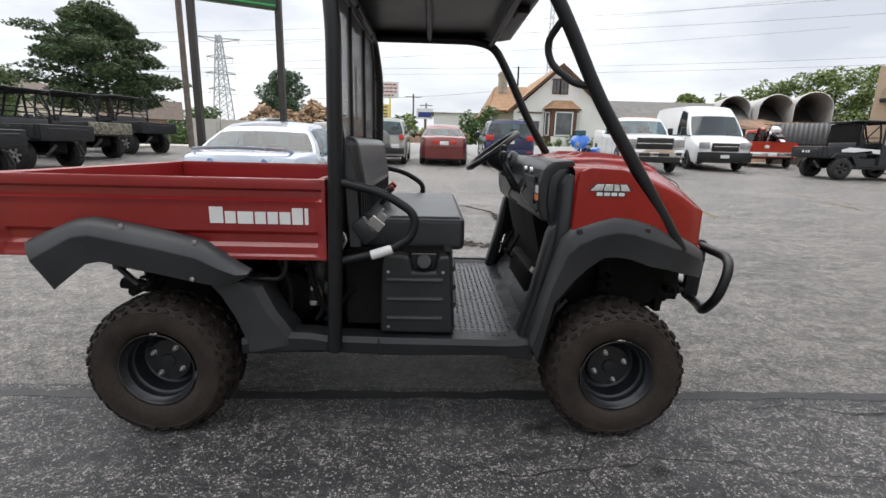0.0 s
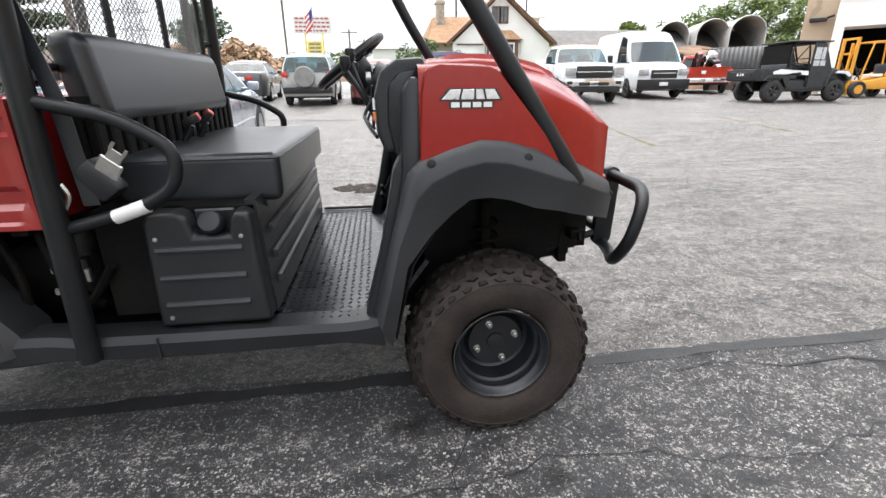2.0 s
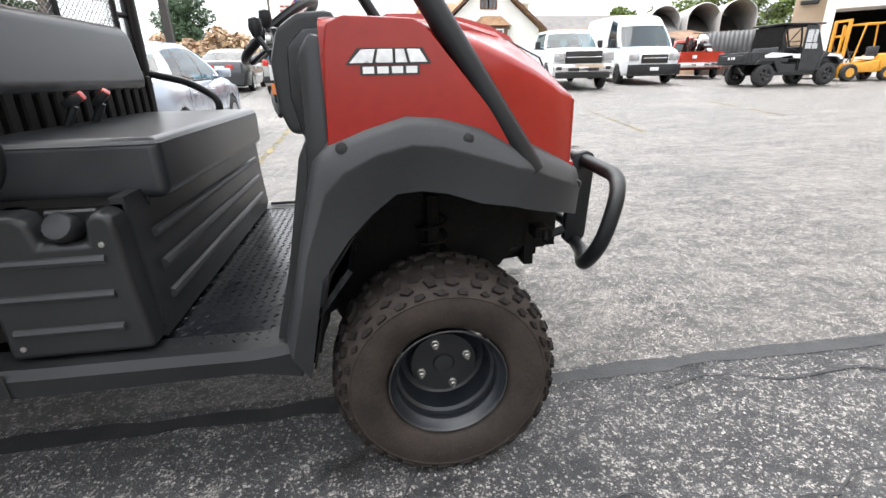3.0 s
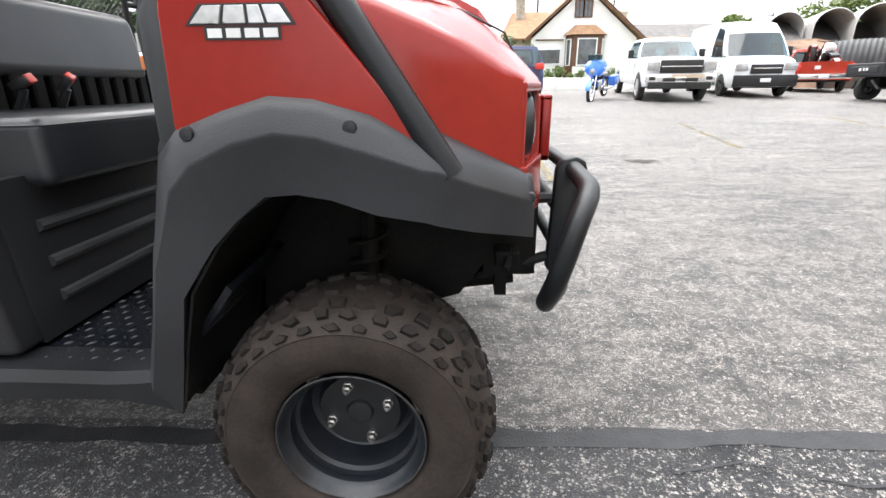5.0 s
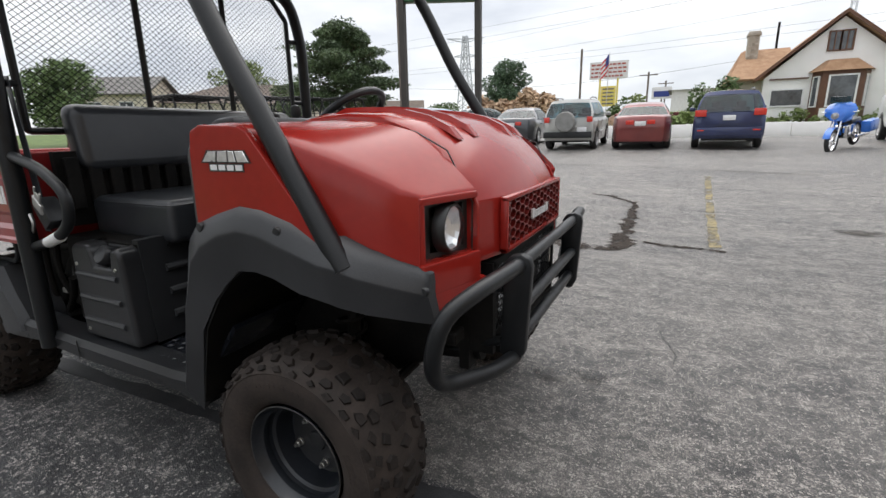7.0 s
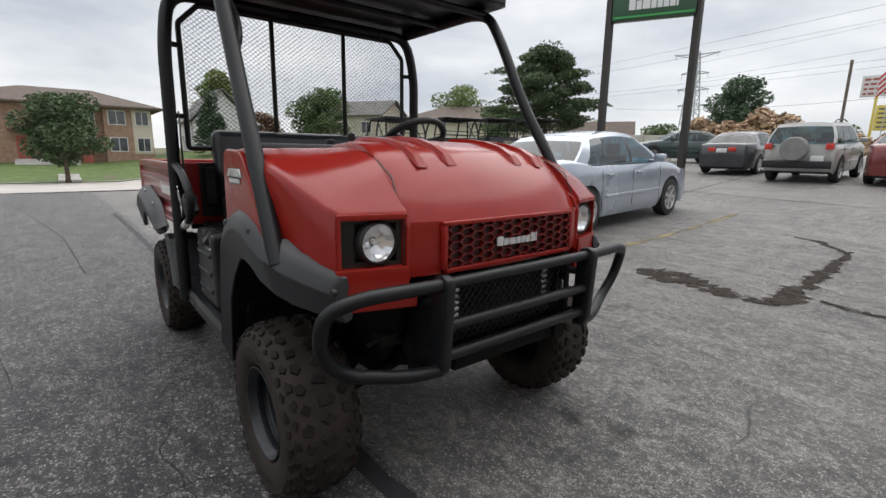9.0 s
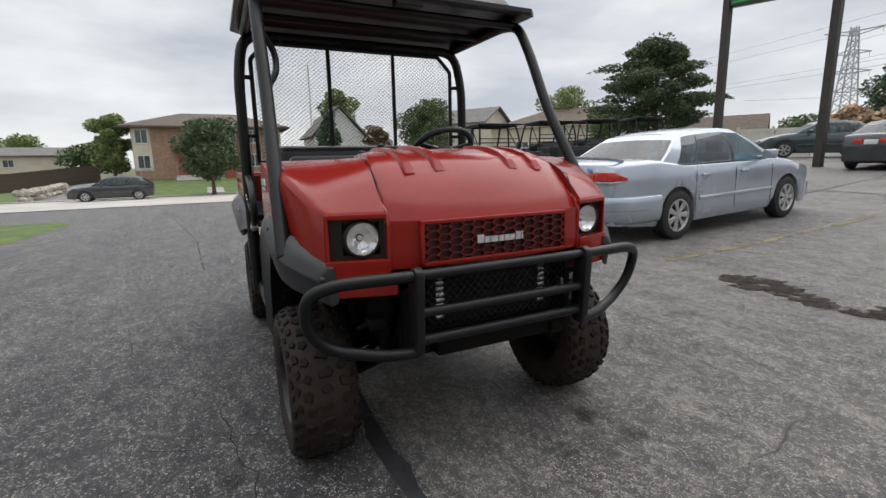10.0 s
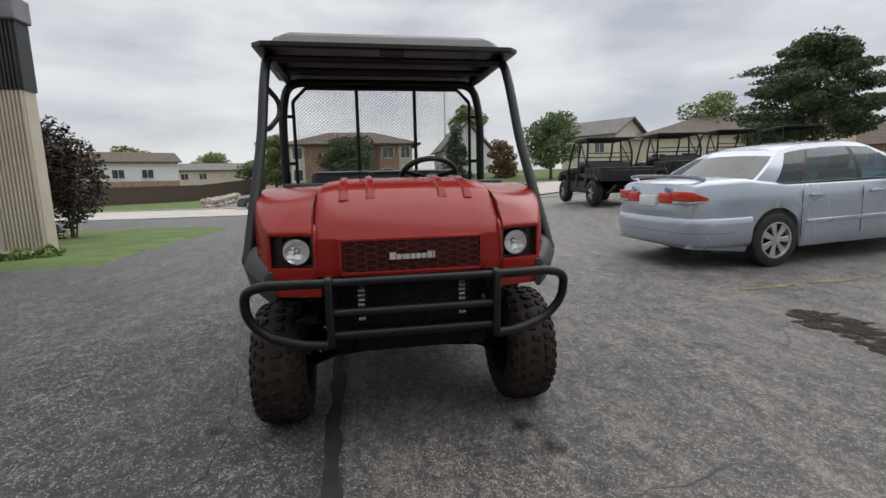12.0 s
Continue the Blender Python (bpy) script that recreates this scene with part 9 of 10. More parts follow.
def make_arch(x, y, z, rz, r, length, label, pitch=0.17, leg=0.9, metal=None):
    a = thing("steel_arch", pose(x, y, z, 0, 0, rz), label, "steel arch", "corrugated steel arches")
    bm = bmesh.new()
    n = int(length / pitch * 2)
    rows = []
    for i in range(n + 1):
        rr = r + (0.025 if i % 2 else -0.025)
        prof = [(-rr, 0.0), (-rr, leg * 0.5)] + [(-rr * math.cos(math.pi * k / 14), leg + rr * math.sin(math.pi * k / 14)) for k in range(15)] + [(rr, leg * 0.5), (rr, 0.0)]
        rows.append([(-pitch * 0.5 * i, py, pz) for py, pz in prof])
    loft(bm, rows)
    solid(bm, 0.03)
    part("shell", bm, metal or M_GALV, a, angle=20)
    return a


make_arch(22.9, 36.3, 3.5, 252, 1.10, 7.0, "dark corrugated steel culvert arch on the bank")
make_arch(24.75, 34.4, 3.45, 250, 1.10, 7.0, "corrugated steel culvert arch on the bank")
make_arch(26.3, 32.9, 3.45, 246, 1.14, 7.0, "wide corrugated steel culvert arch on the bank")
make_arch(20.4, 23.6, 1.75, -38, 0.95, 2.7, "ribbed black drain pipe section behind the utility vehicle", pitch=0.2, leg=0.1, metal=M_BLACKPIPE)
bm = bmesh.new()
box(bm, -2.7, 0, -0.95, 0.95, -1.2, 0.0, 0.02)
bm.transform(pose(20.4, 23.6, 1.72, 0, 0, -38))
tagged(part("crate", bm, M_FENCEWOOD), "dark timber crate under the pipe", "crate")

# workshop with tan pier and white fascia
wk = thing("workshop", pose(0, 0, 0), "workshop with tan stucco pier and white fascia over an open bay", "building")
wkm = pose(19.6, 19.6, lie(19, 19), 0, 0, -45)


def wk_part(name, bm, m, label=""):
    bm.transform(wkm)
    return part(name, bm, m, wk, label)


bm = bmesh.new()
box(bm, -1.15, 0.35, 1.6, 6.0, 0.0, 4.62, 0.02)
wk_part("pier", bm, M_TAN, "tan stucco pier")
bm = bmesh.new()
box(bm, 0.0, 11.0, 0.0, 1.55, 2.65, 3.85, 0.02)
wk_part("fascia", bm, M_STUCCO, "white fascia")
bm = bmesh.new()
box(bm, -0.08, 11.0, -0.10, 0.0, 3.74, 3.92, 0.01)
wk_part("coping", bm, M_TRIMWHITE)
for x0, x1, y0, y1 in ((0.0, 0.35, 0.0, 0.3), (3.4, 3.55, 0.1, 0.25), (10.7, 11.0, 0.0, 0.3)):
    bm = bmesh.new()
    box(bm, x0, x1, y0, y1, 0.0, 2.65)
    wk_part("bay_post", bm, M_STUCCO)
# inner walls near-black: the open bay's shade is painted in
bm = bmesh.new()
box(bm, 0.3, 11.0, 6.0, 6.2, 0.0, 3.85)
box(bm, 11.0, 11.2, 0.0, 6.2, 0.0, 3.85)
box(bm, 0.3, 11.0, 0.3, 6.0, 3.86, 3.95)
wk_part("inner_wall", bm, M_FRAME)
bm = bmesh.new()
box(bm, 0.6, 3.2, 1.0, 1.06, 0.0, 0.75)
box(bm, 3.7, 6.2, 1.0, 1.06, 0.0, 0.75)
wk_part("low_wall", bm, M_STUCCO)
bm = bmesh.new()
box(bm, -0.95, -0.30, 1.42, 1.62, 3.05, 3.22, 0.03)
tube(bm, [(-0.3, 1.5, 3.2), (-0.1, 1.3, 3.25)], 0.05, 8)
wk_part("wall_lamp", bm, M_PLAST, "black wall lamp")
bm = bmesh.new()
for i in range(7):
    z = 4.2 + 0.9 * i
    for a, b in (((1.6, 4.0), (2.6, 4.0)), ((2.6, 4.0), (2.1, 4.9)), ((2.1, 4.9), (1.6, 4.0))):
        tube(bm, [(a[0], a[1], z), (b[0], b[1], z + 0.9)], 0.03, 5)
for px_, py_ in ((1.6, 4.0), (2.6, 4.0), (2.1, 4.9)):
    tube(bm, [(px_, py_, 4.0), (px_, py_, 10.6)], 0.04, 6)
wk_part("roof_mast", bm, M_PYLON, "lattice aerial mast")

# ribbed building at the edge of the lot
rb = thing("ribbed_building", pose(0, -0.32, 0), "cream concrete building with ribbed corner and black band", "building")
bm = bmesh.new()
box(bm, -9.5, -5.62, -16.0, -6.2, -0.4, 2.66)
box(bm, -5.90, -5.62, -6.2, -2.62, -0.4, 2.66)
part("wall", bm, M_RIBWALL, rb)
bm = bmesh.new()
box(bm, -9.55, -5.60, -16.0, -6.2, 2.66, 3.85)
box(bm, -5.92, -5.60, -6.2, -2.60, 2.66, 3.85)
part("band", bm, M_BLACKBAND, rb, "black metal band")
bm = bmesh.new()
box(bm, -9.6, -5.5, -16.0, -6.2, 3.86, 4.05, 0.02)
box(bm, -5.95, -5.5, -6.2, -2.95, 3.86, 4.05, 0.02)
box(bm, -5.95, -5.52, -2.95, -2.55, 3.70, 4.06, 0.02)
part("parapet", bm, mat("grey_parapet", (0.16, 0.16, 0.17), (0.22, 0.22, 0.23), rough=0.6), rb)
for i in range(11):
    y = -2.655 - 0.058 * i
    bm = bmesh.new()
    prism(bm, [(-5.62, y - 0.021), (-5.585, y - 0.013), (-5.585, y + 0.013), (-5.62, y + 0.021)], "z", 0.10, 2.655)
    part("rib", bm, M_RIBWALL, rb)
    bm = bmesh.new()
    prism(bm, [(-5.60, y - 0.021), (-5.575, y - 0.013), (-5.575, y + 0.013), (-5.60, y + 0.021)], "z", 2.66, 3.69)
    part("band_rib", bm, M_BLACKBAND, rb)
bm = bmesh.new()
box(bm, -5.63, -5.56, -16, -2.60, -0.4, 0.09, 0.01)
part("plinth", bm, M_RIBWALL, rb)

# unseen plain wall, added to close the lot and block low light from +x
bm = bmesh.new()
box(bm, 7.6, 8.0, -18.0, 4.2, -0.3, 4.6)
box(bm, 8.0, 14.0, 3.8, 4.2, -0.3, 4.6)
tagged(part("wall_east", bm, M_TAN), "plain tan wall added out of view to close the lot and block low light", "wall", "", "structure")
# brick flats across the street
apt = thing("apartment_building", pose(0, 0, 0), "two-storey brick flats with brown hip roof across the street", "building")
AX = -50.0
AZ = -0.1
bm = bmesh.new()
box(bm, AX - 9, AX, -5.0, 2.1, AZ - 0.6, 4.75)
box(bm, AX - 9, AX, 4.6, 8.3, AZ - 0.6, 4.75)
box(bm, AX - 9, AX - 0.9, 2.1, 4.6, AZ - 0.6, 4.75)
part("wall", bm, M_BRICK, apt)
bm = bmesh.new()
for (y0, y1) in ((-5.9, 9.2),):
    loft(bm, [[(AX + 0.8, y0, 4.72), (AX + 0.8, y1, 4.72), (AX - 9.8, y1, 4.72), (AX - 9.8, y0, 4.72)], [(AX + 0.8, y0, 4.9), (AX + 0.8, y1, 4.9), (AX - 9.8, y1, 4.9), (AX - 9.8, y0, 4.9)], [(AX - 4.2, y0 + 5.0, 6.5), (AX - 4.2, y1 - 5.0, 6.5), (AX - 4.8, y1 - 5.2, 6.5), (AX - 4.8, y0 + 5.2, 6.5)]], ring=True, caps=True)
part("roof", bm, M_BROWNROOF, apt)
for y0 in (-4.95, 6.75):
    bm = bmesh.new()
    box(bm, AX - 0.05, AX + 0.05, y0, y0 + 1.5, 0.75, 4.7)
    part("panel", bm, M_CREAM, apt)
    for z0 in (1.0, 3.35):
        win(apt, "x", AX + 0.05, y0 + 0.3, y0 + 1.25, z0, z0 + 1.15, 1)
for y0 in (-1.4, 2.6):
    bm = bmesh.new()
    box(bm, AX - 0.02, AX + 0.04, y0, y0 + 1.0, AZ, 2.1)
    part("door", bm, M_SIGNTEXT, apt, "dark red door")
    bm = bmesh.new()
    box(bm, AX, AX + 1.3, y0 - 0.4, y0 + 1.5, 2.5, 2.62)
    for i in range(11):
        box(bm, AX + 1.24, AX + 1.28, y0 - 0.4 + 0.18 * i, y0 - 0.36 + 0.18 * i, 2.62, 3.45)
    box(bm, AX + 1.22, AX + 1.30, y0 - 0.4, y0 + 1.5, 3.42, 3.5)
    part("balcony", bm, M_TRIMBROWN, apt)
for z0 in (1.0, 3.35):
    win(apt, "x", AX, 5.0, 6.2, z0 + 0.001, z0 + 1.15, 1)
    win(apt, "x", AX - 0.9, 2.6, 4.0, z0, z0 + 1.15, 1)
bm = bmesh.new()
for i in range(4):
    box(bm, AX + 0.4 + 0.35 * i, AX + 0.75 + 0.35 * i, -1.6, 2.6, AZ - 0.6, AZ + 0.35 - 0.13 * i)
part("steps", bm, M_KERB, apt)
bm = bmesh.new()
for i in range(6):
    zz = lie(-36.0 - 0.9 * i, 1.6)
    box(bm, -36.45 - 0.9 * i, -35.7 - 0.9 * i, 1.0, 2.2, zz - 0.3, zz + 0.14, 0.02)
tagged(part("garden_steps", bm, M_KERB), "pale concrete steps up the lawn", "steps")


# further houses and long low buildings
def simple_house(name, label, m, L, D, eave, ridge, wall_mat, roof_mat, wins, low_mat=None, gable=True):
    """A gabled building along its local x, with windows on its front."""
    hs = thing(name, m, label, "building", "far buildings")
    bm = bmesh.new()
    if gable:
        prism(bm, [(-D / 2, -1.2), (D / 2, -1.2), (D / 2, eave), (0, ridge - 0.1), (-D / 2, eave)], "x", -L / 2, L / 2)
    else:
        box(bm, -L / 2, L / 2, -D / 2, D / 2, -1.2, eave)
    part("wall", bm, wall_mat, hs)
    bm = bmesh.new()
    o = 0.45
    if gable:
        slab(bm, [(-L / 2 - o, -D / 2 - o, eave - 0.15), (L / 2 + o, -D / 2 - o, eave - 0.15), (L / 2 + o, 0, ridge), (-L / 2 - o, 0, ridge)], 0.14)
        slab(bm, [(-L / 2 - o, 0, ridge), (L / 2 + o, 0, ridge), (L / 2 + o, D / 2 + o, eave - 0.15), (-L / 2 - o, D / 2 + o, eave - 0.15)], 0.14)
    else:
        loft(bm, [[(-L / 2 - o, -D / 2 - o, eave), (L / 2 + o, -D / 2 - o, eave), (L / 2 + o, D / 2 + o, eave), (-L / 2 - o, D / 2 + o, eave)], [(-L / 2 + D / 2, -0.1, ridge), (L / 2 - D / 2, -0.1, ridge), (L / 2 - D / 2, 0.1, ridge), (-L / 2 + D / 2, 0.1, ridge)]], ring=True, caps=True)
    part("roof", bm, roof_mat, hs)
    if low_mat:
        bm = bmesh.new()
        box(bm, -L / 2 - 0.03, L / 2 + 0.03, -D / 2 - 0.04, D / 2 + 0.04, -1.2, eave * 0.45)
        part("brick_base", bm, low_mat, hs)
    for x, z0, w, h in wins:
        win(hs, "y", -D / 2 - (0.05 if low_mat else 0.0), x, x + w, z0, z0 + h, -1)
    return hs


row_wins = [(-12 + 3.0 * i, 2.3, 1.2, 1.0) for i in range(8)]
simple_house("terrace_house", "long two-storey terrace with white upper storey", pose(-60, -34, -0.6, 0, 0, 118), 26, 9, 4.3, 5.5, M_TRIMWHITE, M_BROWNROOF, row_wins, M_BRICK)
simple_house("terrace_house", "far cream terrace behind the fence", pose(-92, -36, -0.8, 0, 0, 100), 34, 9, 4.0, 5.2, M_CREAM, M_GREYROOF, row_wins)
simple_house("cottage", "small white gabled house behind trees", pose(-57, 15.5, 0.2, 0, 0, 0), 7, 6.0, 4.0, 7.4, M_TRIMWHITE, M_GREYROOF, [(-2, 1.2, 1.0, 1.3), (1, 1.2, 1.0, 1.3)])
simple_house("cottage", "cream gabled house beyond the street", pose(-50, 31.5, 0.3, 0, 0, 30), 7, 6.5, 5.2, 7.0, M_CREAM, M_GREYROOF, [(-2, 3.2, 1.2, 1.2), (1, 3.2, 1.2, 1.2)])
simple_house("long_building", "long low building with grey hip roof", pose(-43.5, 43.5, 0.3, 0, 0, 44), 20, 12, 4.4, 6.9, M_CREAM, M_BROWNROOF, [(-7 + 3 * i, 1.6, 1.4, 1.2) for i in range(5)], None, False)
simple_house("long_building", "low tan building with brown roof", pose(-42, 62, 0.5, 0, 0, 28), 17, 10, 3.2, 5.6, M_BRICK, M_BROWNROOF, [(-7 + 3.4 * i, 1.0, 1.4, 1.3) for i in range(5)])
simple_house("long_building", "flat white commercial building far off", pose(8, 76, 0.8, 0, 0, 0), 16, 10, 5.3, 5.5, M_TRIMWHITE, M_GREYROOF, [], None, False)
simple_house("cottage", "far brown house beyond the street", pose(-78, 50, 0.5, 0, 0, 40), 12, 8, 4.5, 7.0, M_BRICK, M_BROWNROOF, [(-3, 1.4, 1.3, 1.3), (2, 1.4, 1.3, 1.3)])

# ---- fences, walls and piles ----
fence = thing("wooden_fence", pose(0, 0, 0), "dark brown board fence along the lawn", "fence")
proto = None
rnd = random.Random(9)
fa, fb = Vector((-40.0, -29.5)), Vector((-57.0, -9.0))
nb = 150
ang = math.degrees(math.atan2(fb.y - fa.y, fb.x - fa.x))
for i in range(nb):
    p = fa.lerp(fb, i / nb)
    if proto is None:
        bm = bmesh.new()
        box(bm, 0.004, 0.174, -0.012, 0.012, 0, 2.0)
        proto = mesh_of("board", bm, M_FENCEWOOD)
    ob = new("board", proto)
    ob.parent = fence
    ob.matrix_basis = pose(p.x, p.y, lie(p.x, p.y) - 0.25 + rnd.uniform(-0.02, 0.02), 0, 0, ang)

vf = thing("vinyl_fence", pose(0, 0, 0), "white vinyl privacy fence behind the sign", "fence")
va, vb = Vector((-14.8, 29.2)), Vector((-10.4, 31.6))
vang = math.degrees(math.atan2(vb.y - va.y, vb.x - va.x))
vl = (vb - va).length
nv = 3
for i in range(nv):
    p = va.lerp(vb, i / nv)
    panel = new("panel")
    panel.parent = vf
    panel.matrix_basis = pose(p.x, p.y, 0.66, 0, 0, vang)
    for k in range(8):
        bm = bmesh.new()
        box(bm, 0.12 + k * (vl / nv - 0.2) / 8, 0.115 + (k + 1) * (vl / nv - 0.2) / 8, -0.02, 0.02, 0.1, 1.78)
        part("board", bm, M_VINYLFENCE, panel)
    for z0, z1 in ((1.74, 1.86), (0.06, 0.2)):
        bm = bmesh.new()
        box(bm, 0.08, vl / nv - 0.06, -0.03, 0.03, z0, z1)
        part("rail", bm, M_VINYLFENCE, panel)
for i in range(nv + 1):
    p = va.lerp(vb, i / nv)
    bm = bmesh.new()
    box(bm, -0.07, 0.07, -0.07, 0.07, -0.1, 1.92)
    prism(bm, [(-0.09, 1.92), (0.09, 1.92), (0.0, 2.02)], "y", -0.09, 0.09)
    ob = part("post", bm, M_VINYLFENCE, vf)
    ob.matrix_basis = pose(p.x, p.y, 0.66, 0, 0, vang)

pile = thing("woodpile", pose(-10.3, 39.0, 0.8), "large heap of split orange-brown firewood", "woodpile")
bm = bmesh.new()
rnd = random.Random(21)
for i in range(2600):
    u, v = rnd.uniform(-1, 1), rnd.uniform(-1, 1)
    top = 3.5 * max(0, (1 - 0.75 * abs(u) ** 2.2)) * (1 - v * v * 0.9) * (0.9 + 0.12 * math.sin(u * 9) + 0.08 * math.sin(u * 23))
    z = top * (1 - 0.25 * rnd.random() ** 2)
    q = pose(u * 7.0, v * 3.2, max(0.08, z), rnd.uniform(-40, 40), rnd.uniform(-40, 40), rnd.uniform(0, 360))
    l, w = rnd.uniform(0.2, 0.3), rnd.uniform(0.06, 0.12)
    a = [bm.verts.new(q @ Vector(p)) for p in ((-l, -w, 0), (-l, w, 0), (-l, 0, w * 1.3))]
    b = [bm.verts.new(q @ Vector(p)) for p in ((l, -w, 0), (l, w, 0), (l, 0, w * 1.3))]
    bm.faces.new(a)
    bm.faces.new(b[::-1])
    for k in range(3):
        bm.faces.new((a[k], b[k], b[(k + 1) % 3], a[(k + 1) % 3]))
lg = part("firewood", bm, M_LOG, pile)
lg["kind"] = "stuff"
bm = bmesh.new()
rows = []
for i in range(13):
    u = -1 + i / 6
    rows.append([(u * 6.5, v * 2.8, 2.75 * max(0, (1 - 0.75 * abs(u) ** 2.2)) * (1 - v * v * 0.95)) for v in (-1, -0.6, -0.25, 0, 0.25, 0.6, 1)])
loft(bm, rows)
part("core", bm, M_LOG, pile)

for mx_, my_, r_, h_ in ((-3.8, 52, 2.6, 2.2), (-0.5, 50, 2.2, 2.4), (-7.5, 54, 2.5, 1.6)):
    bm = bmesh.new()
    rows = []
    rnd = random.Random(int(r_ * 10))
    for i in range(7):
        t = i / 6
        rows.append([((r_ * (1 - t) + 0.1) * (1 + 0.15 * math.sin(k * 1.7 + i)) * math.cos(2 * math.pi * k / 18), (r_ * (1 - t) + 0.1) * math.sin(2 * math.pi * k / 18), h_ * math.sin(t * math.pi / 2)) for k in range(18)])
    loft(bm, rows, ring=True, caps=True)
    bm.transform(pose(mx_, my_, 0.65))
    tagged(part("dirt_mound", bm, M_DIRT), "heap of brown dirt beyond the lot", "dirt mound", "dirt mounds", "structure")

bm = bmesh.new()
rnd = random.Random(2)
for i in range(26):
    x, y = -36.0 - 0.55 * (i % 13), -9.7 + 0.06 * (i % 13)
    lathe(bm, [(0.0, -0.25), (0.3, -0.15), (0.34, 0.05), (0.2, 0.22), (0.0, 0.26)], (x, y + rnd.uniform(-0.1, 0.1), lie(x, y) + 0.15 + 0.42 * (i // 13)), "z", 7)
for v in bm.verts:
    v.co += Vector((noise.noise(v.co * 3), noise.noise(v.co * 3 + Vector((5, 5, 5))), noise.noise(v.co * 3 + Vector((9, 1, 2))))) * 0.12
rw = tagged(part("rock_wall", bm, M_ROCK), "low wall of pale rocks beside a driveway", "wall")
rw["kind"] = "stuff"

# ---- signs, poles and cables ----
sign = thing("pylon_sign", pose(0, 0, 0), "tall roadside sign with green and red panels on two posts", "sign")
PL, PR = Vector((-9.0, 18.7, 0.30)), Vector((-6.2, 20.0, 0.42))
for p in (PL, PR):
    bm = bmesh.new()
    box(bm, p.x - 0.12, p.x + 0.12, p.y - 0.12, p.y + 0.12, -0.2, 9.2, 0.01)
    part("post", bm, M_POSTBROWN, sign)
sang = math.degrees(math.atan2(PR.y - PL.y, PR.x - PL.x))
smid = (PL + PR) / 2
slen = (PR - PL).length
for z0, z1, m_, nm in ((6.28, 7.3, M_SIGNGREEN, "green_panel"), (7.34, 9.1, M_SIGNRED, "red_panel")):
    bm = bmesh.new()
    box(bm, -slen / 2 + 0.1, slen / 2 - 0.1, -0.20, 0.20, z0, z1, 0.03, 2)
    ob = part(nm, bm, m_, sign)
    ob.matrix_basis = pose(smid.x, smid.y, 0, 0, 0, sang)
bm = bmesh.new()
letters(bm, tuple((w * 4.6, h) for w, h in WORD), -0.85, 6.62, 0.42, 0.032, -0.202, -0.012)
ob = part("lettering", bm, M_SIGNWHITE, sign, "white lettering as plain bars")
ob.matrix_basis = pose(smid.x, smid.y, 0, 0, 0, sang)
for z0 in (6.36,):
    bm = bmesh.new()
    box(bm, -slen / 2 + 0.14, slen / 2 - 0.14, -0.212, -0.2, z0, z0 + 0.06)
    ob = part("stripe", bm, mat("bright_green_stripe", (0.05, 0.35, 0.08), (0.06, 0.4, 0.1), rough=0.4), sign)
    ob.matrix_basis = pose(smid.x, smid.y, 0, 0, 0, sang)
bm = bmesh.new()
tube(bm, [(-10.77, 21.42, 0.0), (-10.8, 21.41, 8.0)], 0.13, 8)
tagged(part("wooden_pole", bm, M_POLE), "weathered wooden pole beside the sign", "pole")

bb = thing("billboard", pose(0, 0, 0), "white and yellow roadside billboard on yellow posts", "sign")
bm = bmesh.new()
box(bm, -8.6, -4.4, 60.0, 60.25, 6.95, 8.85, 0.02)
part("white_panel", bm, M_SIGNWHITE, bb)
bm = bmesh.new()
rnd = random.Random(6)
for r_ in range(4):
    x = -8.4
    while x < -4.9:
        w = rnd.uniform(0.2, 0.5)
        box(bm, x, min(-4.6, x + w), 59.975, 60.0, 8.4 - 0.42 * r_, 8.58 - 0.42 * r_)
        x += w + 0.12
part("lettering", bm, M_SIGNTEXT, bb, "red lettering as plain bars")
bm = bmesh.new()
box(bm, -7.25, -5.6, 60.0, 60.2, 3.9, 6.15, 0.02)
part("yellow_panel", bm, M_SIGNYELLOW, bb)
bm = bmesh.new()
for r_ in range(5):
    box(bm, -7.05, -5.8, 59.975, 60.0, 5.75 - 0.4 * r_, 5.9 - 0.4 * r_)
part("lettering", bm, M_GREYROOF, bb)
for x in (-7.4, -5.45):
    bm = bmesh.new()
    box(bm, x - 0.1, x + 0.1, 60.02, 60.2, 0.4, 6.95)
    part("post", bm, M_SIGNYELLOW, bb)
fl = thing("flag", pose(-5.9, 55.0, 0.7), "striped flag on a slim pole", "flag")
bm = bmesh.new()
tube(bm, [(0, 0, 0), (0.1, 0, 8.4)], 0.04, 6)
part("pole", bm, M_STEEL, fl)
for i in range(7):
    bm = bmesh.new()
    rows = []
    for j in range(8):
        u = j / 7
        rows.append([(-0.75 * u + 0.05, 0.12 * math.sin(u * 6), 8.2 - 0.24 * i - 0.95 * u), (-0.75 * u + 0.05, 0.12 * math.sin(u * 6), 7.97 - 0.24 * i - 0.95 * u)])
    loft(bm, rows)
    part("stripe", bm, M_FLAGRED if i % 2 == 0 else M_SIGNWHITE, fl)
bm = bmesh.new()
loft(bm, [[(0.05, -0.02, 8.2), (0.05, -0.02, 7.25)], [(-0.3, 0.08, 7.75), (-0.3, 0.08, 6.8)]])
part("canton", bm, M_FLAGBLUE, fl)
small_sign = thing("billboard", pose(0, 0, 0), "small far billboard beyond the lot", "sign")
bm = bmesh.new()
box(bm, -2.9, -0.2, 79.8, 80, 5.6, 7.3, 0.02)
part("panel", bm, M_SIGNWHITE, small_sign)
bm = bmesh.new()
box(bm, -2.6, -0.5, 79.76, 79.8, 5.9, 6.7)
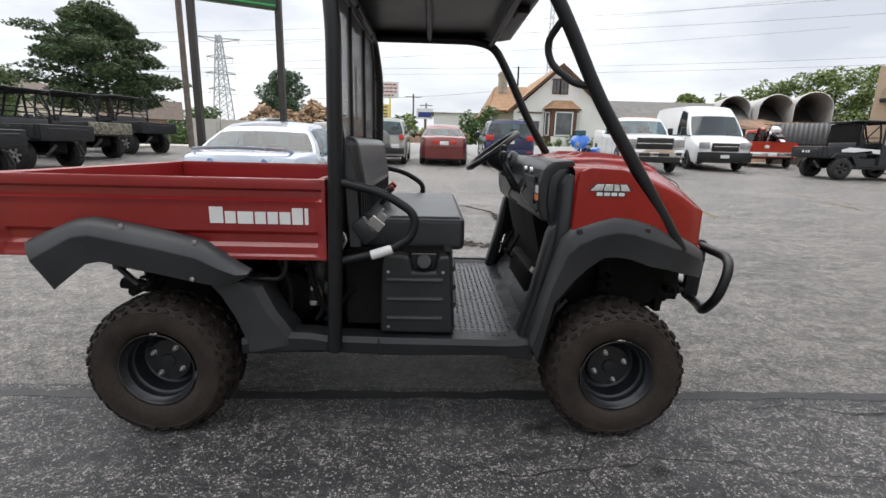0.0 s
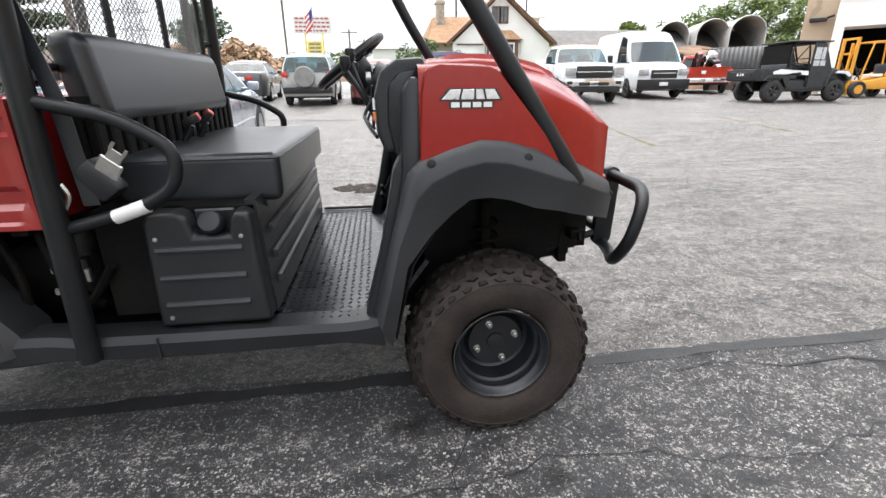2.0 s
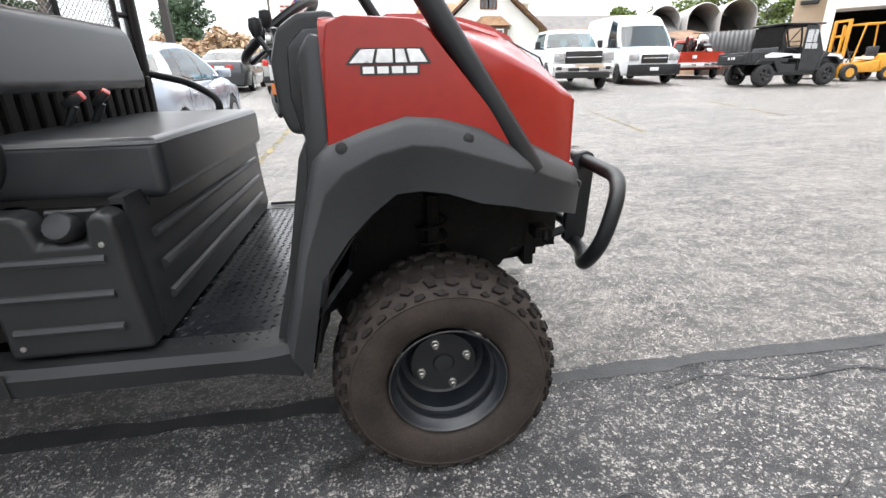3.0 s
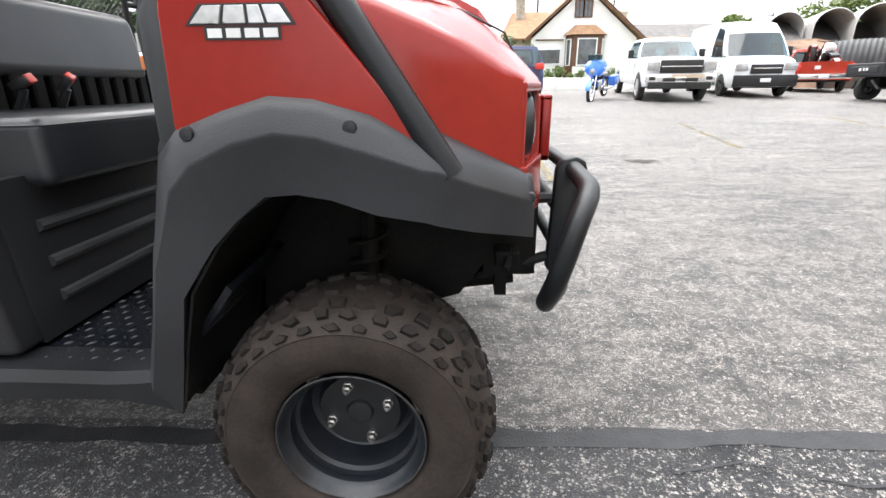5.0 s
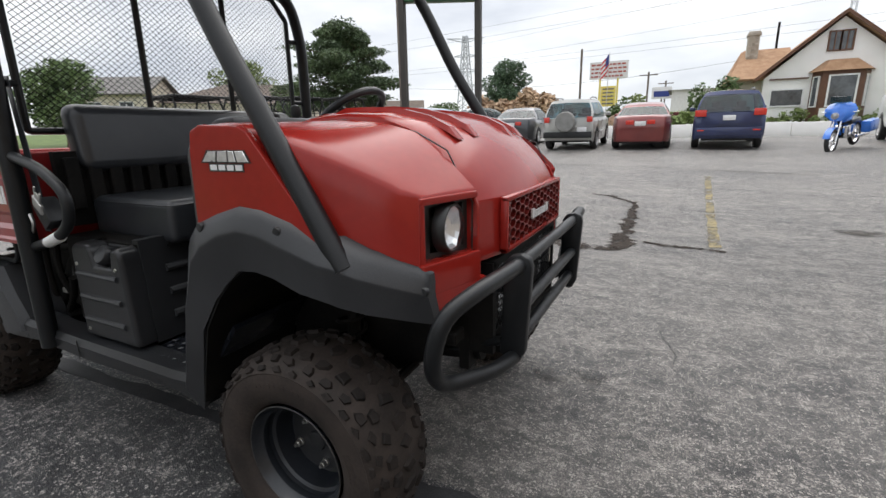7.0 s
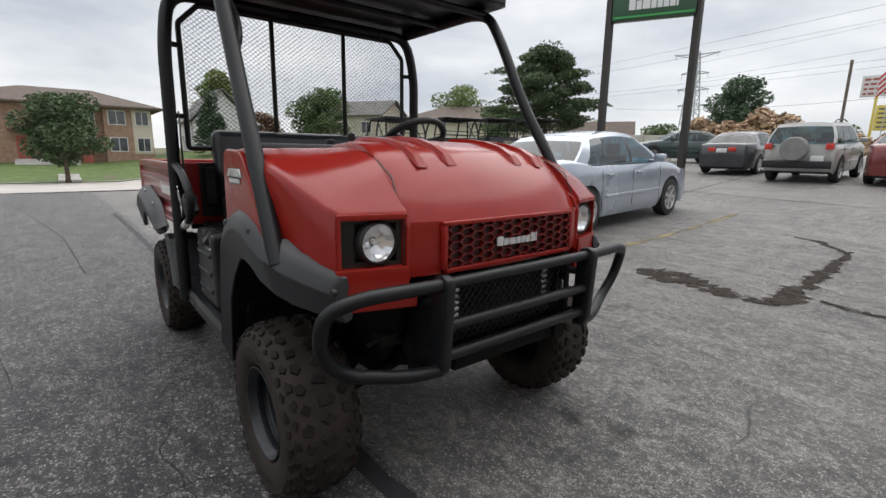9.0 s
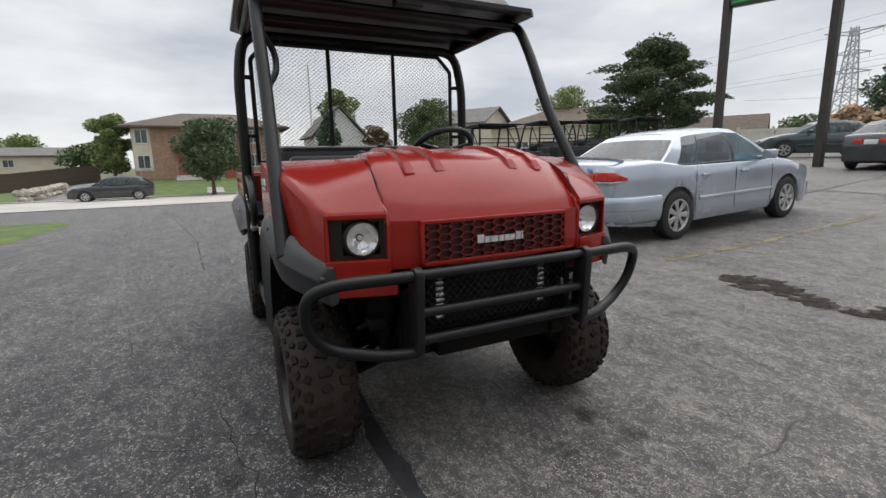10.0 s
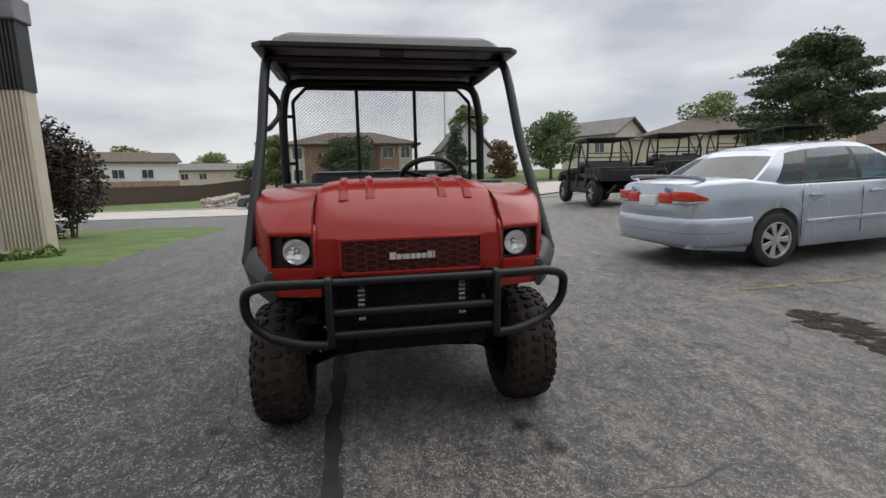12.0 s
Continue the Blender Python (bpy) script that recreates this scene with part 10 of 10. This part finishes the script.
part("picture", bm, M_FLAGBLUE, small_sign)
bm = bmesh.new()
tube(bm, [(-1.5, 79.9, 0.5), (-1.5, 79.9, 5.6)], 0.12, 8)
part("post", bm, M_POLE, small_sign)


def make_pole(x, y, z0, h, label, arms=1):
    p = thing("utility_pole", pose(x, y, z0), label, "utility pole", "utility poles")
    bm = bmesh.new()
    tube(bm, [(0, 0, -0.3), (0, 0, h)], 0.13, 8)
    part("pole", bm, M_POLE, p)
    for i in range(arms):
        bm = bmesh.new()
        box(bm, -1.2, 1.2, -0.06, 0.06, h - 0.5 - 0.9 * i, h - 0.36 - 0.9 * i)
        part("cross_arm", bm, M_POLE, p)
    return p


make_pole(-9.6, 60, 0.6, 9.8, "plain wooden pole beside the woodpile", 0)
make_pole(-3.2, 75, 0.6, 8.4, "brown wooden utility pole far off", 1)
make_pole(-1.5, 92, 0.6, 8.6, "brown wooden utility pole far off", 1)
make_pole(62, 104, 1.0, 13.0, "wooden utility pole behind the arches", 2)
make_pole(13.5, 62, 0.6, 8.8, "brown wooden utility pole far off", 1)
bm = bmesh.new()
for x, y, h in ((-56, -27, 5.5),):
    tube(bm, [(x, y, -1), (x, y, h)], 0.1, 6)
tagged(part("street_pole", bm, M_POLE), "thin wooden pole by the terrace", "pole")

pyl = thing("power_pylon", pose(-99, 229.5, 0.5), "tall steel lattice power pylon far off", "pylon")


def lattice(bm, h, base, top, n, r):
    for sx in (-1, 1):
        for sy in (-1, 1):
            tube(bm, [(sx * base, sy * base, 0), (sx * top, sy * top, h)], r, 4)
    for i in range(n):
        t0, t1 = i / n, (i + 1) / n
        a, b = base + (top - base) * t0, base + (top - base) * t1
        for q in (((-a, -a), (b, -b)), ((a, -a), (-b, -b)), ((-a, a), (b, b)), ((a, a), (-b, b)), ((-a, -a), (-b, b)), ((a, -a), (b, b))):
            tube(bm, [(*q[0], h * t0), (*q[1], h * t1)], r * 0.6, 4)


bm = bmesh.new()
lattice(bm, 48, 4.2, 0.9, 12, 0.30)
part("tower", bm, M_PYLON, pyl)
for z, l in ((46.5, 9.2), (38, 5.8), (31, 6.5), (24, 5.8)):
    bm = bmesh.new()
    for s in (-1, 1):
        tube(bm, [(0, 0, z), (s * l, 0, z + 0.4)], 0.28, 4)
        tube(bm, [(0, 0, z + 1.8 if z < 40 else z - 1.8), (s * l, 0, z + 0.4)], 0.24, 4)
        tube(bm, [(s * l * 0.9, 0, z), (s * l * 0.9, 0, z - 1.6)], 0.12, 4)
    ob = part("cross_arm", bm, M_PYLON, pyl)
    ob.matrix_basis = pose(0, 0, 0, 0, 0, 20)
mast = thing("radio_mast", pose(34.0, 146, 1.0), "slender lattice radio mast behind the house", "mast")
bm = bmesh.new()
lattice(bm, 60, 0.5, 0.5, 34, 0.07)
part("tower", bm, M_PYLON, mast)
mast2 = thing("radio_mast", pose(-130, 27, 1.0), "thin far mast seen through the mesh", "mast")
bm = bmesh.new()
tube(bm, [(0, 0, 0), (0, 0, 26)], 0.28, 6)
part("tower", bm, M_TRIMWHITE, mast2)

# overhead cables, hanging between poles outside the view
for i, (a, b) in enumerate((((-60, 88, 19.0), (95, 62, 25.0)), ((-60, 88, 17.6), (95, 62, 22.6)), ((-60, 92, 14.4), (95, 66, 17.0)), ((-60, 92, 13.6), (95, 66, 15.9)), ((-99, 229, 43), (160, 190, 62)), ((-99, 229, 36), (160, 190, 50)), ((-40, 70, 8.6), (13.5, 62, 9.0)))):
    A, B = Vector(a), Vector(b)
    bm = bmesh.new()
    pts = [A.lerp(B, t / 24) - Vector((0, 0, 1.6 * (1 - (2 * t / 24 - 1) ** 2))) for t in range(25)]
    tube(bm, pts, 0.02 if i < 4 else 0.045 if i < 6 else 0.02, 4)
    tagged(part("overhead_cable", bm, M_WIRE), "thin dark overhead cable", "cable", "overhead cables")
